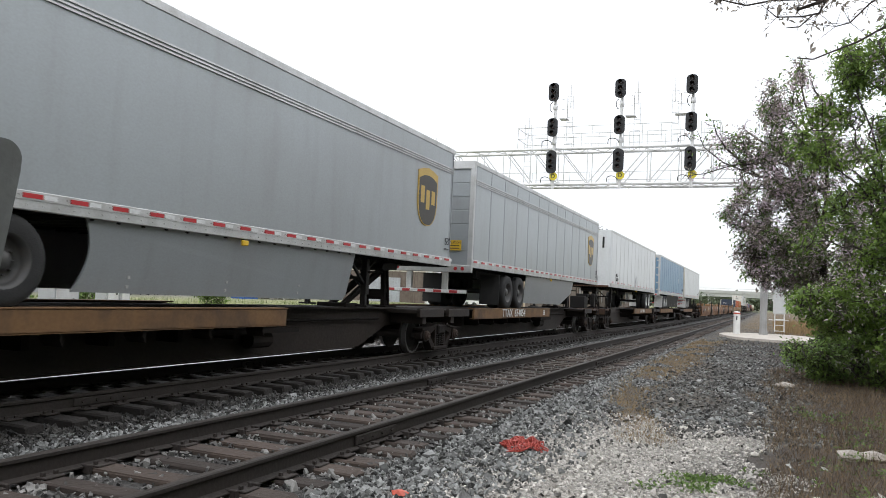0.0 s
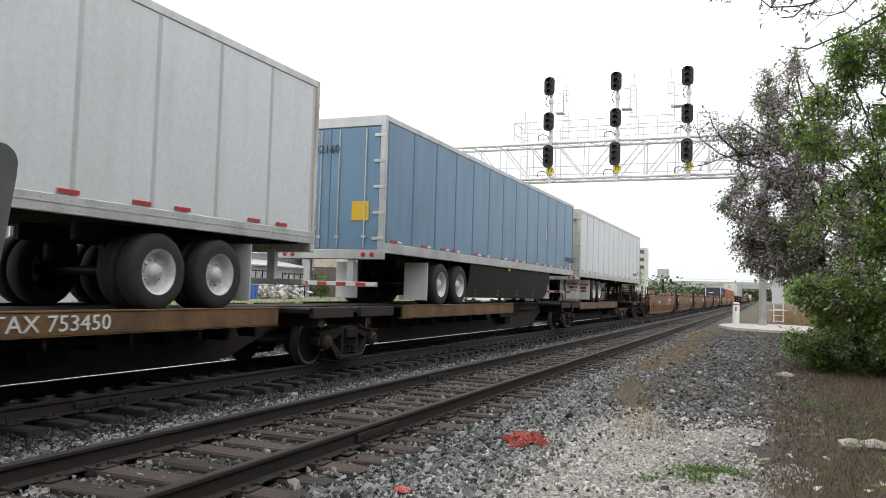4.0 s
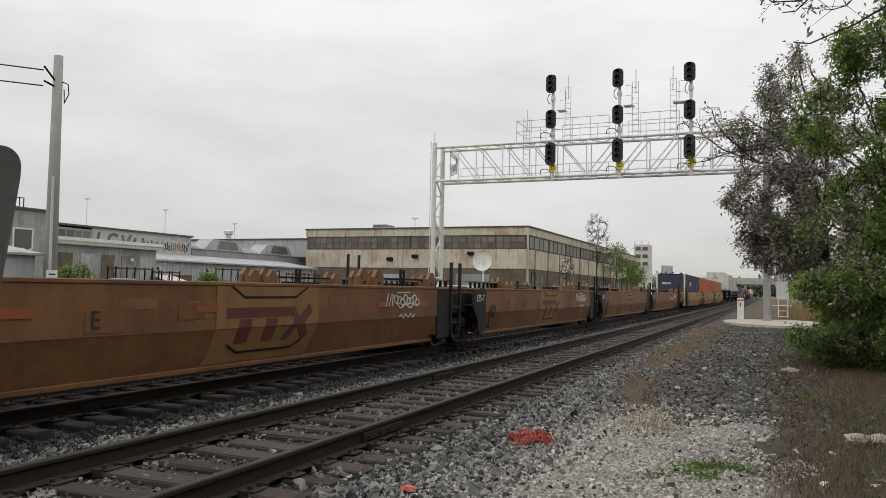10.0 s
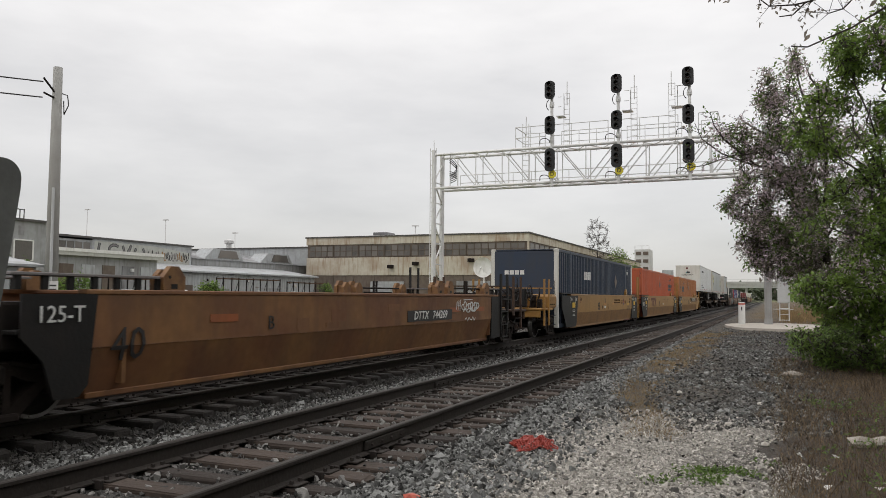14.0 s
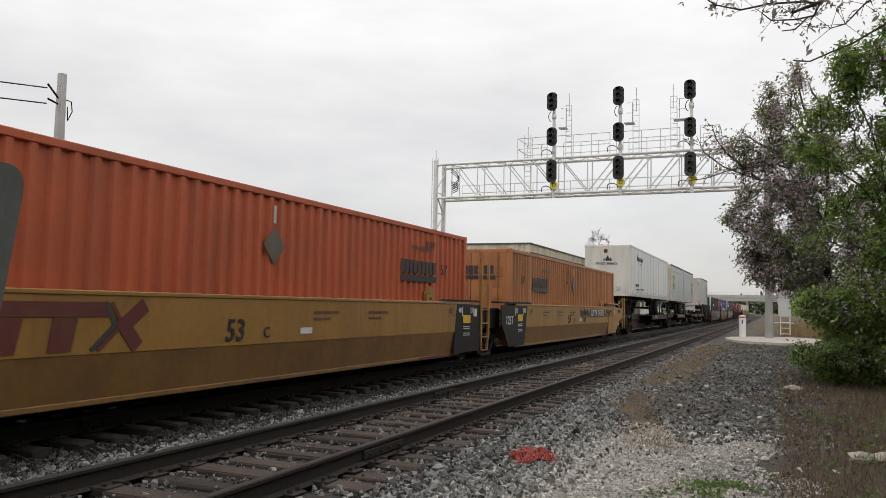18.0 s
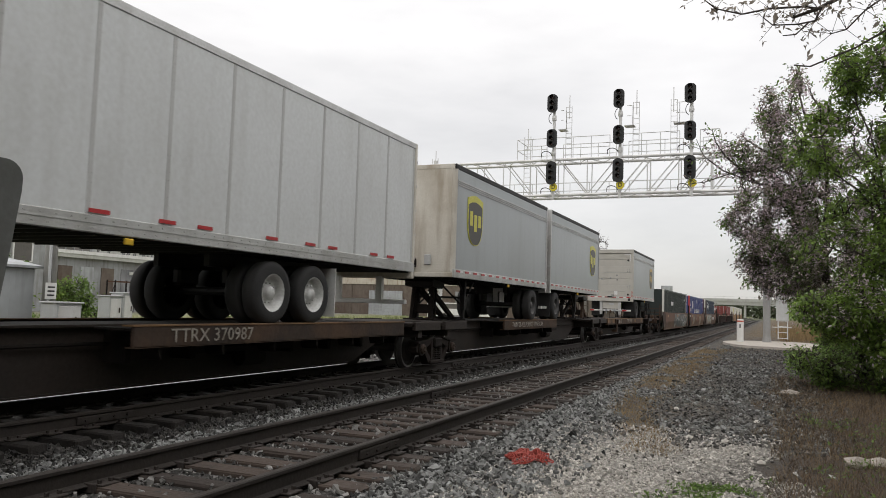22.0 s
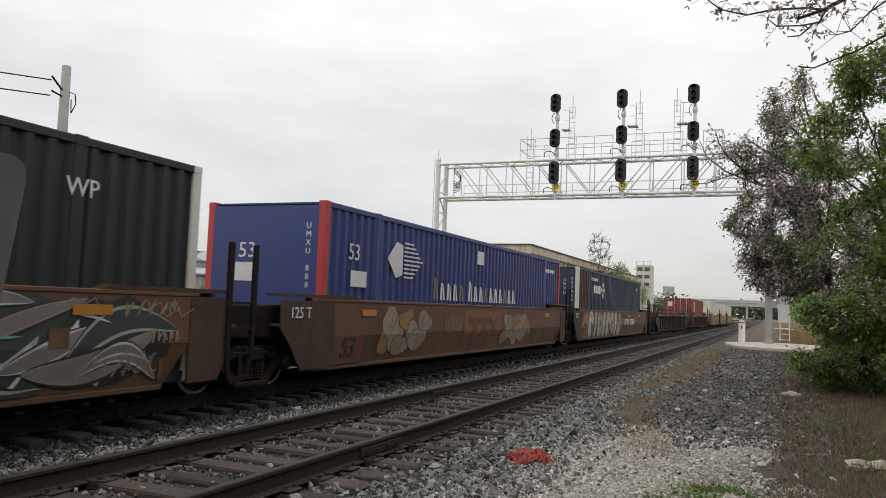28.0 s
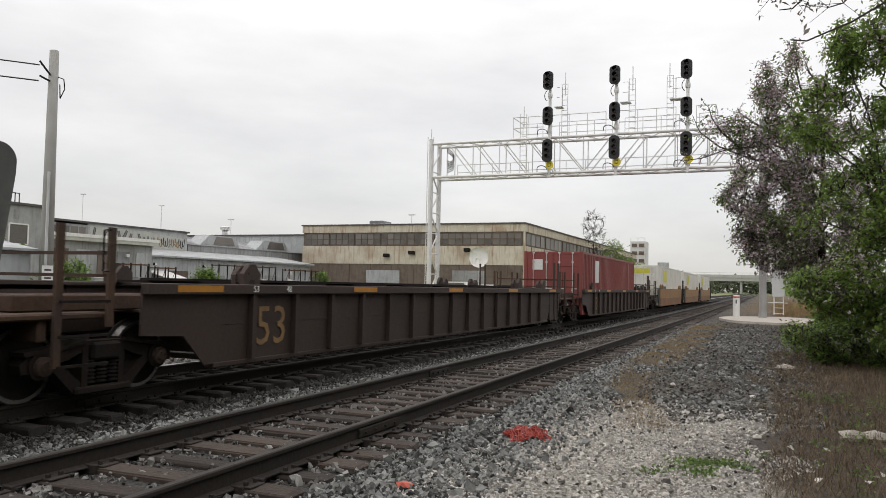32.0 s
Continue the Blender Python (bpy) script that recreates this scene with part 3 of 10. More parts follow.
# ---- spine cars (articulated skeleton flats) ----
def spine_unit(y0, y1, home_label, end_truck=False, coupler_near=False, coupler_far=False, platform=(0.0, 8.0), hitch=None, gear=True, worn="sillyellow"):
    """One unit from truck centre y0 to truck centre y1; platform: the wide wheel deck, hitch: y of the trailer stand and its leaning side."""
    u = thing("spine_car", home_label, "rail car", (TRACK_TRAIN, y0, 0), "spine cars of the train")
    RIDERS.append((u, y0))
    L = y1 - y0
    g = Geo()
    # fish-belly centre sill
    g.plate([(-0.3, 0.72), (-0.3, 1.02), (L + 0.3, 1.02), (L + 0.3, 0.72), (L - 1.5, 0.62), (L - 2.7, 0.21), (2.7, 0.21), (1.5, 0.62)], -0.36, 0.36)
    g.box(-0.50, 0.50, -0.2, L + 0.2, 1.02, 1.05)
    g.box(-0.40, 0.40, 2.9, L - 2.9, 0.185, 0.21)
    part("centre_sill", g, M["sillbrown"], u)
    for y in (0.15, L - 1.55):
        g = Geo()
        g.box(-1.25, 1.25, y, y + 1.4, 0.93, 1.03, 0.02)
        g.box(1.18, 1.27, y, y + 1.4, 0.86, 1.05, 0.01)
        g.box(-1.27, -1.18, y, y + 1.4, 0.86, 1.05, 0.01)
        g.box(-1.2, 1.2, y + 0.3, y + 0.5, 0.70, 0.93)
        part("bolster_deck", g, M["sillbrown"], u, "grimy brown bolster deck")
    a, b = platform
    g = Geo()
    for s in (-1, 1):
        g.box(s * 0.62, s * 1.24, a, b, 1.0, 1.03)
        k = a + 0.4
        while k < b:
            g.box(s * 0.3, s * 1.2, k, k + 0.10, 0.80, 1.0)
            g.plate([(k, 0.80), (k + 0.1, 0.80), (k + 0.1, 0.55), (k, 0.55)], s * 0.3, s * 0.75)
            k += 1.25
    part("wheel_deck", g, M["grime"], u)
    for s in (-1, 1):
        g = Geo()
        g.box(s * 1.22, s * 1.28, a, b, 0.78, 1.05, 0.01)
        g.box(s * 1.14, s * 1.28, a, b, 0.78, 0.80)
        side = part("side_channel", g, M[worn], u, "rust-worn side channel with a yellow lip")
        g = Geo()
        g.box(s * 1.10, s * 1.288, a - 0.02, b + 0.02, 1.05, 1.072, 0.004)
        part("lip", g, M["sillyellow"], side)
        k = a + 0.5
        while k < b:
            g = Geo()
            g.plate([(k, 0.80), (k + 0.05, 0.80), (k + 0.05, 0.62), (k, 0.70)], s * 0.9, s * 1.22)
            part("gusset", g, M["grime"], side)
            k += 1.25
    # air pipe and brake gear hung under the sill
    g = Geo()
    g.tube((0.45, 2.0, 0.80), (0.45, L - 2.0, 0.80), 0.025, n=6)
    g.tube((0.55, L * 0.62, 0.50), (0.55, L * 0.62 + 0.55, 0.50), 0.14, n=12)
    g.box(0.3, 0.75, L * 0.62 - 0.3, L * 0.62 + 0.8, 0.66, 0.70)
    g.box(0.72, 0.76, L * 0.62 - 1.4, L * 0.62 + 1.2, 0.62, 0.70)
    part("brake_gear", g, M["grime"], u)
    if hitch:
        hitch_stand(u, hitch[0], hitch[1])
    truck(u, 0, home=y0)
    if end_truck:
        truck(u, L, home=y0)
    for flag, y, s in ((coupler_near, 0, -1), (coupler_far, L, 1)):
        if flag:
            coupler(u, y, s, 0.86)
            g = Geo()
            g.box(-1.25, 1.25, y + s * 0.2, y + s * 1.35, 0.96, 1.04, 0.02)
            g.box(-1.27, 1.27, y + s * 1.25, y + s * 1.36, 0.78, 1.05, 0.01)
            part("end_platform", g, M["deckrust"], u, "grimy brown end platform")
            # corner steps and grab irons on the camera's side and the other
            for x in (-1.27, 1.27):
                for q in (0.85, 1.33):
                    g = Geo()
                    g.bar((x, y + s * q, 0.32), (x, y + s * q, 1.0 if q < 1 else 1.62), 0.035, 0.05)
                    part("ladder_rail", g, M["grime"], u)
                for z in (0.33, 0.64, 1.60):
                    g = Geo()
                    g.bar((x, y + s * (0.85 if z < 1 else 0.98), z), (x, y + s * 1.33, z), 0.03, 0.03)
                    part("rung", g, M["grime"], u)
                g = Geo()
                g.bar((x, y + s * 0.98, 1.04), (x, y + s * 0.98, 1.62), 0.03, 0.03)
                part("grab_iron", g, M["grime"], u)
            if gear:
                brake_wheel(u, 0.86, y + s * 1.30, 1.95)
                valve_gear(u, y + s * 0.75, s, 1.05)
    return u


def coupler(u, y, s, z):
    g = Geo()
    g.box(-0.14, 0.14, y + s * 1.0, y + s * 2.15, z - 0.13, z + 0.10, 0.03)
    g.box(-0.2, 0.2, y + s * 2.0, y + s * 2.4, z - 0.16, z + 0.16, 0.05)
    g.box(-0.34, 0.34, y + s * 0.6, y + s * 1.4, z - 0.25, z + 0.15, 0.02)
    part("coupler", g, M["grime"], u)
    g = Geo()
    pts = [(0.3, y + s * 1.3, z - 0.1)]
    for k in range(7):
        a = k / 6
        pts.append((0.3 - 0.1 * a, y + s * (1.4 + 1.0 * a), z - 0.12 - 0.35 * math.sin(a * math.pi * 0.9)))
    bent_tube(g, pts, 0.025)
    part("air_hose", g, M["tyre"], u)


def bent_tube(g, pts, r, n=6):
    """One connected bent tube through pts."""
    pts = [Vector(p) for p in pts]
    o = len(g.v)
    for i, p in enumerate(pts):
        d = (pts[min(i + 1, len(pts) - 1)] - pts[max(i - 1, 0)]).normalized()
        e = d.cross(Vector((0.31, 0.2, 0.93))).normalized()
        f = d.cross(e)
        g.v += [tuple(p + (e * math.cos(2 * math.pi * k / n) + f * math.sin(2 * math.pi * k / n)) * r) for k in range(n)]
    for i in range(len(pts) - 1):
        for k in range(n):
            g.f.append((o + i * n + k, o + i * n + (k + 1) % n, o + (i + 1) * n + (k + 1) % n, o + (i + 1) * n + k))
            g.s.append(g.slot)


def valve_gear(u, y, s, z):
    """Brake cylinder, reservoir, valves and their pipes on an end platform."""
    g = Geo()
    g.lathe([(-0.62, 0.0), (-0.60, 0.11), (-0.54, 0.14), (0.02, 0.14), (0.08, 0.11), (0.10, 0.0)], 14, "x", (0, y - s * 0.1, z + 0.26))
    part("reservoir", g, M["sillbrown"], u, "grimy brake reservoir")
    g = Geo()
    g.lathe([(0.30, 0.0), (0.30, 0.12), (0.36, 0.14), (0.42, 0.09), (0.70, 0.08), (0.73, 0.02), (0.9, 0.02), (0.9, 0.0)], 14, "x", (0, y + s * 0.15, z + 0.42))
    part("brake_cylinder", g, M["sillbrown"], u)
    for x, dy, w, h in ((0.15, 0.25, 0.26, 0.62), (-0.35, 0.3, 0.3, 0.5), (0.62, -0.3, 0.22, 0.42), (0.95, 0.05, 0.16, 0.30)):
        g = Geo()
        yy = y + s * dy
        g.box(x - w / 2, x + w / 2, yy - 0.11, yy + 0.11, z, z + h, 0.03)
        g.box(x - w * 0.32, x + w * 0.32, yy - 0.16, yy + 0.16, z + h * 0.45, z + h * 0.75, 0.03)
        part("valve", g, M["grime"], u)
    for k in range(6):
        g = Geo()
        x0 = -0.5 + 0.26 * k
        bent_tube(g, [(x0, y - s * 0.35, z), (x0 + 0.05, y - s * 0.3, z + 0.35 + 0.05 * (k % 3)), (x0 + 0.12, y, z + 0.62 + 0.06 * (k % 2)), (x0 + 0.2, y + s * 0.3, z + 0.5), (x0 + 0.16, y + s * 0.42, z)], 0.018)
        part("brake_pipe", g, M["grime"], u)


def brake_wheel(u, x, y, z):
    g = Geo()
    n = 20
    ring = [(x, y + 0.27 * math.cos(2 * math.pi * k / n), z + 0.27 * math.sin(2 * math.pi * k / n)) for k in range(n + 1)]
    g.path(ring, 0.016)
    for k in range(5):
        a = 2 * math.pi * k / 5
        g.tube((x, y, z), (x, y + 0.26 * math.cos(a), z + 0.26 * math.sin(a)), 0.012, n=5)
    g.tube((x - 0.2, y, z), (x + 0.04, y, z), 0.04, n=8)
    g.box(x - 0.28, x - 0.1, y - 0.13, y + 0.13, z - 0.5, z + 0.14, 0.03)
    part("brake_wheel", g, M["black"], u)


def hitch_stand(u, y, lean, reach=1.78, m="grime"):
    """A folding trailer hitch: two slender uprights with lightening holes, a tilted head plate and a pair of slanting struts on the lean side."""
    g = Geo()
    g.box(-0.45, 0.45, y - 0.30, y + 0.30, 1.045, 1.09, 0.02)
    h = part("hitch", g, M["grime"], u, "grimy folding trailer hitch")
    for s in (-1, 1):
        # each upright: two flanges joined by short plates, the gaps between them open
        g = Geo()
        for d in (0.0, 0.20):
            g.plate([(y - lean * (0.17 - d), 1.09), (y - lean * (0.10 - d), 1.09), (y - lean * (-0.03 - d * 0.7), 1.95), (y - lean * (0.03 - d * 0.7), 1.95)], s * 0.22, s * 0.32)
        for k in (0, 2, 4, 6):
            z = 1.10 + 0.135 * k
            q = 0.17 - 0.14 * k / 6
            g.plate([(y - lean * q, z), (y - lean * (q - 0.24), z), (y - lean * (q - 0.24), z + 0.10), (y - lean * q, z + 0.10)], s * 0.24, s * 0.30)
        part("upright", g, M[m], h)
        g = Geo()
        g.plate([(y + lean * reach, 1.10), (y + lean * (reach - 0.22), 1.10), (y + lean * 0.04, 1.82), (y + lean * 0.10, 1.95)], s * 0.10, s * 0.20)
        part("strut", g, M[m], h)
    g = Geo()
    g.box(-0.22, 0.22, y - 0.05, y + 0.0, 1.22, 1.46, 0.01)
    part("cross_plate", g, M["grime"], h)
    g = Geo()
    g.plate([(y - lean * 0.30, 1.93), (y - lean * 0.34, 2.05), (y - lean * 0.26, 2.11), (y + lean * 0.08, 2.08), (y + lean * 0.42, 2.02), (y + lean * 0.46, 1.93), (y + lean * 0.30, 1.88), (y, 1.91)], -0.40, 0.40)
    part("head_plate", g, M["black"], h)
    g = Geo()
    g.box(-0.36, 0.36, y + lean * (reach - 0.36), y + lean * (reach + 0.14), 1.03, 1.13, 0.02)
    part("strut_base", g, M["grime"], h)


def brake_tray(u, y):
    """Brake gear hung low beside the sill: a rusty carrier beam, its hangers, a valve box and a round reservoir."""
    g = Geo()
    g.box(1.08, 1.20, y, y + 2.8, 0.58, 0.70, 0.01)
    g.box(1.02, 1.22, y, y + 2.8, 0.69, 0.71)
    t = part("brake_carrier", g, M["channelrust"], u, "rusty carrier beam with brake gear")
    for k in (-0.3, 0.6, 1.6, 2.6):
        g = Geo()
        g.bar((0.36, y + k, 0.86), (1.14, y + k, 0.66), 0.05, 0.07)
        part("hanger", g, M["grime"], t)
    g = Geo()
    g.box(0.78, 1.12, y - 0.4, y + 0.42, 0.38, 0.68, 0.03)
    g.box(0.84, 1.16, y - 0.25, y + 0.1, 0.34, 0.50, 0.03)
    for k in range(4):
        g.tube((1.12, y - 0.3 + 0.2 * k, 0.44 + 0.06 * (k % 2)), (1.19, y - 0.3 + 0.2 * k, 0.44 + 0.06 * (k % 2)), 0.05, n=8)
    part("valve_box", g, M["sillbrown"], t)
    g = Geo()
    g.lathe([(y + 1.0, 0.0), (y + 1.03, 0.11), (y + 1.1, 0.16), (y + 1.75, 0.16), (y + 1.83, 0.11), (y + 1.86, 0.0)], 14, "y", (0.98, 0, 0.41))
    part("reservoir", g, M["sillbrown"], t)
    for k in range(3):
        g = Geo()
        bent_tube(g, [(1.0, y + 0.3, 0.46 + 0.06 * k), (1.02, y + 0.8, 0.52 + 0.02 * k), (1.05, y + 1.9, 0.50 - 0.06 * k), (0.9, y + 2.7, 0.44 + 0.05 * k), (0.7, y + 3.4, 0.62)], 0.02)
        part("brake_pipe", g, M["grime"], t)


# ---- road trailers on the spine cars ----
def tyre_mesh():
    g = Geo()
    g.lathe([(-0.13, 0.30), (-0.14, 0.40), (-0.12, 0.475), (-0.08, 0.50), (0.08, 0.50), (0.12, 0.475), (0.14, 0.40), (0.13, 0.30)], 28)
    return g.mesh("tyre", M["tyre"], True)


def rim_mesh(m):
    g = Geo()
    g.lathe([(0.13, 0.30), (0.12, 0.275), (0.03, 0.26), (0.0, 0.24), (0.01, 0.12), (0.06, 0.11), (0.09, 0.09), (0.09, 0.0)], 24)
    for k in range(10):
        a = 2 * math.pi * k / 10
        c, s = math.cos(a), math.sin(a)
        g.tube((0.0, 0.16 * c, 0.16 * s), (0.04, 0.16 * c, 0.16 * s), 0.014, n=5)
    return g.mesh("rim", m, True)


ROAD = {"tyre": tyre_mesh(), "white": rim_mesh(M["rimwhite"]), "dark": rim_mesh(M["rimdark"])}
HOLES = {}


def trailer(y0, length, m, label, front_near, rims="dark", skirt=None, panels=13, stripe=False, door="swing", bottom=2.14, axles=(2.3, 3.5), tape="pairs", roofdark=False, reartint=None):
    """A box trailer from y0 to y0 + length on the train's track; front_near: its kingpin end is the end at y0."""
    tr = thing("semi_trailer", label, "trailer", (TRACK_TRAIN, y0, 1.05), "trailers on the train")
    RIDERS.append((tr, y0))
    W, top, L, zb = 1.295, 4.97 - 1.05, length, bottom - 1.05
    inner = W - 0.02
    # core behind the panels, roof
    g = Geo()
    g.box(-inner + 0.03, inner - 0.03, 0.06, L - 0.06, zb + 0.03, top - 0.03)
    part("body", g, m, tr)
    g = Geo()
    g.box(-W + 0.02, W - 0.02, 0.03, L - 0.03, top - 0.03, top + 0.004)
    part("roof", g, M["alu"], tr)
    pitch = (L - 0.30) / panels
    zt = top - 0.12
    zlo = zb + 0.20
    g = Geo()
    g.box(-0.012, 0.012, 0.003, pitch - 0.003, zlo, zt, 0.003)
    pm = g.mesh("side_panel", m)
    g = Geo()
    g.box(-0.016, 0.016, -0.035, 0.035, zlo, zt, 0.006)
    k = zlo + 0.04
    while k < zt:
        for yy in (-0.022, 0.022):
            g.box(0.012, 0.022, yy - 0.006, yy + 0.006, k, k + 0.012)
        k += 0.11
    jm = g.mesh("panel_joint", M["joint"] if m is M["white"] else M["silverjoint"] if m is M["silver"] else M["bluejoint"])
    for s in (-1, 1):
        for k in range(panels):
            part("side_panel", pm, None, tr, at=(s * (inner - 0.006), 0.15 + k * pitch, 0))
        for k in range(panels + 1):
            j = part("panel_joint", jm, None, tr, at=(s * (inner - 0.004), 0.15 + k * pitch, 0))
            if s < 0:
                j.rotation_euler = (0, 0, math.pi)
        g = Geo()
        g.box(s * (W - 0.05), s * W, 0.0, L, zt - 0.005, top, 0.012)
        part("top_rail", g, M["alu"] if not roofdark else M["black"], tr)
        g = Geo()
        g.box(s * (W - 0.05), s * (W + 0.004), 0.0, L, zb, zlo + 0.01, 0.01)
        g.box(s * (W - 0.05), s * (W + 0.012), 0.0, L, zb + 0.11, zb + 0.13)
        k = 0.1
        while k < L:
            g.box(s * W, s * (W + 0.012), k, k + 0.014, zb + 0.15, zb + 0.164)
            g.box(s * W, s * (W + 0.012), k + 0.1, k + 0.114, zb + 0.05, zb + 0.064)
            k += 0.2
        part("bottom_rail", g, M["alu"], tr, "riveted aluminium bottom rail")
        if stripe:
            g = Geo()
            zs = top - (0.62 if L > 10 else 0.52)
            for dz in (0, 0.05, 0.10):
                g.box(s * (W - 0.01), s * (W + 0.008), 0.12, L - 0.05, zs + dz, zs + dz + 0.025)
            part("rub_rail", g, M["alu"], tr)
        # reflective tape
        if tape == "band":
            zz, k, h = zlo - 0.07, 0.15, 0.05
            gr, gw = Geo(), Geo()
            while k < L - 0.2:
                gr.box(s * W, s * (W + 0.016), k, k + 0.24, zz, zz + h)
                gw.box(s * W, s * (W + 0.016), k + 0.25, k + 0.42, zz, zz + h)
                k += 0.60
        else:
            zz, k, h = zlo + 0.03, 0.35, 0.05
            gr, gw = Geo(), Geo()
            while k < L - 0.6:
                gr.box(s * W, s * (W + 0.01), k, k + 0.30, zz, zz + h)
                if tape == "mixed":
                    gw.box(s * W, s * (W + 0.01), k + 0.31, k + 0.52, zz, zz + h)
                k += (0.72, 1.1, 1.55)[int(k * 7) % 3]
        part("red_tape", gr, M["tapered"], tr, "red reflective tape")
        if gw.v:
            part("white_tape", gw, M["tapewhite"], tr, "white reflective tape")
    g = Geo()
    g.box(-W + 0.06, W - 0.06, 0.3, L - 0.1, zb + 0.02, zb + 0.09)
    k = 0.5
    while k < L:
        g.box(-W + 0.06, W - 0.06, k, k + 0.05, zb - 0.02, zb + 0.04)
        k += 0.4
    part("floor_frame", g, M["black"], tr)
    fy, ry, d = (0.0, L, 1) if front_near else (L, 0.0, -1)   # d: from front to rear along y
    # front wall
    g = Geo()
    g.box(-W + 0.10, W - 0.10, fy - d * 0.005, fy + d * 0.07, zb + 0.02, top - 0.06, 0.01)
    fm = reartint if (reartint and front_near) else m
    part("front_wall", g, fm, tr)
    for s in (-1, 1):
        g = Geo()
        n = 6
        o = [(s * (W - 0.10 + 0.10 * math.sin(i / n * math.pi / 2)), fy + d * (0.10 - 0.105 * math.cos(i / n * math.pi / 2))) for i in range(n + 1)]
        for p, q in zip(o, o[1:]):
            g.add([(p[0], p[1], zb), (q[0], q[1], zb), (q[0], q[1], top - 0.02), (p[0], p[1], top - 0.02)], [(0, 1, 2, 3)])
        part("corner_post", g, fm, tr)
    g = Geo()
    g.box(-W + 0.06, W - 0.06, fy - d * 0.012, fy + d * 0.05, top - 0.12, top, 0.01)
    part("front_top_rail", g, fm, tr)
    g = Geo()
    g.box(-W + 0.04, W - 0.04, fy - d * 0.012, fy + d * 0.05, zb, zb + 0.12, 0.01)
    part("front_sill", g, fm, tr)
    if front_near:
        g = Geo()
        g.box(-0.28, 0.28, -0.05, 0.0, zb + 0.24, zb + 0.46, 0.02)
        for x in (-0.18, 0.0, 0.18):
            g.tube((x, -0.09, zb + 0.34), (x, -0.04, zb + 0.34), 0.045, n=10)
        for x in (-0.1, 0.08):
            g.path([(x, -0.08, zb + 0.3), (x + 0.03, -0.09, zb + 0.12), (x - 0.02, -0.06, zb - 0.02)], 0.012, 5)
        part("hose_box", g, M["grime"], tr)
        g = Geo()
        g.box(0.50, 0.68, -0.06, 0.0, zb + 0.30, zb + 0.56, 0.02)
        part("document_box", g, M["cabinet"], tr)
    # rear frame and door
    g = Geo()
    for s in (-1, 1):
        g.box(s * (W - 0.13), s * (W + 0.003), ry - d * 0.10, ry + d * 0.004, zb - 0.02, top - 0.02, 0.015)
    g.box(-W, W, ry - d * 0.10, ry + d * 0.006, top - 0.22, top + 0.005, 0.015)
    g.box(-W, W, ry - d * 0.12, ry + d * 0.008, zb - 0.14, zb + 0.06, 0.015)
    part("rear_frame", g, M["dirtywhite"] if m is M["white"] else reartint if reartint and not front_near else M["alu"], tr)
    dm = reartint or m
    if door == "roll":
        n = 7
        hh = (top - 0.22 - zb - 0.06) / n
        for k in range(n):
            g = Geo()
            z = zb + 0.06 + k * hh
            g.box(-W + 0.13, W - 0.13, ry - d * 0.07, ry - d * 0.045, z + 0.006, z + hh - 0.006, 0.006)
            part("door_slat", g, dm, tr)
        g = Geo()
        g.box(-0.12, 0.12, ry - d * 0.045, ry + d * 0.02, zb + 0.12, zb + 0.20, 0.01)
        part("door_latch", g, M["alu"], tr)
    else:
        for s in (-1, 1):
            g = Geo()
            g.box(s * 0.005, s * (W - 0.135), ry - d * 0.06, ry - d * 0.012, zb + 0.065, top - 0.225, 0.008)
            dr = part("rear_door", g, dm, tr)
            g = Geo()
            for x in (0.22, 0.85):
                g.tube((s * x, ry + d * 0.01, zb + 0.1), (s * x, ry + d * 0.01, top - 0.26), 0.014, n=6)
                g.box(s * x - 0.05, s * x + 0.05, ry, ry + d * 0.02, zb + 0.30, zb + 0.36)
            part("lock_rod", g, M["alu"], dr)
            g = Geo()
            for k in range(5):
                z = zb + 0.25 + k * (top - zb - 0.7) / 4
                g.box(s * (W - 0.26), s * (W + 0.012), ry - d * 0.02, ry + d * 0.012, z, z + 0.07, 0.01)
            part("hinge", g, M["alu"], dr)
    # rear lamps, bumper
    if door == "roll" and L < 10:
        short_rear(tr, W, zb, top, ry, d)
    for x in () if door == "roll" and L < 10 else (-1.05, -0.85, 0.85, 1.05):
        g = Geo()
        g.lathe([(ry + d * 0.005, 0.052), (ry + d * 0.03, 0.045), (ry + d * 0.035, 0.0)], 12, "y", (x, 0, zb - 0.04))
        part("tail_lamp", g, M["tapered"], tr)
    g = Geo()
    for s in (-1, 1):
        g.box(s * 0.45, s * 0.60, ry - d * 0.16, ry - d * 0.06, zb - 0.62 - (0.26 if door == "roll" and L < 10 else 0.0), zb - 0.10)
    g.box(-1.15, 1.15, ry - d * 0.12, ry - d * 0.02, zb - 0.70, zb - 0.60, 0.01)
    bmp = part("rear_bumper", g, M["alu"], tr)
    g1, g2 = Geo(), Geo()
    for k in range(5) if not (door == "roll" and L < 10) else (0, 4):
        g1.box(-1.15 + k * 0.46, -1.15 + k * 0.46 + 0.23, ry + d * (-0.02), ry + d * (-0.014), zb - 0.685, zb - 0.615)
        g2.box(-0.92 + k * 0.46, -0.92 + k * 0.46 + 0.23, ry + d * (-0.02), ry + d * (-0.014), zb - 0.685, zb - 0.615)
    part("red_tape", g1, M["tapered"], bmp)
    part("white_tape", g2, M["tapewhite"], bmp)
    # axles
    g = Geo()
    lo = ry - d * (max(axles) + 0.7)
    hi = ry - d * (min(axles) - 0.9)
    for s in (-1, 1):
        g.box(s * 0.45, s * 0.55, lo, hi, zb - 0.22, zb + 0.02)
        for a in axles:
            g.box(s * 0.42, s * 0.58, ry - d * a - 0.25, ry - d * a + 0.25, zb - 0.5, zb - 0.22, 0.04)
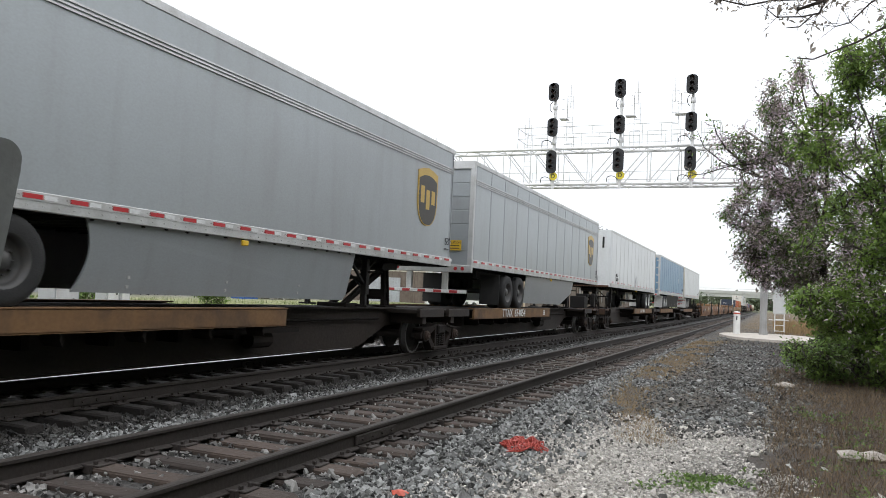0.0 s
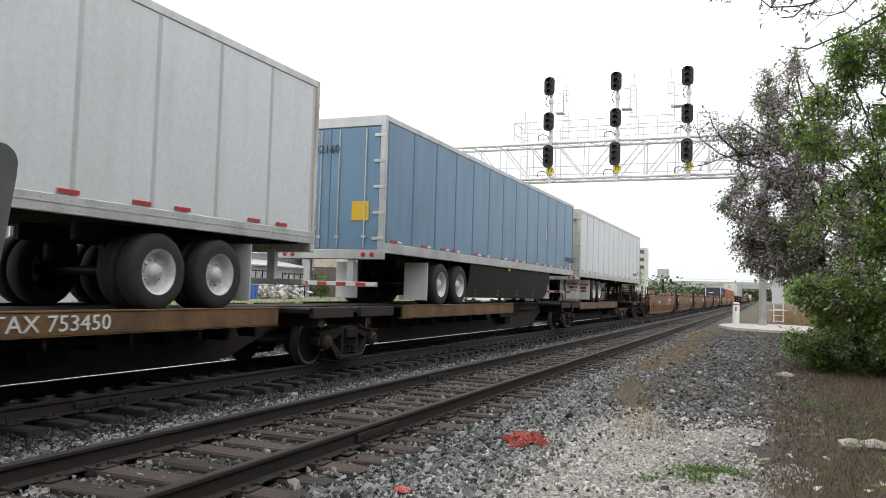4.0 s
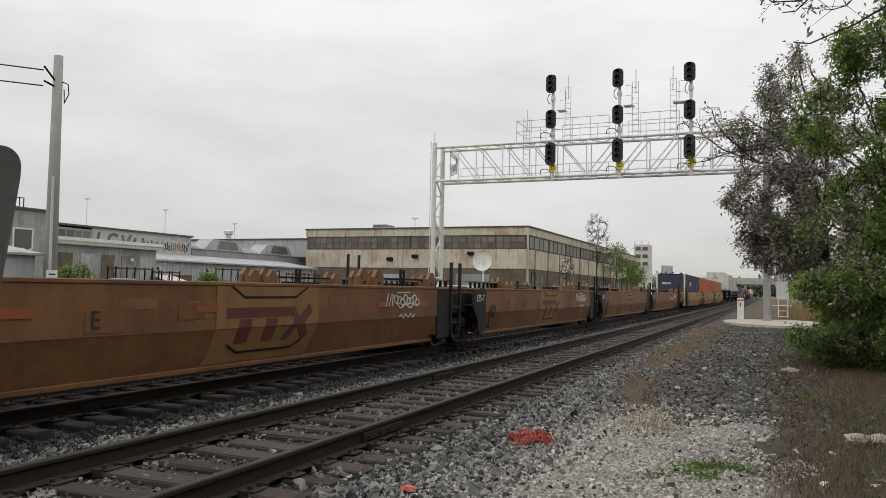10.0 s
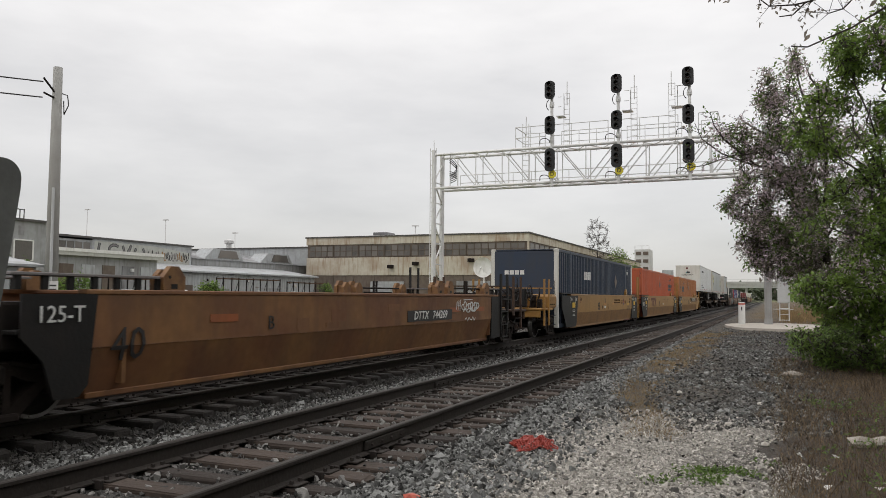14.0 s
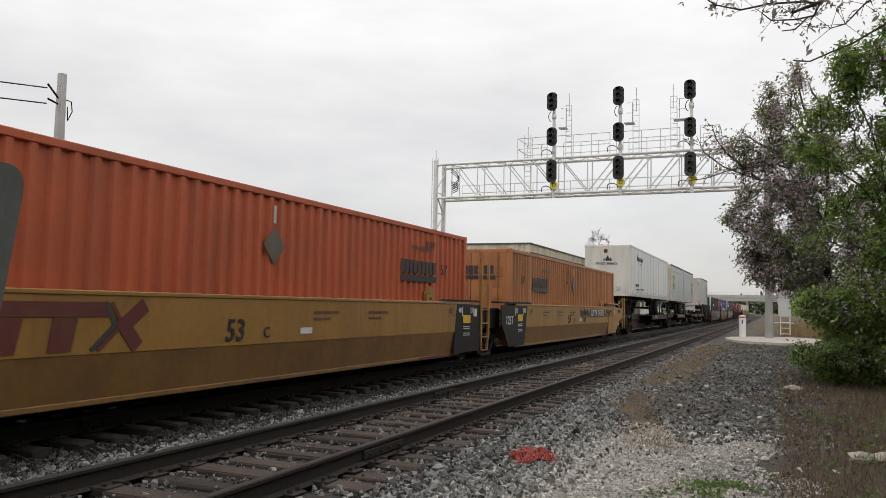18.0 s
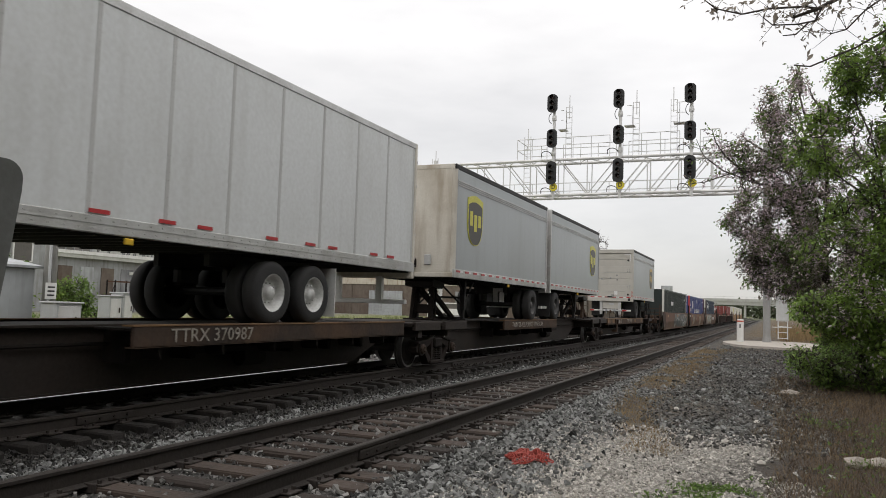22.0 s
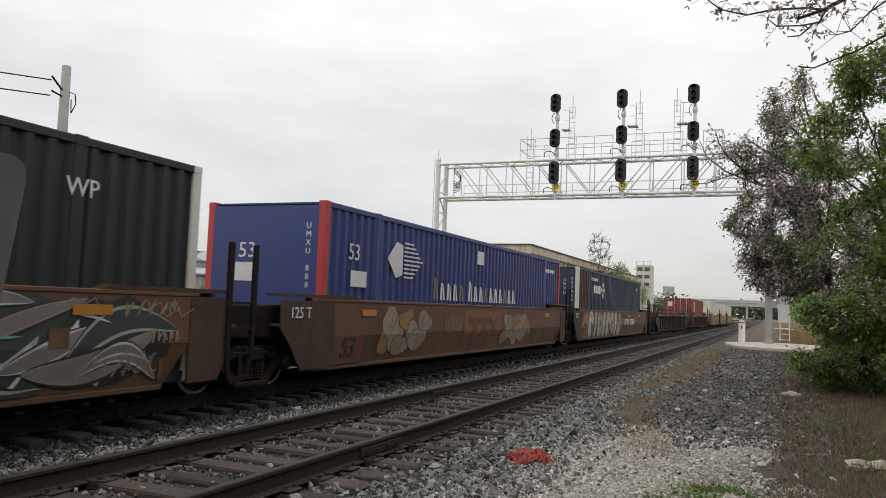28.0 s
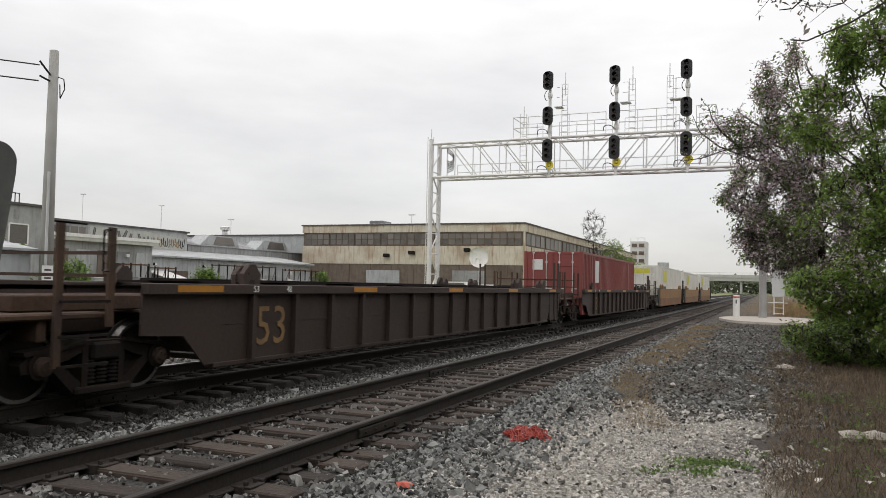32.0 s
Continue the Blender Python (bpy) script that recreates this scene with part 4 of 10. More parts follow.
    for a in axles:
        g.tube((-0.9, ry - d * a, 0.5), (0.9, ry - d * a, 0.5), 0.07, n=10)
    part("suspension", g, M["black"], tr)
    for a in axles:
        for s in (-1, 1):
            wh = part("wheel", ROAD["tyre"], None, tr, at=(s * 1.13, ry - d * a, 0.5))
            part("rim", ROAD[rims], None, wh)
            part("tyre", ROAD["tyre"], None, wh, at=(-0.32, 0, 0))
            if s < 0:
                wh.rotation_euler = (0, 0, math.pi)
    # mud flaps
    for s in (-1, 1):
        g = Geo()
        yy = ry - d * (min(axles) - 0.75)
        g.box(s * 0.62, s * 1.22, yy, yy + 0.015, 0.12, zb - 0.1)
        part("mud_flap", g, M["tyre"] if rims == "dark" else M["paint_white"], tr)
    # landing gear
    ly = fy + d * (3.2 if L > 10 else 2.2)
    g = Geo()
    g.bar((-0.62, ly, 0.62), (0.62, ly, 0.62), 0.05, 0.06)
    lg = part("landing_gear", g, M["black"], tr)
    for s in (-1, 1):
        g = Geo()
        g.box(s * 0.62, s * 0.76, ly - 0.07, ly + 0.07, 0.28, zb + 0.02, 0.01)
        g.box(s * 0.645, s * 0.735, ly - 0.045, ly + 0.045, 0.05, 0.29)
        g.box(s * 0.55, s * 0.83, ly - 0.13, ly + 0.13, 0.02, 0.055)
        part("leg", g, M["black"], lg)
        for p, q, w in (((s * 0.69, ly, 0.45), (s * 0.69, ly + d * 0.75, zb), 0.05), ((s * 0.69, ly, 0.75), (s * 0.69, ly - d * 0.45, zb), 0.04), ((s * 0.66, ly, 0.40), (-s * 0.1, ly + s * 0.03, zb), 0.04)):
            g = Geo()
            g.bar(p, q, w, w)
            part("brace", g, M["black"], lg)
    g = Geo()
    g.tube((0.76, ly, 0.75), (1.1, ly, 0.75), 0.018, n=6)
    part("crank", g, M["black"], lg)
    if skirt:
        m2, a, b, cut = skirt
        for s in (-1, 1):
            y2, y3 = fy + d * a, fy + d * b
            g = Geo()
            bow = [(y3 - d * 0.14 * math.sin(math.pi * i / 8), zb + 0.02 + (0.17 - zb) * i / 8) for i in range(9)]
            g.plate([(y2 + d * (0.12 + cut), 0.16), (y2 + d * 0.04, 0.26 + 0.35 * min(1.0, cut)), (y2, zb + 0.02)] + bow, s * 1.20, s * 1.225)
            g.v = [(x - s * 0.20 * max(0.0, zb - z) / zb, y, z) for x, y, z in g.v]
            sk = part("side_skirt", g, m2, tr, "plain side skirt")
            g = Geo()
            k = min(y2, y3) + 0.8
            while k < max(y2, y3) - 0.5:
                for z in (0.25, 0.37):
                    bx = 1.222 - 0.20 * (zb - z) / zb
                    g.box(s * bx, s * (bx + 0.014), k, k + 0.04, z, z + 0.04)
                k += 1.9
            part("bolt", g, M["alu"], sk)
    # marker lamp
    g = Geo()
    g.box(W - 0.01, W + 0.03, L / 2 - 0.07, L / 2 + 0.07, zb - 0.10, zb - 0.02, 0.01)
    part("marker_lamp", g, M["cautionyellow"], tr)
    return tr


def short_rear(tr, W, zb, top, ry, d):
    """Marks, lamps, latch and the centre panel with couplings at the back of a short trailer."""
    def box(x0, x1, z0, z1, out, name, m, on=tr, back=-0.05):
        g = Geo()
        g.box(x0, x1, ry + d * back, ry + d * out, z0, z1, 0.004)
        return part(name, g, M[m], on)
    k = -W + 0.16
    n = 0
    while k < W - 0.3:
        w = 0.24 if n % 2 == 0 else 0.17
        box(k, k + w - 0.01, zb + 0.075, zb + 0.125, -0.038, "red_tape" if n % 2 == 0 else "white_tape", "tapered" if n % 2 == 0 else "tapewhite")
        k += w
        n += 1
    for s in (-1, 1):
        box(s * (W - 0.17), s * (W - 0.21), top - 0.68, top - 0.26, -0.040, "corner_mark", "tapewhite")
        box(s * (W - 0.21), s * (W - 0.52), top - 0.30, top - 0.26, -0.040, "corner_mark", "tapewhite")
        for z in (zb + 0.14, zb + 0.32):
            box(s * (W - 0.09), s * (W - 0.04), z, z + 0.13, 0.02, "tail_lamp", "tapered", back=0.0)
        for z in (zb + 0.62, zb + 1.55):
            for q in (0.20, 0.32):
                for dz in (0.0, 0.10):
                    box(s * (W - q), s * (W - q - 0.04), z + dz, z + dz + 0.045, -0.036, "hinge_bolt", "grating")
    box(W - 0.30, W - 0.17, zb - 0.10, zb + 0.05, 0.015, "rubber_bumper", "tyre", back=0.0)
    for x, z in ((W - 0.30, top - 0.62), (W - 0.30, zb + 0.26)):
        g = Geo()
        g.lathe([(ry - d * 0.045, 0.055), (ry - d * 0.01, 0.055), (ry - d * 0.005, 0.0)], 12, "y", (x, 0, z))
        part("door_stop", g, M["tyre"], tr)
    for x, z in ((-0.05, zb + 1.15), (0.32, zb + 1.3), (0.34, zb + 1.05), (-0.55, zb + 1.1)):
        box(x, x + 0.09, z, z + 0.09, -0.040, "dent_patch", "grating")
    la = box(-0.16, 0.10, zb + 0.10, zb + 0.17, 0.03, "latch_bar", "black")
    box(0.06, 0.20, zb + 0.12, zb + 0.26, 0.03, "latch_lever", "grating", la)
    box(0.22, 0.40, zb + 0.24, zb + 0.44, -0.036, "seal_flap", "tapewhite")
    pn = box(-0.45, 0.45, zb - 0.56, zb - 0.12, -0.10, "centre_panel", "doorgrey", back=-0.14)
    box(-0.10, 0.20, zb - 0.34, zb - 0.22, -0.095, "label_plate", "cabinet", pn, -0.12)
    for x in (-0.22, 0.02, 0.26):
        g = Geo()
        g.lathe([(ry - d * 0.10, 0.075), (ry + d * 0.0, 0.065), (ry + d * 0.02, 0.03), (ry + d * 0.02, 0.0)], 12, "y", (x, 0, zb - 0.66 - 0.05 * (x == 0.02)))
        g.bar((x, ry - d * 0.08, zb - 0.6), (x + 0.03, ry - d * 0.08, zb - 0.84), 0.04, 0.04)
        part("air_coupling", g, M["rust" if x == 0.02 else "grating"], pn)


def shield(tr, y, z, w, h, glow=None, x=1.30):
    g = Geo()
    g.plate([(y + a, z + b) for a, b in shield_outline(w, h)], x - 0.02, x - 0.002)
    sh = part("emblem", g, glow or M["gold"], tr, "brown and gold shield emblem")
    g = Geo()
    o = [(y + a * 0.90, z - h * 0.035 + b * 0.90) for a, b in shield_outline(w, h)]
    o = [(a, min(b, z + h * 0.27 + 0.10 * h * (1 - ((a - y) / (w / 2)) ** 2) * (1 if a < y else 1))) for a, b in o]
    g.plate(o, x - 0.002, x + 0.001)
    part("field", g, M["shield"], sh)
    g = Geo()
    for k, (hh, dz) in enumerate(((0.36, 0.0), (0.42, -0.10), (0.30, 0.0))):
        yy = y + (k - 1) * w * 0.27
        g.box(x + 0.001, x + 0.003, yy - w * 0.09, yy + w * 0.09, z - h * 0.12 + dz * h, z - h * 0.12 + dz * h + hh * h * 0.8)
    part("plain_bar", g, glow or M["gold"], sh)


def sign(tr, y, z, w, h, m, ink=None, rows=3, x=1.305):
    """A small printed label on a side, its unreadable lines as bars."""
    g = Geo()
    g.box(x, x + 0.004, y, y + w, z, z + h)
    s = part("label_plate", g, m, tr)
    if ink:
        g = Geo()
        for k in range(rows):
            zz = z + h * (k + 0.35) / (rows + 0.2)
            g.box(x + 0.004, x + 0.007, y + w * 0.1, y + w * 0.9, zz, zz + h * 0.35 / rows)
        part("plain_bar", g, ink, s)
    return s

# ---- well cars ----
def well_unit(y0, y1, upper, lower, label, ends, end_truck=False, coupler_near=False, coupler_far=False, top=1.50, ribs=False, guide=None, endmat=None, laddermat=None, plain_far=False, near=(0.4, 1.6, 1.5, 0.9), far=(1.7, 1.7, 1.0), guides=None, climb=(1.2, 2.3), plain_near=False, platmat=None, tuck=0.0, visor=False):
    """A deep well between truck centres y0 and y1; ends: the overhang of the side sills past the well body at either end."""
    u = thing("well_car", label, "rail car", (TRACK_TRAIN, y0, 0), "well cars of the train")
    RIDERS.append((u, y0))
    L = y1 - y0
    a, b = ends
    W = 1.40
    zlo, zmid = 0.26, 0.80
    for s in (-1, 1):
        x0, x1 = s * (W - 0.03), s * W
        g = Geo()
        g.plate([(a, zmid), (a, top - 0.05), (b, top - 0.05), (b, zmid)], x0, x1)
        part("side_plate", g, upper, u)
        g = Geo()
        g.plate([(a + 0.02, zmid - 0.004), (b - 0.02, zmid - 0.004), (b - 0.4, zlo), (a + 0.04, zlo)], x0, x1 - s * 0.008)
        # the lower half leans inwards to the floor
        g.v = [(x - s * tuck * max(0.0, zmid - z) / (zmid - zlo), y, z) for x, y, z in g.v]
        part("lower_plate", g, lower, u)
        g = Geo()
        g.box(s * (W - 0.14), s * (W + 0.015), a - 0.1, b + 0.1, top - 0.06, top, 0.012)
        part("top_chord", g, upper, u)
        g = Geo()
        g.box(s * (W - 0.16 - tuck), s * (W + 0.01 - tuck), a + 0.05, b - 0.4, zlo - 0.05, zlo + 0.02, 0.01)
        part("bottom_chord", g, lower, u)
        # end web plates that carry the load to the trucks
        for e, d in ((a, -1), (b, 1)):
            g = Geo()
            if d < 0:
                g.plate([(near[0], top - 0.055), (near[1], top - 0.055), (near[2], zlo + 0.14), (near[2] - 0.12, zlo + 0.01), (near[3], zlo + 0.01), (near[0] + (0.75 if ribs else 0.28), 0.68), (near[0], 0.72 if ribs else 0.95)], s * (W - 0.02), s * (W + 0.012))
            elif plain_far:
                # the side runs on over the end truck and rises towards its end
                g.plate([(L - far[0], top - 0.055), (L - far[2], top - 0.055), (L - far[2], 1.0), (L - far[2] - 0.25, 0.92), (L - far[2] - 0.8, 0.86), (L - far[2] - 1.75, zlo + 0.01), (L - far[1], zlo + 0.01)], s * (W - 0.02), s * (W + 0.012))
            else:
                g.plate([(L - far[0], top - 0.055), (L - far[2], top - 0.055), (L - far[2], 0.62), (L - far[2] - 0.15, zlo + 0.02), (L - far[1], zlo + 0.01)], s * (W - 0.02), s * (W + 0.012))
            pm = upper if (plain_far and d > 0) or (plain_near and d < 0) else (endmat or M["black"])
            part("end_panel", g, pm, u, "" if pm is upper else "dark end panel of the side")
            if not ribs and pm is not upper:
                g = Geo()
                if guide is M["wellbrown"]:
                    # a narrow grating walkway on dark brackets past the last guide
                    p0, p1 = (near[0] - 0.1, guides[0] - 0.22) if d < 0 else (guides[-1] + 0.22, L - far[2] + 0.35)
                    g.box(s * (W - 0.46), s * (W - 0.05), p0, p1, top + 0.14, top + 0.175, 0.006)
                    wk = part("walkway", g, M["dustgrey"], u, "dusty grating walkway")
                    q = p0 + 0.08
                    while q < p1:
                        g = Geo()
                        g.box(s * (W - 0.12), s * (W - 0.07), q, q + 0.07, top - 0.01, top + 0.14)
                        part("bracket", g, M["black"], wk)
                        q += 0.33
                else:
                    g.plate([(near[0] if d < 0 else L - far[2], top), (near[0] if d < 0 else L - far[2], top + 0.05), (e - d * 1.4, top + 0.06), (e - d * 1.55, top)], s * (W - 0.30), s * (W + 0.012))
                    part("end_cap", g, pm, u)
        if ribs:
            k = a + 0.8
            g = Geo()
            while k < b - 0.6:
                r = Geo()
                r.plate([(k, zlo + 0.02), (k, top - 0.06), (k + 0.09, top - 0.06), (k + 0.09, zlo + 0.02)], s * W, s * (W + 0.09))
                part("rib", r, upper, u)
                k += 1.12
            g.box(s * (W - 0.02), s * (W + 0.12), 0.28, L - 0.28, top - 0.13, top + 0.01, 0.01)
            part("top_flange", g, upper, u)
    # well floor and end bulkheads
    for k in range(12):
        y = a + 0.9 + (b - a - 1.8) * k / 11
        g = Geo()
        g.box(-W + 0.04 + tuck, W - 0.04 - tuck, y - 0.12, y + 0.12, zlo - 0.04, zlo + 0.04)
        part("floor_beam", g, lower, u)
    for y in (a + 0.5, b - 0.5):
        g = Geo()
        g.box(-W + 0.03, W - 0.03, y - 0.03, y + 0.03, zlo + 0.1, top - 0.25)
        part("bulkhead", g, lower, u)
    for y, d, ya in ((0.0, -1, a), (L, 1, b)):
        g = Geo()
        g.box(-0.45, 0.45, ya - d * 0.5, y + d * 0.25, 0.72, 1.02, 0.02)
        g.box(-W + 0.02, W - 0.02, ya + d * 0.35, ya + d * 0.95, 0.98, 1.03, 0.01)
        g.box(-W + 0.1, W - 0.1, ya - d * 0.3, ya + d * 0.4, top - 0.24, top - 0.20)
        part("end_sill", g, endmat or M["black"], u)
        # hand rails and steps at the far end
        if d > 0 and climb:
            yy = y - climb[0]
            for q in (0.0, 0.56):
                g = Geo()
                g.bar((W + 0.02, yy + q, 0.62), (W + 0.02, yy + q, climb[1]), 0.06, 0.08)
                g.bar((W + 0.02, yy + q, 0.64), (W + 0.02, yy + q + (0.06 if q == 0 else -0.10), 0.28), 0.05, 0.06)
                part("ladder_rail", g, laddermat or endmat or M["black"], u)
            for z in (0.28, 0.62, 0.98, 1.34):
                g = Geo()
                g.bar((W + 0.04, yy + 0.04, z), (W + 0.04, yy + 0.52, z), 0.03, 0.03)
                part("rung", g, laddermat or endmat or M["black"], u)
            for q in (0.0, 0.56):
                g = Geo()
                g.bar((-W - 0.02, yy + q, 0.40), (-W - 0.02, yy + q, 2.25), 0.05, 0.06)
                part("ladder_rail", g, laddermat or endmat or M["black"], u)
    # dark end castings that join the units over the truck
    for flag, y_a, y_b in ((coupler_near, 0.12, near[0] + 0.5), (coupler_far, L - far[2] - 0.35, L - 0.12)):
        if not flag:
            g = Geo()
            g.box(-1.18, 1.18, y_a, y_b, 0.80, top - 0.14, 0.03)
            g.box(-0.9, 0.9, y_a + 0.05, y_b - 0.05, 0.62, 0.82, 0.03)
            part("end_casting", g, M["grime"], u)
    # container guides on the top chord
    for y in (a + 0.55, a + 1.65, b - 1.65, b - 0.55) if guides is None else guides:
        for s in (-1, 1):
            g = Geo()
            g.plate([(y - 0.19, top - 0.01), (y + 0.19, top - 0.01), (y + 0.20, top + 0.17), (y + 0.07, top + 0.31), (y - 0.07, top + 0.31), (y - 0.20, top + 0.17)], s * (W - 0.10), s * (W - 0.02))
            g.plate([(y - 0.16, top - 0.01), (y + 0.16, top - 0.01), (y + 0.17, top + 0.15), (y + 0.05, top + 0.27), (y - 0.05, top + 0.27), (y - 0.17, top + 0.15)], s * (W - 0.28), s * (W - 0.20))
            g.box(s * (W - 0.22), s * (W - 0.08), y - 0.14, y - 0.10, top, top + 0.20)
            g.box(s * (W - 0.22), s * (W - 0.08), y + 0.10, y + 0.14, top, top + 0.20)
            cg = part("container_guide", g, M["guidepaint"] if guide is M["wellbrown"] else guide or upper, u)
            g = Geo()
            g.box(s * (W - 0.022), s * (W - 0.016), y - 0.06, y + 0.05, top + 0.02, top + 0.08)
            g.tube((s * (W - 0.022), y - 0.09, top + 0.17), (s * (W - 0.015), y - 0.09, top + 0.17), 0.022, n=8)
            part("socket", g, M["black"], cg)
    if guide and guides and len(guides) > 1:
        # pipes and lashing gear along the top between the far guides
        for s in (-1, 1):
            g = Geo()
            g.tube((s * (W - 0.2), L - 5.0, top + 0.14), (s * (W - 0.2), L - 2.2, top + 0.15), 0.022, n=6)
            part("top_pipe", g, M["grime"], u)
            g = Geo()
            g.box(s * (W - 0.35), s * (W - 0.12), L - 4.5, L - 3.3, top + 0.005, top + 0.05, 0.01)
            part("top_plate", g, M["grime"], u)
            for y in (L - 3.9, L - 3.75):
                g = Geo()
                g.bar((s * (W - 0.1), y, top), (s * (W - 0.1), y, top + 0.34), 0.04, 0.05)
                part("top_post", g, M["grime"], u)
    if visor:
        # flat shelf over the far end of the well
        g = Geo()
        g.box(-W - 0.06, W + 0.06, L - 3.3, L - 0.7, top + 0.10, top + 0.15, 0.01)
        part("end_shelf", g, endmat or upper, u)
        for s in (-1, 1):
            g = Geo()
            g.plate([(L - 3.2, top), (L - 3.2, top + 0.10), (L - 0.8, top + 0.10), (L - 1.1, top)], s * (W - 0.12), s * (W - 0.06))
            part("shelf_bracket", g, endmat or upper, u)
    truck(u, 0, home=y0)
    if end_truck:
        truck(u, L, home=y0)
    for flag, y, d in ((coupler_near, 0, -1), (coupler_far, L, 1)):
        if flag:
            coupler(u, y, d, 0.86)
            g = Geo()
            g.box(-1.25, 1.25, y + d * 0.1, y + d * (1.98 if platmat and d > 0 else 1.65), 0.94, 1.02, 0.02)
            g.box(-1.2, 1.2, y + d * 1.5, y + d * 1.62, 0.70, 1.02, 0.02)
            part("end_platform", g, platmat or M["deckrust"], u, "grimy end platform")
            if platmat:
                g = Geo()
                g.box(-1.22, 1.22, y - d * 1.2, y + d * (0.85 if d > 0 else 0.45), 0.98, 1.50, 0.08)
                part("end_casting", g, platmat, u, "amber end casting")
            for x in (-1.3, 1.3):
                for q in ((1.35, 1.9) if d > 0 else (0.85, 1.45)) if platmat else (0.12, 0.85):
                    g = Geo()
                    g.bar((x, y + d * q, 0.42 if q > 0.5 else 0.85), (x, y + d * q, 2.02), 0.05, 0.09)
                    part("end_post", g, platmat or M["deckrust"], u)
                g = Geo()
                bent_tube(g, [(x + 0.05, y + d * 0.2, 1.5), (x + 0.06, y + d * 0.3, 1.5), (x + 0.06, y + d * 0.3, 1.98), (x + 0.05, y + d * 0.2, 1.99)], 0.012)
                part("grab_iron", g, M["grime"], u)
            for z in (0.43, 0.76, 1.15):
                g = Geo()
                g.bar((1.33, y + d * 0.15, z), (1.33, y + d * 0.85, z), 0.03, 0.03)
                part("rung", g, M["grime"], u)
            if not (platmat and d > 0) and not ribs and endmat is not M["deckrust"]:
                valve_gear(u, y + d * 0.75, d, 1.03)
            g = Geo()
            for z in (1.45, 1.72):
                g.bar((-1.2, y + d * 0.12, z), (1.2, y + d * 0.12, z), 0.05, 0.04)
            part("hand_rail", g, platmat or M["deckrust"], u)
            if not (platmat and d > 0) and not ribs and endmat is not M["deckrust"]:
                brake_wheel(u, 0.86, y + d * 1.75, 1.55)
            if ribs or endmat is M["deckrust"]:
                # long low beams over the draft gear
                for x in (-0.75, -0.25, 0.3, 0.8):
                    g = Geo()
                    g.box(x - 0.12, x + 0.12, y - d * 1.3, y + d * 1.1, 1.02, 1.12 + 0.10 * (x > 0.2), 0.02)
                    part("draft_beam", g, M["grime"] if x < 0 else M["deckrust"], u)
    return u


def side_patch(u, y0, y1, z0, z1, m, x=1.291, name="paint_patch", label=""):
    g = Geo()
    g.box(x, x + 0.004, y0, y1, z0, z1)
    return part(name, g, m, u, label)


def stroke(g, pts, w, x, t=0.004):
    for i, ((ya, za), (yb, zb)) in enumerate(zip(pts, pts[1:])):
        d = Vector((yb - ya, zb - za))
        lift = 0.00004 * i
        if d.length < 1e-6:
            continue
        n = Vector((-d.y, d.x)).normalized() * w / 2
        e = d.normalized() * w * 0.35
        g.plate([(ya - e.x + n.x, za - e.y + n.y), (ya - e.x - n.x, za - e.y - n.y), (yb + e.x - n.x, zb + e.y - n.y), (yb + e.x + n.x, zb + e.y + n.y)], x - lift, x + t + lift)


def scrawl(rnd, y, z, w, h, n=9, loops=3.0):
    """A looping illegible line."""
    pts = []
    ph = rnd.uniform(0, 6.28)
    for k in range(n * 7 + 1):
        a = k / (n * 7)
        f = a * loops * 6.28
        pts.append((y + w * (a + 0.11 * math.cos(f * 1.9 + ph)), z + h * (0.5 + 0.32 * math.sin(f * 1.9 + ph) + 0.16 * math.sin(f * 0.7 + 2 * ph))))
    return pts


def bubble(u, shape, y, z, w, h, m, rim, x, thick=0.17):
    """A fat rounded spray-paint shape with a dark rim."""
    pts = [(y + p * w, z + q * h) for p, q in shape]
    for mm, t, dx in ((rim, thick + 0.07, 0.0), (m, thick, 0.002)):
        g = Geo()
        stroke(g, pts, t, x + dx, 0.0015)
        for i, (py, pz) in enumerate(pts):
            g.plate([(py + t / 2 * math.cos(2 * math.pi * k / 18), pz + t / 2 * math.sin(2 * math.pi * k / 18)) for k in range(18)], x + dx - 0.00003 * i, x + dx + 0.0011 - 0.00002 * i)
        part("spray_stroke", g, mm, u)


def ringlet(a0, a1, n=9):
    return [(0.5 + 0.5 * math.cos(a0 + (a1 - a0) * k / n), 0.5 + 0.5 * math.sin(a0 + (a1 - a0) * k / n)) for k in range(n + 1)]


FAT = [[(0, 1), (0, 0.35), (0.25, 0), (0.7, 0), (0.9, 0.35), (0.9, 1)], ringlet(0.4, 6.4), [(0.9, 1), (0.1, 1), (0.0, 0.5), (0.6, 0.5), (0.05, 0.45), (0.0, 0)],
       [(0, 0), (0.1, 0.8), (0.5, 1.0), (0.8, 0.7), (0.9, 0)], ringlet(-2.2, 2.6), [(0, 1), (0.35, 0.5), (0.8, 1), (0.5, 0.4), (0.3, -0.1)], [(0.1, 0.0), (0.1, 1.0), (0.75, 0.75), (0.15, 0.5), (0.8, 0.2), (0.1, 0.0)]]


def swoosh(u, p, q, bend, w, m, x):
    """A tapered curved band of paint from p to q, widest in the middle."""
    n = 12
    p, q = Vector(p), Vector(q)
    d = q - p
    nn = Vector((-d.y, d.x))
    mid = [p + d * (k / n) + nn * (bend * math.sin(math.pi * k / n)) for k in range(n + 1)]
    wid = [w * (0.08 + math.sin(math.pi * k / n) ** 0.7) for k in range(n + 1)]
    nu = nn.normalized()
    out = [mid[k] + nu * wid[k] / 2 for k in range(n + 1)] + [mid[k] - nu * wid[k] / 2 for k in range(n, -1, -1)]
    g = Geo()
    g.plate([(a.x, min(1.40, max(0.30, a.y))) for a in out], x, x + 0.0012)
    part("spray_stroke", g, m, u)


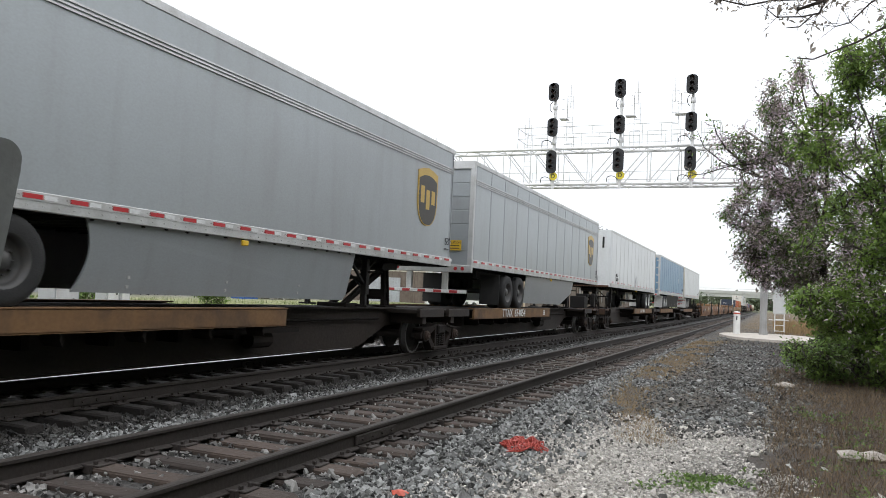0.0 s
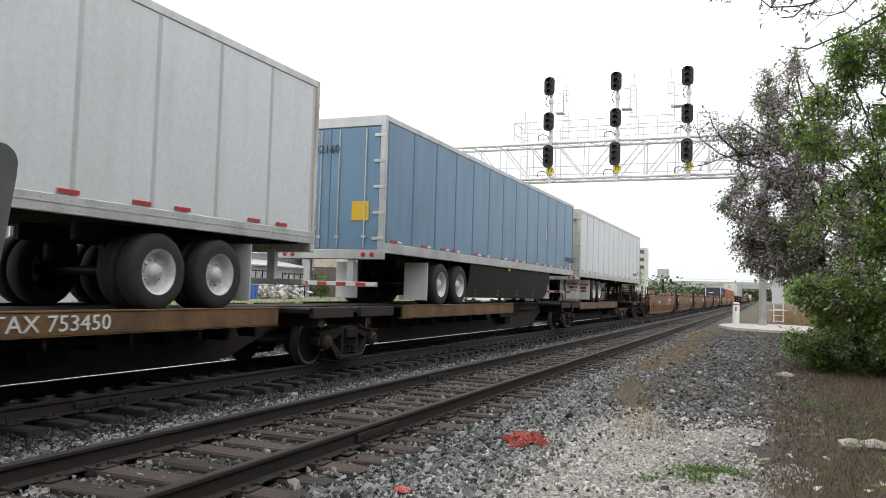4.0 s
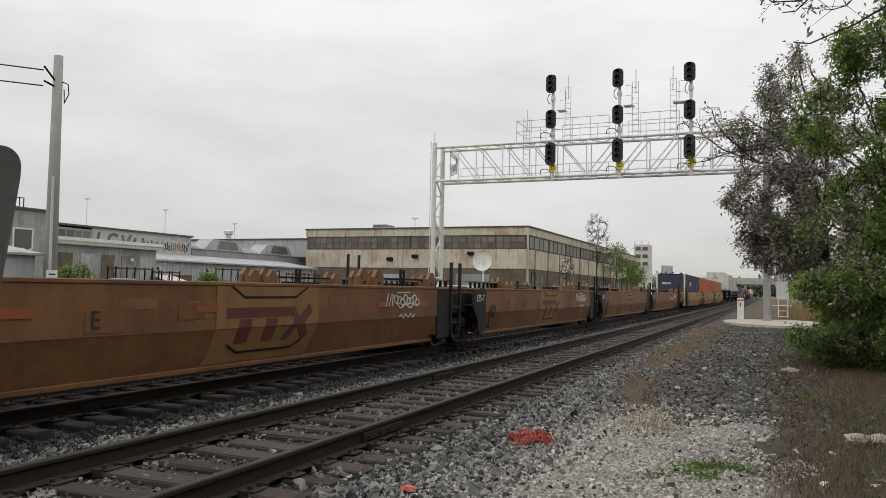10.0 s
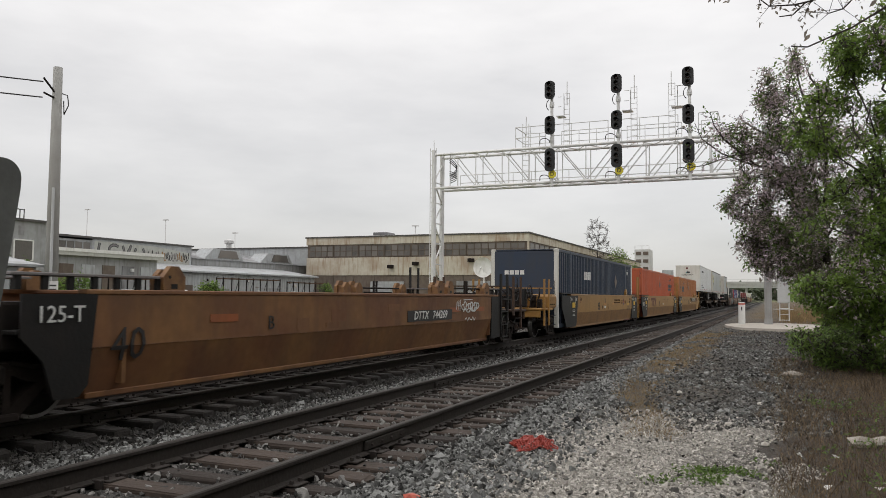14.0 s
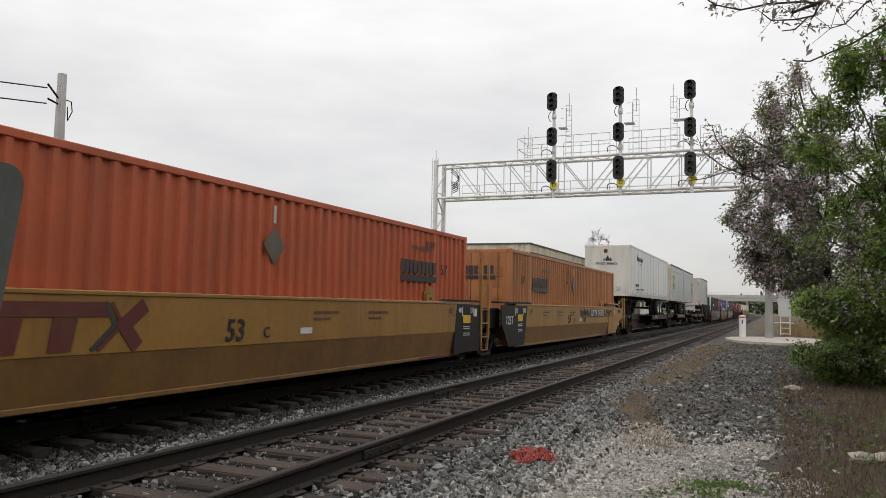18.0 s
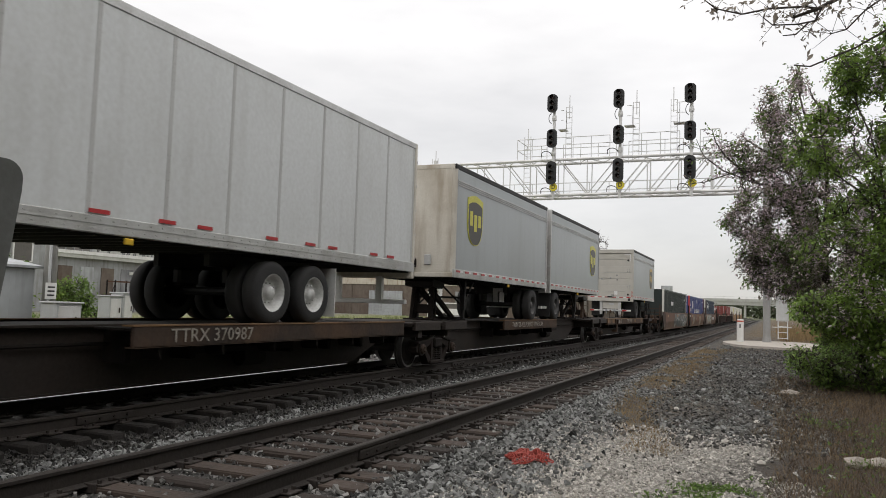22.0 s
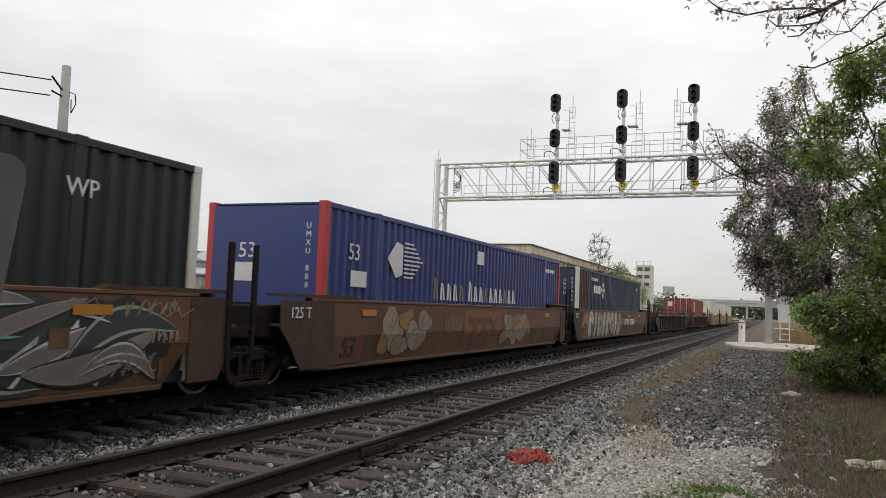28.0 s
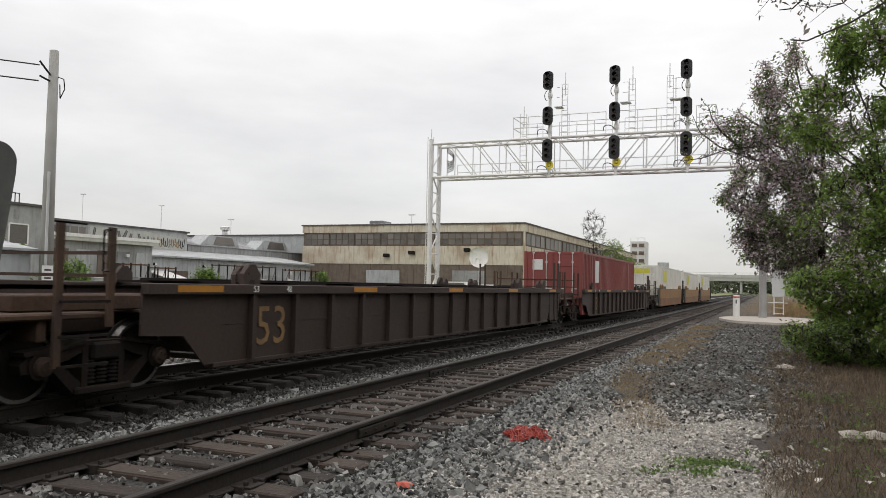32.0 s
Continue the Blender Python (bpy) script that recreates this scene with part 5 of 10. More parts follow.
def logo_marks(u, y, z, m, k=1.0):
    """Two T shapes and crossed chevrons as plain painted strokes."""
    x = 1.297
    g = Geo()
    t = 0.22 * k
    g.box(x, x + 0.004, y, y + 2.3 * k, z + 0.72 * k - t, z + 0.72 * k)
    for q in (0.42, 1.32):
        g.plate([(y + q * k, z + 0.70 * k - t), (y + (q + 0.42) * k, z + 0.70 * k - t), (y + (q + 0.32) * k, z), (y + (q - 0.08) * k, z)], x, x + 0.004)
    e = part("plain_emblem", g, m, u, "maroon painted emblem")
    g = Geo()
    stroke(g, [(y + 2.98 * k, z + 0.64 * k), (y + 2.62 * k, z + 0.36 * k), (y + 2.86 * k, z + 0.08 * k)], 0.25 * k, x)
    part("plain_emblem", g, m, u)
    for q, mm in ((0.0, M["darkteal"]), (0.13, m)):
        g = Geo()
        stroke(g, [(y + (2.24 + q) * k, z + 0.70 * k), (y + (2.44 + q) * k, z + 0.38 * k), (y + (2.02 + q) * k, z + 0.02 * k)], 0.075 * k, x + 0.001)
        part("plain_emblem", g, mm, u)
    return e


# ---- containers ----
CORR = {}


def corrugated(y0, y1, z0, z1, x, depth=0.05, pitch=0.28):
    """A trapezoidal corrugated wall at x, facing +x."""
    n = max(2, int((y1 - y0) / pitch))
    p = (y1 - y0) / n
    g = Geo()
    pts = []
    for k in range(n):
        y = y0 + k * p
        pts += [(y, x), (y + 0.30 * p, x), (y + 0.44 * p, x - depth), (y + 0.86 * p, x - depth)]
    pts.append((y1, x))
    v = [(q, y, z) for z in (z0, z1) for y, q in pts]
    m = len(pts)
    return g.add(v, [(k, k + 1, m + k + 1, m + k) for k in range(m - 1)])


def container(y0, length, m, label, posts=None, height=2.9, doors_near=True, z0=0.28, post_at=(2.0,), ribbed=False):
    c = thing("container", label, "container", (TRACK_TRAIN, y0, z0), "containers on the train")
    RIDERS.append((c, y0))
    W, L, H = 1.285, length, height
    for s in (-1, 1):
        g = corrugated(0.14, L - 0.14, 0.14, H - 0.10, W - 0.012, 0.05)
        if s < 0:
            g.v = [(-x, y, z) for x, y, z in g.v]
        part("side_wall", g, m, c)
        g = Geo()
        g.box(s * (W - 0.07), s * W, 0.1, L - 0.1, H - 0.11, H - 0.01, 0.01)
        part("top_rail", g, m, c)
        g = Geo()
        g.box(s * (W - 0.10), s * W, 0.1, L - 0.1, 0.0, 0.15, 0.01)
        part("bottom_rail", g, m, c)
        for y in (0.08, L - 0.08):
            g = Geo()
            g.box(s * (W - 0.15), s * (W + 0.004), y - 0.08, y + 0.08, 0.02, H - 0.02, 0.012)
            part("corner_post", g, posts or m, c)
            for z in (0.0, H - 0.12):
                g = Geo()
                g.box(s * (W - 0.16), s * (W + 0.008), y - 0.085, y + 0.085, z, z + 0.12, 0.015)
                part("corner_casting", g, posts or m, c)
        for q in post_at:
            for y in (q, L - q):
                g = Geo()
                g.box(s * (W - 0.05), s * (W + 0.002), y - 0.09, y + 0.09, 0.12, H - 0.02, 0.01)
                g.box(s * (W - 0.16), s * (W + 0.006), y - 0.09, y + 0.09, H - 0.12, H + 0.002, 0.01)
                part("stacking_post", g, m, c)
    g = Geo()
    g.box(-W + 0.05, W - 0.05, 0.08, L - 0.08, H - 0.05, H - 0.02)
    k = 0.3
    while k < L - 0.3:
        g.box(-W + 0.1, W - 0.1, k, k + 0.12, H - 0.02, H - 0.004)
        k += 0.28
    part("roof", g, m, c)
    g = Geo()
    g.box(-W + 0.05, W - 0.05, 0.1, L - 0.1, 0.05, 0.13)
    part("floor", g, M["black"], c)
    ny = 0.02 if doors_near else L - 0.02
    d = 1 if doors_near else -1
    if ribbed:
        # closed end: a plain panel above, four raised bars below
        g = Geo()
        g.box(-W + 0.15, W - 0.15, ny + d * 0.03, ny + d * 0.06, 0.14, H - 0.14)
        ew = part("end_wall", g, m, c)
        for z0_, z1_ in ((0.24, 0.46), (0.55, 0.74), (0.83, 1.02), (1.11, 1.30), (1.39, 1.56), (1.65, 1.83), (1.92, 2.02)):
            g = Geo()
            g.slab([(-W + 0.22, z0_ + 0.02), (-W + 0.26, z1_), (W - 0.26, z1_), (W - 0.22, z0_ + 0.02), (W - 0.26, z0_), (-W + 0.26, z0_)], ny - d * 0.004, ny + d * 0.032)
            part("rib", g, m, ew)
        g = Geo()
        g.box(-W + 0.24, W - 0.24, ny + d * 0.0, ny + d * 0.032, 2.12, H - 0.19, 0.008)
        part("upper_panel", g, m, ew)
    for s in () if ribbed else (-1, 1):
        g = Geo()
        g.box(s * 0.006, s * (W - 0.15), ny, ny + d * 0.05, 0.14, H - 0.14, 0.01)
        dr = part("door", g, m, c)
        for z in (0.75, 1.4, 2.05):
            g = Geo()
            g.box(s * 0.10, s * (W - 0.25), ny - d * 0.015, ny + d * 0.004, z, z + 0.30, 0.006)
            part("door_panel", g, m, dr)
        for q in (0.28, 0.86):
            g = Geo()
            g.tube((s * q, ny - d * 0.04, 0.10), (s * q, ny - d * 0.04, H - 0.08), 0.017, n=6)
            for z in (0.3, 1.0, 2.2, 2.6):
                g.box(s * q - 0.045, s * q + 0.045, ny - d * 0.05, ny, z, z + 0.06)
            g.box(s * q - 0.03, s * q + 0.25, ny - d * 0.06, ny - d * 0.04, 1.08, 1.12)
            part("lock_rod", g, M["alu"] if m is not M["amber"] else m, dr)
    g = Geo()
    g.box(-W + 0.1, W - 0.1, ny - d * 0.0, ny + d * 0.1, H - 0.14, H - 0.02, 0.01)
    g.box(-W + 0.1, W - 0.1, ny - d * 0.0, ny + d * 0.1, 0.0, 0.14, 0.01)
    part("door_frame", g, posts or m, c)
    g = Geo()
    fy = L - ny
    g.box(-W + 0.14, W - 0.14, fy - 0.02, fy + 0.02, 0.1, H - 0.08)
    part("end_wall", g, m, c)
    return c


def flat_front(c, m):
    """Corrugated end wall with posts for a container whose closed end faces the viewer."""
    n = 8
    g = Geo()
    p = 2.26 / n
    pts = []
    for k in range(n):
        x = -1.13 + k * p
        pts += [(x, 0.0), (x + 0.3 * p, 0.0), (x + 0.44 * p, 0.036), (x + 0.86 * p, 0.036)]
    pts.append((1.13, 0.0))
    q = len(pts)
    g.add([(x, 0.01 + y, z) for z in (0.14, 2.78) for x, y in pts], [(k, k + 1, q + k + 1, q + k) for k in range(q - 1)])
    part("end_wall", g, m, c)

# ---- the consist, from the near end to the far end ----
X = 1.300
SP = "soot-dark spine car with worn yellow deck"
sA = spine_unit(-0.6, 17.4, SP, platform=(1.4, 11.2), hitch=(16.6, -1))
sB = spine_unit(17.4, 34.4, SP + " and white number", gear=False, end_truck=True, coupler_far=True, platform=(1.9, 9.6), hitch=(16.3, -1))
sC = spine_unit(38.6, 56.1, SP + " with a brake wheel", gear=False, coupler_near=True, platform=(7.6, 14.9), hitch=(1.0, 1))
sD = spine_unit(56.1, 73.6, SP, platform=(2.0, 9.8), hitch=(15.9, -1))
sE = spine_unit(73.6, 90.7, SP + " below a white trailer", end_truck=True, coupler_far=True, platform=(1.6, 10.2), hitch=(15.9, -1))
sF = spine_unit(244.25, 262.0, SP + " with a polished wheel", worn="channelrust", coupler_near=True, gear=False, platform=(8.0, 15.6), hitch=(1.1, 1))
sG = spine_unit(262.0, 280.4, SP + " for twin short trailers", worn="channelrust", platform=(4.6, 10.6), hitch=(1.6, 1))
sH = spine_unit(280.4, 297.3, SP + " with an empty deck", worn="channelrust", end_truck=True, coupler_far=True, platform=(1.8, 13.0), hitch=(16.4, -1))
g = Geo()
g.box(-0.30, 0.40, -2.0, -1.25, 1.05, 1.62, 0.02)
g.box(-0.10, 0.45, -1.6, -1.2, 1.60, 1.74, 0.01)
part("tool_box", g, M["black"], sC, "black steel tool box")
brake_wheel(sC, 0.80, -1.1, 1.62)
hitch_stand(sG, 17.4, -1)
hitch_stand(sH, 0.72, 1, 1.45, "deckrust")
brake_tray(sE, 11.2)
for u, y, txt in ((sB, 5.4, "TTAX  654054"), (sC, 10.6, "TTAX 753450"), (sF, 9.5, "TTRX 370987"), (sH, 7.98, "TTRX 370987")):
    lettering(txt, 0.33 if u is sB else 0.26, M["whiteink"] if u in (sB, sC) else M["fadedink"], u, (1.290, y, 0.92), label="faded white car number", wide=1.15)
g = Geo()
g.plate([(3.62, 1.04), (4.28, 1.04), (4.22, 0.86), (4.12, 0.72), (4.18, 0.40), (3.92, 0.40), (3.90, 0.70), (3.78, 0.80), (3.74, 0.95)], 1.285, 1.33)
g.plate([(3.86, 1.0), (4.10, 1.0), (4.06, 0.78), (3.94, 0.78)], 1.33, 1.40)
g.box(1.05, 1.30, 3.95, 4.16, 0.40, 0.52, 0.02)
part("jacking_bracket", g, M["deckrust"], sH, "rusty cast jacking bracket")
for y_, w_ in ((1.82, 0.9), (2.9, 0.65), (9.6, 0.5), (11.9, 0.4)):
    side_patch(sH, y_, y_ + w_, 0.86, 1.03, M["sillyellow"], 1.2815, "worn_patch")
lettering("2-28/1-57", 0.27, M["fadedink"], sH, (1.290, 4.96, 0.92), wide=1.15)
lettering("53", 0.24, M["whiteink"], sB, (1.290, 8.8, 0.92))
lettering("TWIN 28-ALL PURPOSE SPINE CAR", 0.22, M["fadedink"], sG, (1.290, 7.0, 0.92))

silver = "silver-grey trailer with brown shield emblem"
tA = trailer(1.29, 16.15, M["silver"], silver + " and side skirts", False, rims="dark", bottom=2.09, skirt=(M["silver"], 4.6, 10.9, 0.0), stripe=True, tape="band", door="roll", axles=(3.05, 4.25), panels=1)
tB = trailer(18.87, 16.15, M["silver"], silver + ", streaked panels, roll-up door", False, skirt=(M["silver"], 4.3, 10.9, 1.35), stripe=True, tape="band", door="roll", axles=(3.3, 4.5), panels=13)
for t in (tA, tB):
    shield(t, 14.6, 2.55, 1.08, 1.32)
    lettering("53'", 0.25, M["ink"], t, (X + 0.001, 15.86, 1.62))
    part("plain_bar", bars(4, 0.05, 0.04, 0.02, X + 0.004, 15.68, 1.42), M["ink"], t)
g = Geo()
g.box(0.58, 0.99, -0.006, 0.0, 1.53, 1.80)
cp = part("caution_plate", g, M["cautionyellow"], tB, "yellow caution plate")
lettering("CAUTION", 0.085, M["ink"], cp, (0.785, -0.008, 1.735), "front")
part("plain_bar", front_bars(1, 0.3, 0.024, 0.1, 0.635, -0.007, 1.64), M["ink"], cp)
part("plain_bar", front_bars(1, 0.3, 0.024, 0.1, 0.635, -0.007, 1.575), M["ink"], cp)
tC = trailer(38.3, 16.15, M["white"], "white plate trailer with rusty front sill", True, rims="white", tape="pairs", panels=13, axles=(2.4, 3.6), reartint=None)
lettering("MECZ", 0.23, M["ink"], tC, (X + 0.001, 1.62, 1.72), label="black trailer number")
lettering("467250", 0.23, M["ink"], tC, (X + 0.001, 1.70, 1.50))
lettering("MECZ", 0.25, M["ink"], tC, (-0.86, -0.02, 2.05), "front")
lettering("467250", 0.25, M["ink"], tC, (-0.78, -0.02, 1.80), "front")
part("plain_bar", front_bars(10, 0.13, 0.26, 0.04, -0.85, -0.012, 3.4), M["whiteink"], tC)
g = Geo()
g.plate([(7.7, 1.62), (8.0, 1.95), (8.3, 1.62), (8.0, 1.29)], X, X + 0.006)
part("placard", g, M["cabinet"], tC, "diamond placard holder")
g = Geo()
g.slab([(0.05, 3.02), (0.55, 3.02), (0.42, 3.14), (0.14, 3.14)], -0.09, -0.004)
part("vent_hood", g, M["grating"], tC, "small grey vent hood")
g = Geo()
g.box(0.83, 0.93, -0.03, -0.004, 3.02, 3.58, 0.01)
part("black_lamp", g, M["black"], tC)
g = Geo()
g.slab([(-0.98, 1.42), (-0.74, 1.68), (-0.50, 1.42), (-0.74, 1.16)], -0.02, -0.006)
part("placard", g, M["dirtywhite"], tC, "pale diamond placard")
part("plain_bar", front_bars(6, 0.035, 0.05, 0.012, -0.06, -0.012, 2.62), M["tapered"], tC)
g = Geo()
g.box(0.36, 0.62, -0.02, -0.006, 1.78, 1.98)
part("label_plate", g, M["dirtywhite"], tC)
g = Geo()
g.box(-1.2, 1.2, -0.02, 0.0, 1.09, 1.17)
part("rusty_sill", g, M["rust"], tC)
tD = trailer(57.0, 16.6, M["blue"], "blue sheet-sided trailer with white roof rail", False, rims="white", tape="mixed", panels=13, axles=(3.2, 4.4), skirt=(M["black"], 3.2, 11.4, 0.2))
lettering("CTLZ532160", 0.25, M["ink"], tD, (X + 0.004, 15.98, 1.68), label="black trailer number")
lettering("CTLZ532160", 0.25, M["ink"], tD, (-0.45, -0.02, 3.25), "front")
g = Geo()
g.box(X, X + 0.006, 12.4, 12.47, 2.2, 2.6)
part("white_mark", g, M["whiteink"], tD)
sign(tD, 16.0, 1.38, 0.28, 0.16, M["whiteink"], M["cblue"], 1)
g = Geo()
g.box(0.55, 0.95, -0.006, 0.0, 1.75, 2.15)
part("caution_plate", g, M["cautionyellow"], tD, "orange caution plate")
tE = trailer(74.85, 16.5, M["white"], "white plate trailer with stained rear doors and white wheels", False, rims="white", tape="pairs", panels=13, axles=(3.13, 4.36), bottom=2.14, reartint=M["dirtywhite"])
lettering("CTLZ531929", 0.20, M["ink"], tE, (X + 0.004, 14.45, 1.58), label="black trailer number")
lettering("53'", 0.26, M["ink"], tE, (X + 0.004, 15.5, 1.72))
lettering("CTLZ531929", 0.25, M["ink"], tE, (0.42, -0.02, 3.42), "front")
for y in (0.45, 2.3):
    g = Geo()
    g.box(0.62, 1.22, y, y + 0.012, 0.15, 0.95)
    fl = part("mud_flap", g, M["paint_white"], tE, "white mud flap with red lettering bars")
    for n_, ink, zz in ((10, "tapered", 0.75), (7, "ink", 0.60), (7, "tapered", 0.45)):
        part("plain_bar", front_bars(n_, 0.036, 0.09, 0.014, 0.92 - 0.025 * n_, y - 0.004, zz), M[ink], fl)
tF = trailer(243.9, 16.3, M["white"], "clean white trailer with a peak emblem", True, rims="white", tape="pairs", panels=13, axles=(3.9, 5.08), reartint=M["boxwhite"])
for m_, pts in (("ink", ((2.05, 3.16), (2.33, 3.16), (2.27, 3.62))), ("darkteal", ((2.22, 3.16), (2.40, 3.16), (2.34, 3.46))), ("teal", ((1.92, 3.16), (2.06, 3.16), (2.12, 3.38)))):
    g = Geo()
    g.plate(pts, X, X + 0.006)
    part("peak_emblem", g, M[m_], tF, "dark and teal peak emblem")
part("plain_bar", bars(9, 0.14, 0.22, 0.05, X, 2.52, 3.16), M["ink"], tF)
part("plain_bar", bars(8, 0.09, 0.10, 0.04, X, 3.0, 2.94), M["cabinet"], tF)
lettering("MLNZ 900476", 0.21, M["ink"], tF, (X + 0.004, 2.1, 1.74), label="black trailer number", wide=0.9)
part("plain_bar", bars(10, 0.07, 0.09, 0.04, X, 1.75, 1.46), M["ink"], tF)
part("plain_bar", bars(11, 0.07, 0.09, 0.04, X, 3.3, 1.50), M["ink"], tF)
lettering("MLNZ 900476", 0.24, M["ink"], tF, (-0.05, -0.02, 2.88), "front", wide=0.85)
for m_, x, w, h in (("teal", -0.28, 0.2, 0.2), ("ink", -0.16, 0.3, 0.34), ("darkteal", 0.06, 0.2, 0.22)):
    g = Geo()
    g.slab([(x, 3.05), (x + w, 3.05), (x + w * 0.6, 3.05 + h)], -0.014, -0.010)
    part("peak_emblem", g, M[m_], tF)
g = Geo()
g.lathe([(-0.016, 0.0), (-0.016, 0.12), (-0.010, 0.12)], 16, "y", (-0.1, 0, 3.6))
part("round_mark", g, M["maroon"], tF)
part("plain_bar", front_bars(1, 0.28, 0.24, 0, -0.32, -0.012, 1.45), M["shield"], tF)
short = "short silver trailer with dark shield emblem"
tG = trailer(262.5, 8.53, M["silver"], short + " and pale front wall", True, rims="dark", tape="band", panels=1, stripe=True, axles=(1.5,), roofdark=True, reartint=M["dirtywhite"])
tH = trailer(271.52, 8.36, M["silver"], short + " behind its twin", False, rims="dark", tape="band", panels=1, stripe=True, axles=(1.0,), roofdark=True)
tI = trailer(289.4, 8.53, M["silver"], short + " and a roll-up door", False, rims="dark", tape="band", panels=1, stripe=True, axles=(1.5,), door="roll", roofdark=True, reartint=M["doorgrey"])
shield(tG, 1.4, 2.64, 1.12, 1.32, M["lime"])
shield(tH, 7.0, 2.55, 1.08, 1.32, M["lime"])
shield(tI, 7.0, 2.55, 1.08, 1.32)
part("plain_bar", front_bars(6, 0.09, 0.16, 0.03, -1.0, -0.012, 3.3), M["ink"], tG)

def angular(g, rnd, y, z, w, h, n, t, x):
    """Quick illegible handwriting: n groups of two or three straight strokes."""
    for q in range(n):
        b = y + w * q / n
        c = w / n * 0.85
        pts = [(b + c * rnd.uniform(0, 0.3), z + h * rnd.uniform(0, 0.15))]
        for i in range(rnd.choice((2, 3, 3))):
            pts.append((b + c * rnd.random(), z + h * (rnd.uniform(0.7, 1.0) if i % 2 == 0 else rnd.uniform(0.0, 0.45))))
        stroke(g, pts, t, x)


# five-unit brown well car, empty
BR = "weathered orange-brown well car unit, empty"
cent = [94.75, 112.0, 128.4, 144.7, 161.0, 177.7]
browns = []
for k in range(5):
    u = well_unit(cent[k], cent[k + 1], M["wellbrown"], M["wellbrown"], BR, (1.1, cent[k + 1] - cent[k] - 1.7), end_truck=k == 4, coupler_near=k == 0, coupler_far=k == 4, top=1.46, guide=M["wellbrown"], endmat=M["black"], near=(0.18, 1.15, 1.05, 0.60), far=(2.15, 2.17, 1.35), climb=(1.40, 2.05), tuck=0.15, plain_near=k == 0, guides=(2.4, cent[k + 1] - cent[k] - 5.6, cent[k + 1] - cent[k] - 5.0, cent[k + 1] - cent[k] - 2.45))
    browns.append(u)
    rnd = random.Random(50 + k)
    L = cent[k + 1] - cent[k]
    for q in range(7):
        y = rnd.uniform(2.6, L - 4.2)
        z = rnd.choice((0.84, 0.95, 1.10))
        side_patch(u, y, y + rnd.uniform(0.3, 0.9), z, z + rnd.uniform(0.10, 0.25), rnd.choice((M["wellbrown"], M["wellworn"], M["wellbrown"])), 1.2905 + 0.0006 * q)
    for q in range(3):
        y = (3.2, L - 4.98, L - 3.2)[q]
        side_patch(u, y, y + 0.6, 1.03, 1.14, M["rednote"], 1.296, "reflector")
    if k in (1, 2, 3):
        side_patch(u, 6.68, 9.31, 0.80, 1.40, M["wellpale"], 1.2955)
        side_patch(u, 6.27, 6.70, 1.04, 1.13, M["rednote"], 1.2995, "reflector")
        low = Geo()
        low.plate([(6.55, 0.30), (6.68, 0.79), (9.31, 0.79), (9.10, 0.30)], 1.286, 1.290)
        part("paint_patch", low, M["wellpale"], u)
        logo_marks(u, 6.90, 0.58, M["maroon"], 0.71)
        g = Geo()
        stroke(g, [(7.0, 1.40), (7.3, 1.24), (8.6, 1.24), (8.95, 1.40)], 0.03, 1.302)
        stroke(g, [(7.0, 0.56), (7.25, 0.44), (8.6, 0.44), (8.9, 0.56)], 0.03, 1.302)
        part("panel_seam", g, M["grime"], u)
    else:
        yn = 4.05 if k == 0 else 9.4
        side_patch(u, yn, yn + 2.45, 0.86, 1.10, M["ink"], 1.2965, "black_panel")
        lettering("DTTX   744269", 0.25, M["whiteink"], u, (1.302, yn + 1.22, 0.98), label="white slanted car number on black", wide=1.12, lean=0.22)
    lettering("40", 0.56, M["ink"], u, (1.316, 1.75 if k else 2.25, 0.80))
    lettering("AECDB"[k], 0.30, M["ink"], u, (1.302, 4.6 if k else 7.2, 0.98))
    if k:
        lettering("125-T", 0.26, M["whiteink"], u, (1.318, 0.78, 1.18))
    if k in (0, 1, 2, 4):
        g = Geo()
        stroke(g, scrawl(rnd, L - 6.3 if k == 0 else L - 4.2, 1.0, 1.1, 0.28, 40, 4.0), 0.024, 1.300)
        stroke(g, [(L - 5.9 + 0.12 * i, 0.95 - 0.06 * math.sin(i * 1.3) - 0.012 * i) for i in range(7)] if k == 0 else [(L - 4.1, 1.32), (L - 3.5, 1.33)], 0.022, 1.300)
        if k:
            angular(g, rnd, L - 4.6, 1.05, 0.35, 0.28, 3, 0.022, 1.300)
            stroke(g, [(L - 4.0 + 0.09 * i, 0.84 + 0.05 * math.sin(i * 2.4)) for i in range(9)], 0.022, 1.300)
        if k == 0:
            gg = Geo()
            angular(gg, rnd, L - 7.95, 0.66, 0.85, 0.36, 3, 0.05, 1.300)
            part("painted_scrawl", gg, M["dusttan"], u, "faded tan spray-painted marks")
        if k == 0:
            for bx, bz, bw, bh in ((L - 6.9, 0.93, 0.5, 0.34), (L - 6.3, 0.88, 0.9, 0.26)):
                gg = Geo()
                gg.plate([(bx + bw * math.cos(i * 0.5236) * rnd.uniform(0.75, 1.05), bz + bh * math.sin(i * 0.5236) * rnd.uniform(0.6, 1.0)) for i in range(12)], 1.296, 1.2985)
                part("spray_patch", gg, M["wellpale"], u)
        part("painted_scrawl", g, M["whiteink"], u, "white spray-painted scrawl")
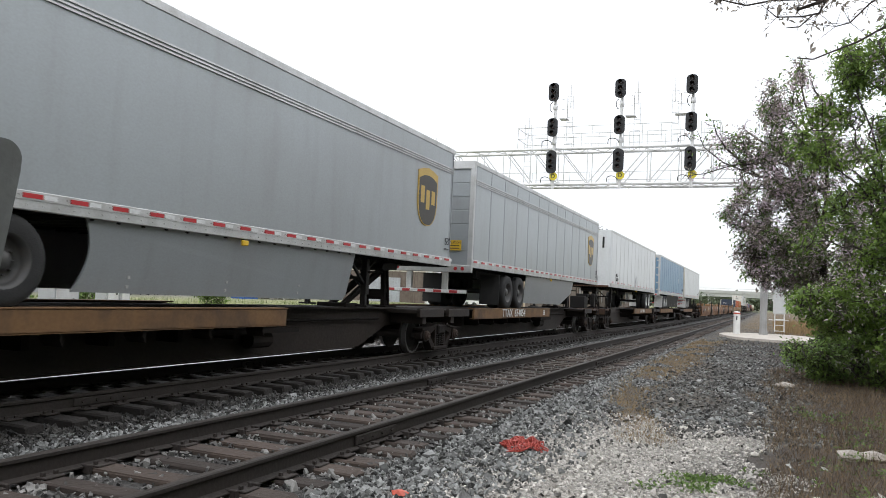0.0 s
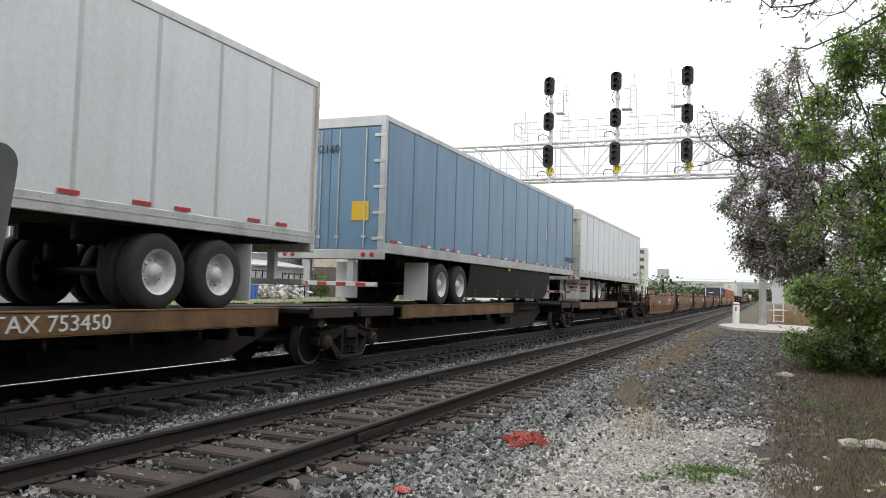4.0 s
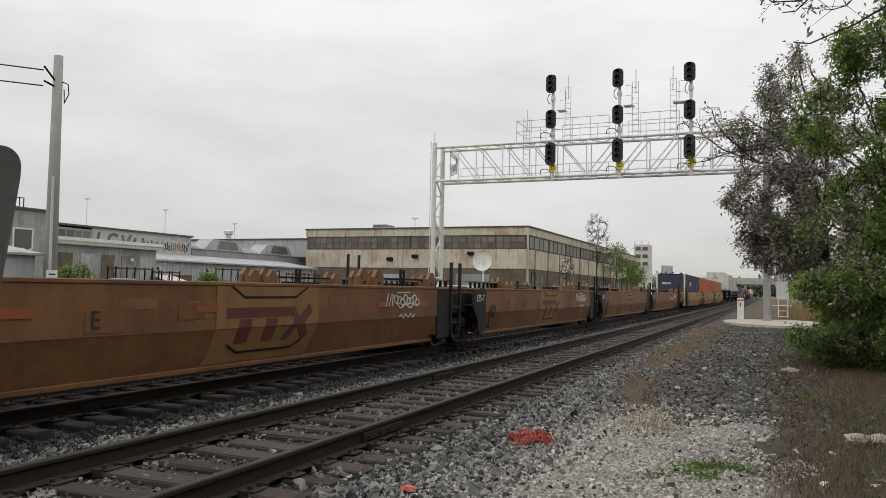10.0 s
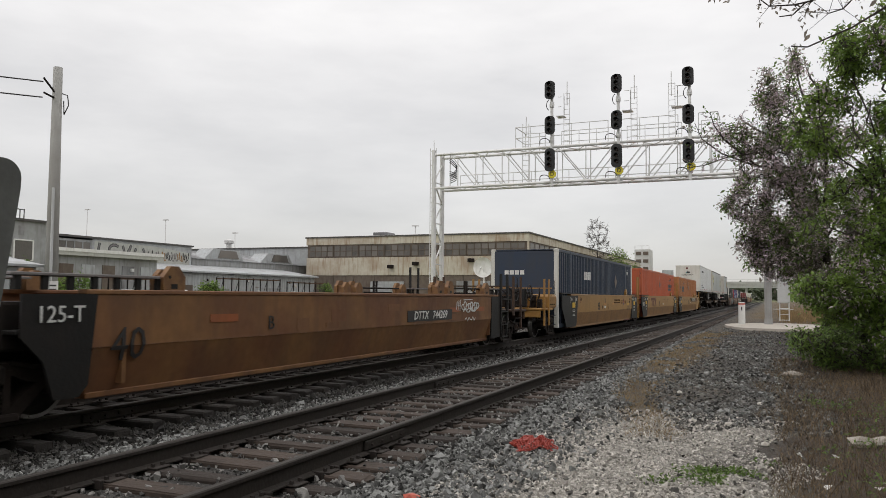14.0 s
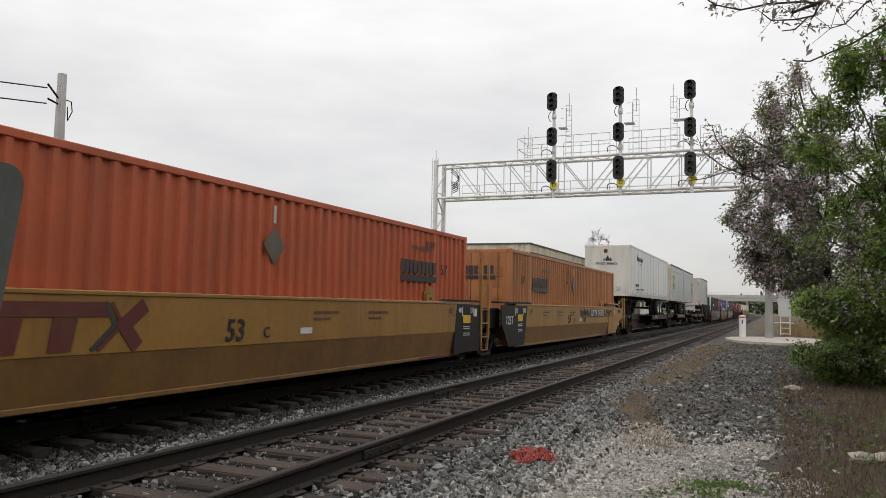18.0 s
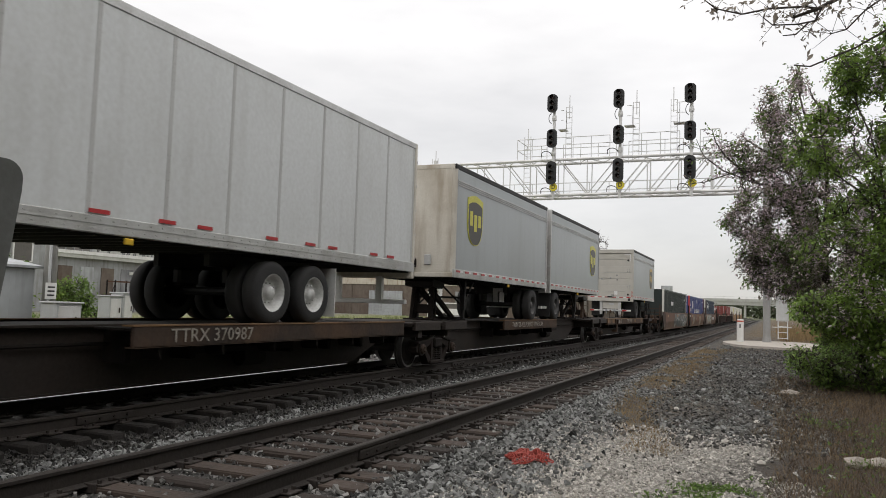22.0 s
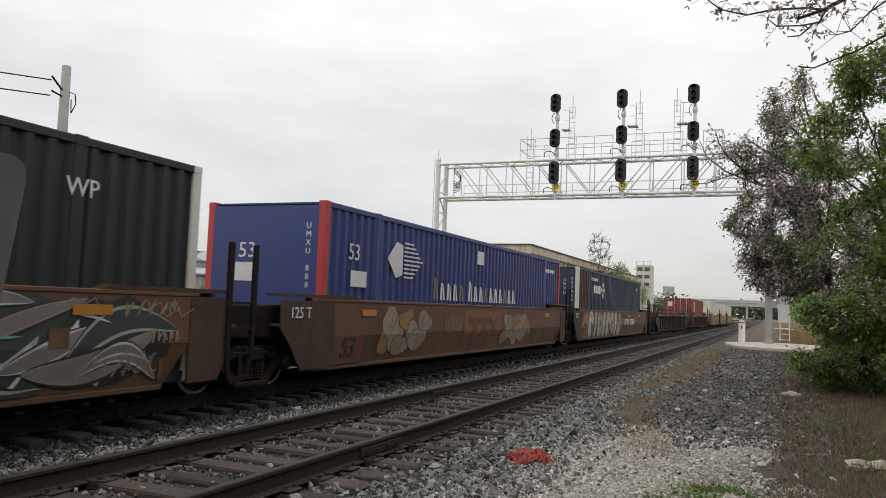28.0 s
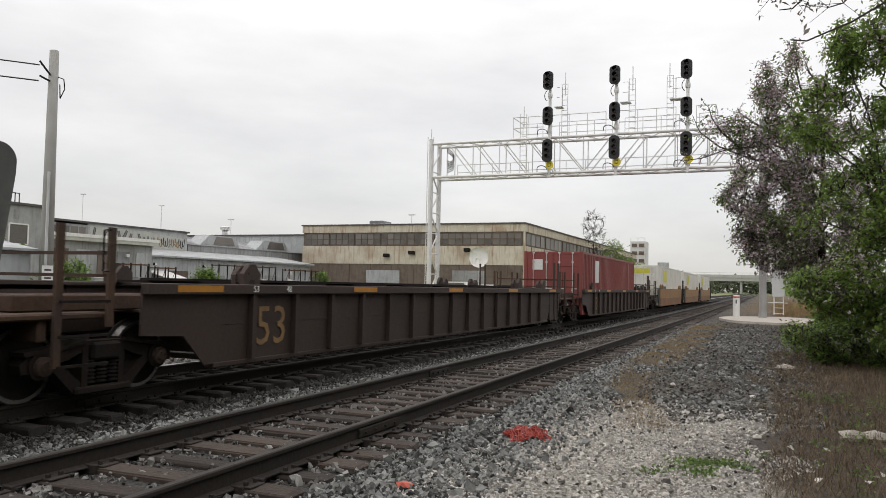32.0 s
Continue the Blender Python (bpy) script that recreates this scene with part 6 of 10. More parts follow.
# three-unit amber well car with containers
YE = "amber-yellow well car unit with black end panels"
yc = [182.7, 201.3, 221.0, 239.9]
for k in range(3):
    L = yc[k + 1] - yc[k]
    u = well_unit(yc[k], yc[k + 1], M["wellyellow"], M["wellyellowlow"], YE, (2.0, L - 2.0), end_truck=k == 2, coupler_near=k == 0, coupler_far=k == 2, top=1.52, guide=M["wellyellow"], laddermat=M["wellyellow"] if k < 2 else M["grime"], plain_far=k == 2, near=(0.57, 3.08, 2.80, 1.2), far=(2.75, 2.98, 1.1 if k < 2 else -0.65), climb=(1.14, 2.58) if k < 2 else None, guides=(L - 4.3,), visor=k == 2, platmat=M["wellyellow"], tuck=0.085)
    for e, d in ((0.0, 1), (L, -1)):
        for q, (txt, off) in enumerate((("53", 1.9 if d > 0 else 1.57), ("48", 2.7 if d > 0 else 2.34), ("45", 3.5 if d > 0 else 2.95))):
            yy = e + d * off
            ink = M["whiteink"] if q < 2 and not (k == 2 and d < 0) else M["faintbrown"]
            side_patch(u, yy, yy + 0.04, 1.17, 1.40, ink, 1.314, "gauge_mark")
            lettering(txt, 0.19, ink, u, (1.318, yy + (0.17 if d > 0 else -0.15), 1.31))
        if k == 2 and d < 0:
            continue
        y1_, y2_ = (2.19, 2.66) if d > 0 else (L - 2.27, L - 1.78)
        side_patch(u, y1_, y2_, 1.0, 1.2, M["cautionyellow"], 1.314, "reflector")
        for q in range(4):
            part("plain_bar", bars(6, 0.055, 0.022, 0.015, 1.314, y1_ + 0.03, 0.90 - 0.05 * q - (0.06 if q > 1 else 0)), M["whiteink"], u)
    side_patch(u, L - 1.5, L - 1.33, 1.16, 1.36, M["whiteink"], 1.314, "label_plate")
    if k:
        lettering("125T", 0.34, M["whiteink"], u, (1.318, 1.40, 1.02))
    if k == 1:
        logo_marks(u, 4.6, 0.84, M["maroon"], 0.76)
    if k == 0:
        # crossed red and blue emblem between the words of a slogan
        for m_, p_ in (("cblue", [(13.19, 1.29), (13.46, 1.08)]), ("tapered", [(13.19, 1.08), (13.46, 1.29)]), ("maroon", [(13.24, 1.32), (13.325, 1.25), (13.41, 1.32)]), ("cblue", [(13.24, 1.05), (13.325, 1.12), (13.41, 1.05)])):
            g = Geo()
            stroke(g, p_, 0.05, 1.299 if m_ == "cblue" else 1.301)
            part("emblem_stroke", g, M[m_], u)
        for txt, yy in (("next", 12.85), ("any", 13.8)):
            lettering(txt, 0.12, M["faintbrown"], u, (1.302, yy, 1.24))
        for txt, yy in (("load", 12.85), ("road", 13.8)):
            lettering(txt, 0.12, M["faintbrown"], u, (1.302, yy, 1.13))
        lettering("40", 0.15, M["ink"], u, (1.302, 15.15, 1.31))
        lettering("20", 0.15, M["ink"], u, (1.302, 15.15, 1.16))
        side_patch(u, 14.5, 14.85, 1.02, 1.11, M["cautionyellow"], 1.297, "reflector")
        for q in range(4):
            part("plain_bar", bars(7, 0.10, 0.022, 0.02, 1.297, 14.5, 0.93 - 0.055 * q), M["faintbrown"], u)
    yb = 7.2 if k == 0 else 8.65
    lettering("53", 0.44, M["ink"], u, (1.302, yb, 1.0), lean=0.1)
    lettering("BCA"[k], 0.24, M["ink"], u, (1.302, yb + 0.75, 0.96))
    ym = 8.4 if k == 0 else 10.3
    side_patch(u, ym, ym + 0.35, 0.92, 1.02, M["whiteink"], 1.297, "label_plate")
    if k == 0:
        lettering("LD LIMIT 179600 PER UNIT", 0.125, M["faintbrown"], u, (1.302, 11.55, 1.27), label="load limit in dark letters")
        lettering("20 FT CONTAINER LIMIT 57200 EACH", 0.095, M["faintbrown"], u, (1.302, 11.55, 1.15))
        for yy in (8.35, 10.3):
            side_patch(u, yy, yy + 0.5, 1.06, 1.14, M["reflectorange"], 1.297, "reflector")
        g = Geo()
        for y_a, y_b, z_a, z_b in ((9.1, 9.4, 0.86, 0.872), (9.1, 9.4, 1.098, 1.11), (9.1, 9.112, 0.86, 1.11), (9.388, 9.4, 0.86, 1.11)):
            g.box(1.297, 1.301, y_a, y_b, z_a, z_b)
        part("panel_seam", g, M["faintbrown"], u)
        lettering("H", 0.11, M["faintbrown"], u, (1.302, 9.25, 0.93))
        side_patch(u, 8.62, 8.66, 1.14, 1.36, M["ink"], 1.297, "gauge_mark")
    for q in () if k == 0 else range(5) if k != 1 else (3, 4):
        y = 5.0 + q * 1.9
        part("plain_bar", bars(6, 0.11, 0.05, 0.03, 1.297, y, 1.24), M["faintbrown"], u)
        part("plain_bar", bars(4, 0.11, 0.04, 0.03, 1.297, y, 1.14), M["faintbrown"], u)
    if k == 2:
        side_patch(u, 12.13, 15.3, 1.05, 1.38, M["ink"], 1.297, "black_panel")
        lettering("DTTX 795372", 0.36, M["whiteink"], u, (1.302, 13.72, 1.215), label="white car number on black", wide=1.2)
        rnd = random.Random(31)
        for yy, ww in ((10.4, 0.9), (11.2, 0.8), (15.5, 0.9), (16.3, 0.9)):
            g = Geo()
            stroke(g, scrawl(rnd, yy, 1.02, ww, 0.40, 9, 2.3), 0.03 if yy < 15 else 0.018, 1.300)
            part("painted_scrawl", g, M["ink"], u, "black spray-painted scrawl")
        side_patch(u, 11.05, 11.4, 0.86, 1.06, M["ink"], 1.2965, "label_plate")
    if k == 2:
        lettering("JWG33", 0.20, M["ink"], u, (1.318, L - 0.1, 1.30))
    side_patch(u, L - 4.6, L - 2.4, 0.215, 0.275, M["maroon"], 1.297 - 0.073, "red_stripe")
c = container(183.1, 16.15, M["navy"], "navy corrugated container with pale corner posts", posts=M["boxwhite"], doors_near=False)
flat_front(c, M["navy"])
part("plain_bar", bars(4, 0.26, 0.34, 0.06, 1.287, 4.3, 1.85), M["whiteink"], c)
part("plain_bar", front_bars(4, 0.16, 0.16, 0.04, -0.75, -0.002, 1.95), M["whiteink"], c)
lettering("WP", 0.26, M["whiteink"], c, (1.290, 14.62, 2.40))
g = Geo()
g.plate([(14.48, 2.56), (14.62, 2.62), (14.76, 2.56)], 1.286, 1.291)
part("arrow_mark", g, M["whiteink"], c)
g = Geo()
g.plate([(11.0, 1.9), (11.32, 2.25), (11.64, 1.9), (11.32, 1.55)], 1.285, 1.29)
part("placard", g, M["tarnish"], c)
for y0, m, lab, nm in ((202.95, M["orange"], "bright orange corrugated container with a ribbed end", 0), (222.75, M["amber"], "faded orange corrugated container with latched doors", 1)):
    c = container(y0, 16.15, m, lab, doors_near=True, ribbed=not nm)
    if nm:
        part("plain_bar", front_bars(9, 0.13, 0.26, 0.035, -0.72, 0.0, 2.12), M["ink"], c, "dark maker's bars")
        part("plain_bar", front_bars(1, 1.5, 0.10, 0, -0.72, 0.0, 1.98), M["ink"], c)
    else:
        part("plain_bar", front_bars(9, 0.10, 0.16, 0.022, -0.89, 0.012, 2.40), M["ink"], c, "dark maker's bars")
        part("plain_bar", front_bars(1, 1.1, 0.06, 0, -0.89, 0.012, 2.31), M["ink"], c)
        part("label_plate", front_bars(2, 0.25, 0.11, 0.03, -0.38, -0.004, 1.91), M["whiteink"], c)
    yy = 2.3 if nm else 12.4
    part("plain_bar", bars(9, 0.16, 0.28, 0.045, 1.288, yy, 1.84), M["ink"], c)
    part("plain_bar", bars(1, 1.85, 0.14, 0, 1.288, yy, 1.66), M["ink"], c)
    lettering("53'", 0.34, M["ink"], c, (1.290, 1.2 if nm else 14.7, 1.97))
    part("plain_bar", bars(9, 0.08, 0.09, 0.04, 1.288, 3.4 if nm else 12.9, 2.36), M["faintbrown"], c)
    g = Geo()
    g.plate([(7.62, 2.03), (7.9, 2.33), (8.18, 2.03), (7.9, 1.73)], 1.285, 1.295)
    part("placard", g, M["tarnish"], c, "tarnished diamond placard holder")
    g = Geo()
    g.box(1.285, 1.29, 7.86, 7.93, 2.38, 2.66)
    part("label_plate", g, M["cabinet"], c)
    if nm:
        stacked("SNLU", 0.17, M["ink"], c, 6.9, 2.62, gap=1.0)
        stacked("138352", 0.17, M["ink"], c, 7.25, 2.70, gap=0.92)
    if not nm:
        stacked("SNLU 1544", 0.155, M["ink"], c, 1.16, 2.74, 0.0, "front")
        g = Geo()
        g.box(0.28, 0.53, -0.10, 0.025, 2.25, 2.69, 0.02)
        part("meter_box", g, M["cabinet"], c, "pale meter box")
        g = Geo()
        g.slab([(-0.98, 1.86), (-0.79, 2.09), (-0.60, 1.86), (-0.79, 1.63)], -0.01, 0.02)
        part("placard", g, M["cabinet"], c)
        lettering("WTP", 0.24, M["ink"], c, (1.290, 13.9, 2.5))
# three-unit rusty well car covered in spray paint
GR = "faded red-brown well car unit with spray-painted sides"
gc = [301.6, 320.9, 340.25, 360.6]
rusty = []
for k in range(3):
    L = gc[k + 1] - gc[k]
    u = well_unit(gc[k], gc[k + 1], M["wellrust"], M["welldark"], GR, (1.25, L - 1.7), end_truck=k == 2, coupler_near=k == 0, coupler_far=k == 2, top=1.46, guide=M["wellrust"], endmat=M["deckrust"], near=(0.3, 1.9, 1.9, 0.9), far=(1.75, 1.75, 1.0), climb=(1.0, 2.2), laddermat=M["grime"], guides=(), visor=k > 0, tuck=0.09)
    rusty.append(u)
    rnd = random.Random(80 + k)
    y0_, y1_ = ((8.5, 17.3), (3.75, 14.0), (2.2, 11.2))[k]
    if k == 0:
        # wild spray paint: a black ground, grey shards with pale and teal edges, tan sweeps
        for q in range(9):
            y = y0_ - 0.2 + q * 1.02
            g = Geo()
            g.plate([(y + 0.95 * math.cos(i * 0.449) * rnd.uniform(0.7, 1.05), min(1.40, max(0.32, 0.88 + 0.60 * math.sin(i * 0.449) * rnd.uniform(0.7, 1.1)))) for i in range(14)], 1.290, 1.2912 + 0.0001 * q)
            part("spray_patch", g, M["darkteal"] if q % 4 else M["ink"], u)
        for q in range(16):
            y = y0_ - 0.5 + (q * 0.618 % 1.0) * (y1_ - y0_)
            z = 0.42 + (q * 0.382 % 1.0) * 0.85
            a_ = rnd.uniform(0.35, 1.0) * rnd.choice((-1, 1))
            ln, wd = rnd.uniform(0.35, 1.2), rnd.uniform(0.05, 0.16)
            dx_, dz_ = math.cos(a_), math.sin(a_) * 0.8
            shard = [(-0.5, 0.1), (-0.1, 0.5), (0.05, 0.28), (0.62, 0.75), (0.45, -0.1), (0.12, -0.42), (-0.05, -0.12), (-0.35, -0.5)]
            xx = 1.2928 + 0.00016 * q
            for m_, kk, dx in ((rnd.choice(("whiteink", "paleteal", "ink")), 1.0, 0.0), (rnd.choice(("dustgrey", "dustgrey", "darkteal", "cabinet")), 0.78, 0.00008)):
                g = Geo()
                g.plate([(y + kk * (p * ln * dx_ - r * wd * 3 * dz_), min(1.40, max(0.31, z + kk * (p * ln * dz_ + r * wd * 3 * dx_)))) for p, r in shard], xx + dx - 0.002, xx + dx)
                part("spray_patch", g, M[m_], u)
        # long bent grey blades with pale rims over the dark ground
        for q in range(22):
            y = y0_ + (q * 0.618 % 1.0) * (y1_ - y0_ - 1.2)
            z = 0.45 + (q * 0.382 % 1.0) * 0.75
            e = (y + rnd.uniform(0.8, 1.9), min(1.34, max(0.36, z + rnd.choice((-1, 1, 1)) * rnd.uniform(0.4, 0.8))))
            bd, wd = rnd.uniform(-0.3, 0.3), rnd.uniform(0.15, 0.30)
            for m_, kk, dx in (("ink", 1.35, 0.0), (("cabinet", "dusttan", "paleteal")[q % 3], 1.12, 0.00006), (("dustgrey", "dustgrey", "darkteal")[q % 3], 0.85, 0.00012)):
                swoosh(u, (y, z), e, bd, wd * kk, M[m_], 1.3008 + 0.00015 * q + dx)
        for q in range(12):
            y = y0_ + rnd.uniform(0.0, y1_ - y0_ - 0.8)
            z = rnd.uniform(0.5, 1.2)
            swoosh(u, (y, z), (y + rnd.uniform(0.3, 0.8), z + rnd.uniform(-0.3, 0.3)), rnd.uniform(-0.4, 0.4), 0.03, M[("teal", "cabinet", "dusttan")[q % 3]], 1.3045 + 0.0001 * q)
        for q, (yy, zz) in enumerate(((16.9, 1.22), (17.15, 1.14), (16.55, 0.62), (16.6, 0.45), (15.6, 1.25))):
            g = Geo()
            stroke(g, [(yy + 0.07 * i, zz + 0.10 * ((i * 5 + q * 3) % 4) / 3) for i in range(9)], 0.016, 1.3030)
            part("painted_scrawl", g, M["dusttan"], u)
        for yy, zz, ww, hh in ((16.55, 1.14, 0.9, 0.22), (16.3, 0.44, 0.8, 0.26), (17.0, 0.82, 0.5, 0.16)):
            g = Geo()
            angular(g, rnd, yy, zz, ww, hh, 5, 0.022, 1.3062)
            part("painted_scrawl", g, M["dusttan"], u, "tan spray-painted tag")
        side_patch(u, 15.52, 15.78, 0.80, 1.02, M["sillyellow"], 1.3035)
    else:
        OVAL = [(0.5, 0.0), (0.45, 0.5), (0.55, 1.0)]
        HOOK = ringlet(0.6, 4.6)
        if k == 1:
            side_patch(u, 8.25, 11.0, 0.72, 1.32, M["wellworn"], 1.2915)
            logo_marks(u, 8.6, 0.62, M["maroon"], 0.70)
            for q in range(9):
                swoosh(u, (7.35 + 0.07 * q, 0.74 + 0.02 * (q % 3)), (7.0 + 0.15 * q, 1.12 + 0.16 * math.sin(q * 0.35)), 0.08 - 0.02 * q, 0.028, M["dusttan"], 1.2925 + 0.0003 * q)
            # overlapping outlined bubble shapes
            for y_, n_ in ((11.45, 9), (3.95, 8)):
                for q in range(n_):
                    cy_, cz_ = y_ + q * 0.27 + rnd.uniform(-0.08, 0.08), (0.62, 1.02, 0.80)[q % 3] + rnd.uniform(-0.07, 0.07)
                    ra, rb, tl = rnd.uniform(0.22, 0.42), rnd.uniform(0.20, 0.36), rnd.uniform(-0.6, 0.6)
                    p1, p2 = rnd.uniform(0, 6), rnd.uniform(0, 6)
                    for m_, kk, dx in (("ink", 1.0, 0.0), ("dusttan" if q % 4 else "wellpale", 0.93, 0.00015)):
                        g = Geo()
                        pts = []
                        for i in range(20):
                            f = i * 0.31416
                            r_ = kk * (1 + 0.16 * math.sin(2 * f + p1) + 0.10 * math.sin(3 * f + p2))
                            py, pz = ra * r_ * math.cos(f), rb * r_ * math.sin(f)
                            pts.append((cy_ + py + tl * pz, min(1.36, max(0.33, cz_ + pz))))
                        g.plate(pts, 1.2945, 1.2955 + dx + 0.0003 * q)
                        part("spray_patch", g, M[m_], u)
                    if q % 2:
                        swoosh(u, (cy_ - 0.12, cz_ - 0.1), (cy_ + rnd.uniform(0.0, 0.15), cz_ + 0.14), rnd.uniform(-0.4, 0.4), 0.022, M["ink"], 1.3)
        else:
            for q in range(8):
                y = y0_ + 0.5 + q * 1.05
                g = Geo()
                g.plate([(y + 0.95 * math.cos(i * 0.5236) * rnd.uniform(0.75, 1.05), min(1.38, max(0.32, 0.85 + 0.55 * math.sin(i * 0.5236) * rnd.uniform(0.75, 1.1)))) for i in range(12)], 1.290, 1.2925 + 0.0005 * q)
                part("spray_patch", g, M["wellbrown"] if q % 3 else M["wellpale"], u)
            for q in range(8):
                y = 3.25 + q * 0.92
                shape = (HOOK, OVAL, ringlet(2.2, 7.0), OVAL, HOOK, ringlet(-1.0, 3.4), OVAL, ringlet(3.4, 7.4))[q]
                bubble(u, shape, y, 0.50, 0.60, 0.70, M["paleteal"] if q % 3 else M["dustwhite"], M["ink"], 1.2968 + 0.0004 * q, 0.40)
                if q % 3 == 2:
                    g = Geo()
                    stroke(g, scrawl(rnd, y, 0.80, 0.6, 0.3, 6, 1.6), 0.016, 1.309)
                    part("painted_scrawl", g, M["ink"], u)
    for y in ((3.0, 9.4, 15.8), (3.0, 15.6), (3.0, 12.6, 15.8))[k]:
        side_patch(u, y, y + 0.55, 1.16, 1.28, M["reflectorange"], 1.3105, "reflector")
    if k:
        lettering("125 T", 0.26, M["whiteink"], u, (1.318, 0.95, 1.2))
    if k == 2:
        lettering("DTTX  727850", 0.44, M["whiteink"], u, (1.317, 12.95, 0.90), label="white slanted car number", wide=1.12, lean=0.2)
        # tan disc with a dark ring, quick black writing above it
        for m_, r_, dx in (("ink", 0.36, 0.0), ("oldgold", 0.34, 0.0008), ("dusttan", 0.19, 0.0016)):
            g = Geo()
            g.plate([(10.45 + r_ * math.cos(i * 0.349), 0.88 + r_ * math.sin(i * 0.349)) for i in range(18)], 1.308, 1.309 + dx)
            part("spray_patch", g, M[m_], u)
        g = Geo()
        angular(g, rnd, 10.3, 1.14, 1.1, 0.24, 6, 0.032, 1.308)
        angular(g, rnd, 11.5, 1.12, 0.8, 0.20, 5, 0.02, 1.308)
        angular(g, rnd, 10.9, 0.36, 0.4, 0.26, 2, 0.04, 1.308)
        part("painted_scrawl", g, M["ink"], u, "black spray-painted writing")
    yy = 2.32 if k == 2 else 2.55
    side_patch(u, yy - 0.56, yy + 0.56, 0.30, 0.98 if k == 2 else 0.84, M["wellpale"] if k == 2 else M["wellrust"], 1.313, "tan_square")
    lettering("53", 0.66 if k == 2 else 0.52, M["ink"], u, (1.320, yy, 0.64 if k == 2 else 0.57))
c = container(303.2, 16.15, M["greenblack"], "green-black corrugated container with pale corner posts", posts=M["boxwhite"], doors_near=False)
flat_front(c, M["greenblack"])
part("plain_bar", bars(5, 0.26, 0.30, 0.06, 1.287, 4.3, 1.75), M["whiteink"], c)
part("plain_bar", front_bars(4, 0.16, 0.16, 0.04, -0.75, -0.002, 1.95), M["whiteink"], c)
lettering("WP", 0.30, M["whiteink"], c, (1.290, 14.2, 2.30))
c = container(322.55, 16.15, M["cblue"], "royal blue corrugated container with red corner posts", posts=M["postred"], doors_near=False)
flat_front(c, M["cblue"])
lettering("53", 0.44, M["whiteink"], c, (1.290, 1.05, 2.05))
lettering("53", 0.40, M["whiteink"], c, (-0.35, -0.004, 2.0), "front")
stacked("UMXU 888", 0.15, M["whiteink"], c, 0.95, 2.45, -0.004, "front")
side_patch(c, 0.95, 1.55, 1.42, 1.72, M["whiteink"], 1.286, "label_plate")
part("plain_bar", front_bars(1, 0.5, 0.34, 0, -0.6, -0.002, 1.45), M["whiteink"], c)
g = Geo()
g.plate([(2.4, 2.05), (2.8, 2.42), (3.1, 2.36), (3.1, 1.74), (2.8, 1.66)], 1.286, 1.291)
de = part("diamond_emblem", g, M["whiteink"], c, "white striped diamond emblem")
for q in range(9):
    g = Geo()
    g.box(1.286, 1.291, 3.16, 4.1 - 0.12 * abs(q - 4), 1.68 + q * 0.09, 1.715 + q * 0.09)
    part("stripe", g, M["whiteink"], de)
for q in range(15):
    yy = 4.75 + q * 0.40 + (0.22 if q > 4 else 0)
    g = Geo()
    hh = 0.52 if q in (0, 5) else 0.40
    g.plate([(yy, 1.26), (yy + 0.04, 1.26 + hh), (yy + 0.14, 1.26 + hh), (yy + 0.11, 1.26)], 1.286, 1.2895)
    g.plate([(yy + 0.19, 1.26), (yy + 0.15, 1.26 + hh * 0.9), (yy + 0.19, 1.26 + hh * 0.9), (yy + 0.29, 1.26)], 1.286, 1.2895)
    part("plain_bar", g, M["whiteink"] if q % 4 else M["dusttan"], c)
side_patch(c, 7.55, 8.05, 2.25, 2.60, M["whiteink"], 1.286, "label_plate")
part("plain_bar", bars(7, 0.12, 0.12, 0.05, 1.287, 14.2, 2.4), M["whiteink"], c)
c = container(341.7, 16.15, M["navy"], "navy corrugated container with white corner posts", posts=M["boxwhite"], doors_near=False)
flat_front(c, M["navy"])
part("plain_bar", bars(4, 0.30, 0.34, 0.08, 1.287, 2.85, 1.92), M["whiteink"], c)
for q in range(4):
    g = Geo()
    a = q * math.pi / 2
    yy, zz = 4.85 + 0.24 * math.cos(a), 2.1 + 0.24 * math.sin(a)
    g.plate([(yy - 0.16, zz), (yy, zz + 0.16), (yy + 0.16, zz), (yy, zz - 0.16)], 1.286, 1.291)
    part("diamond_mark", g, M["whiteink"], c)
stacked("UMXU", 0.17, M["whiteink"], c, 0.72, 2.35, -0.004, "front")
g = corrugated(0.14, 0.14 + 6 * 0.28339, 0.15, 2.79, 1.2775, pitch=0.283)
part("rusted_panel", g, M["rustpanel"], c, "rust-streaked repair panel")
stacked("237933", 0.17, M["whiteink"], c, 1.02, 2.40, -0.004, "front")
part("plain_bar", bars(7, 0.13, 0.14, 0.06, 1.287, 2.4, 2.45), M["whiteink"], c)
part("plain_bar", front_bars(4, 0.15, 0.17, 0.04, -0.42, -0.002, 1.95), M["whiteink"], c)
lettering("WP", 0.28, M["whiteink"], c, (1.290, 14.4, 2.4))
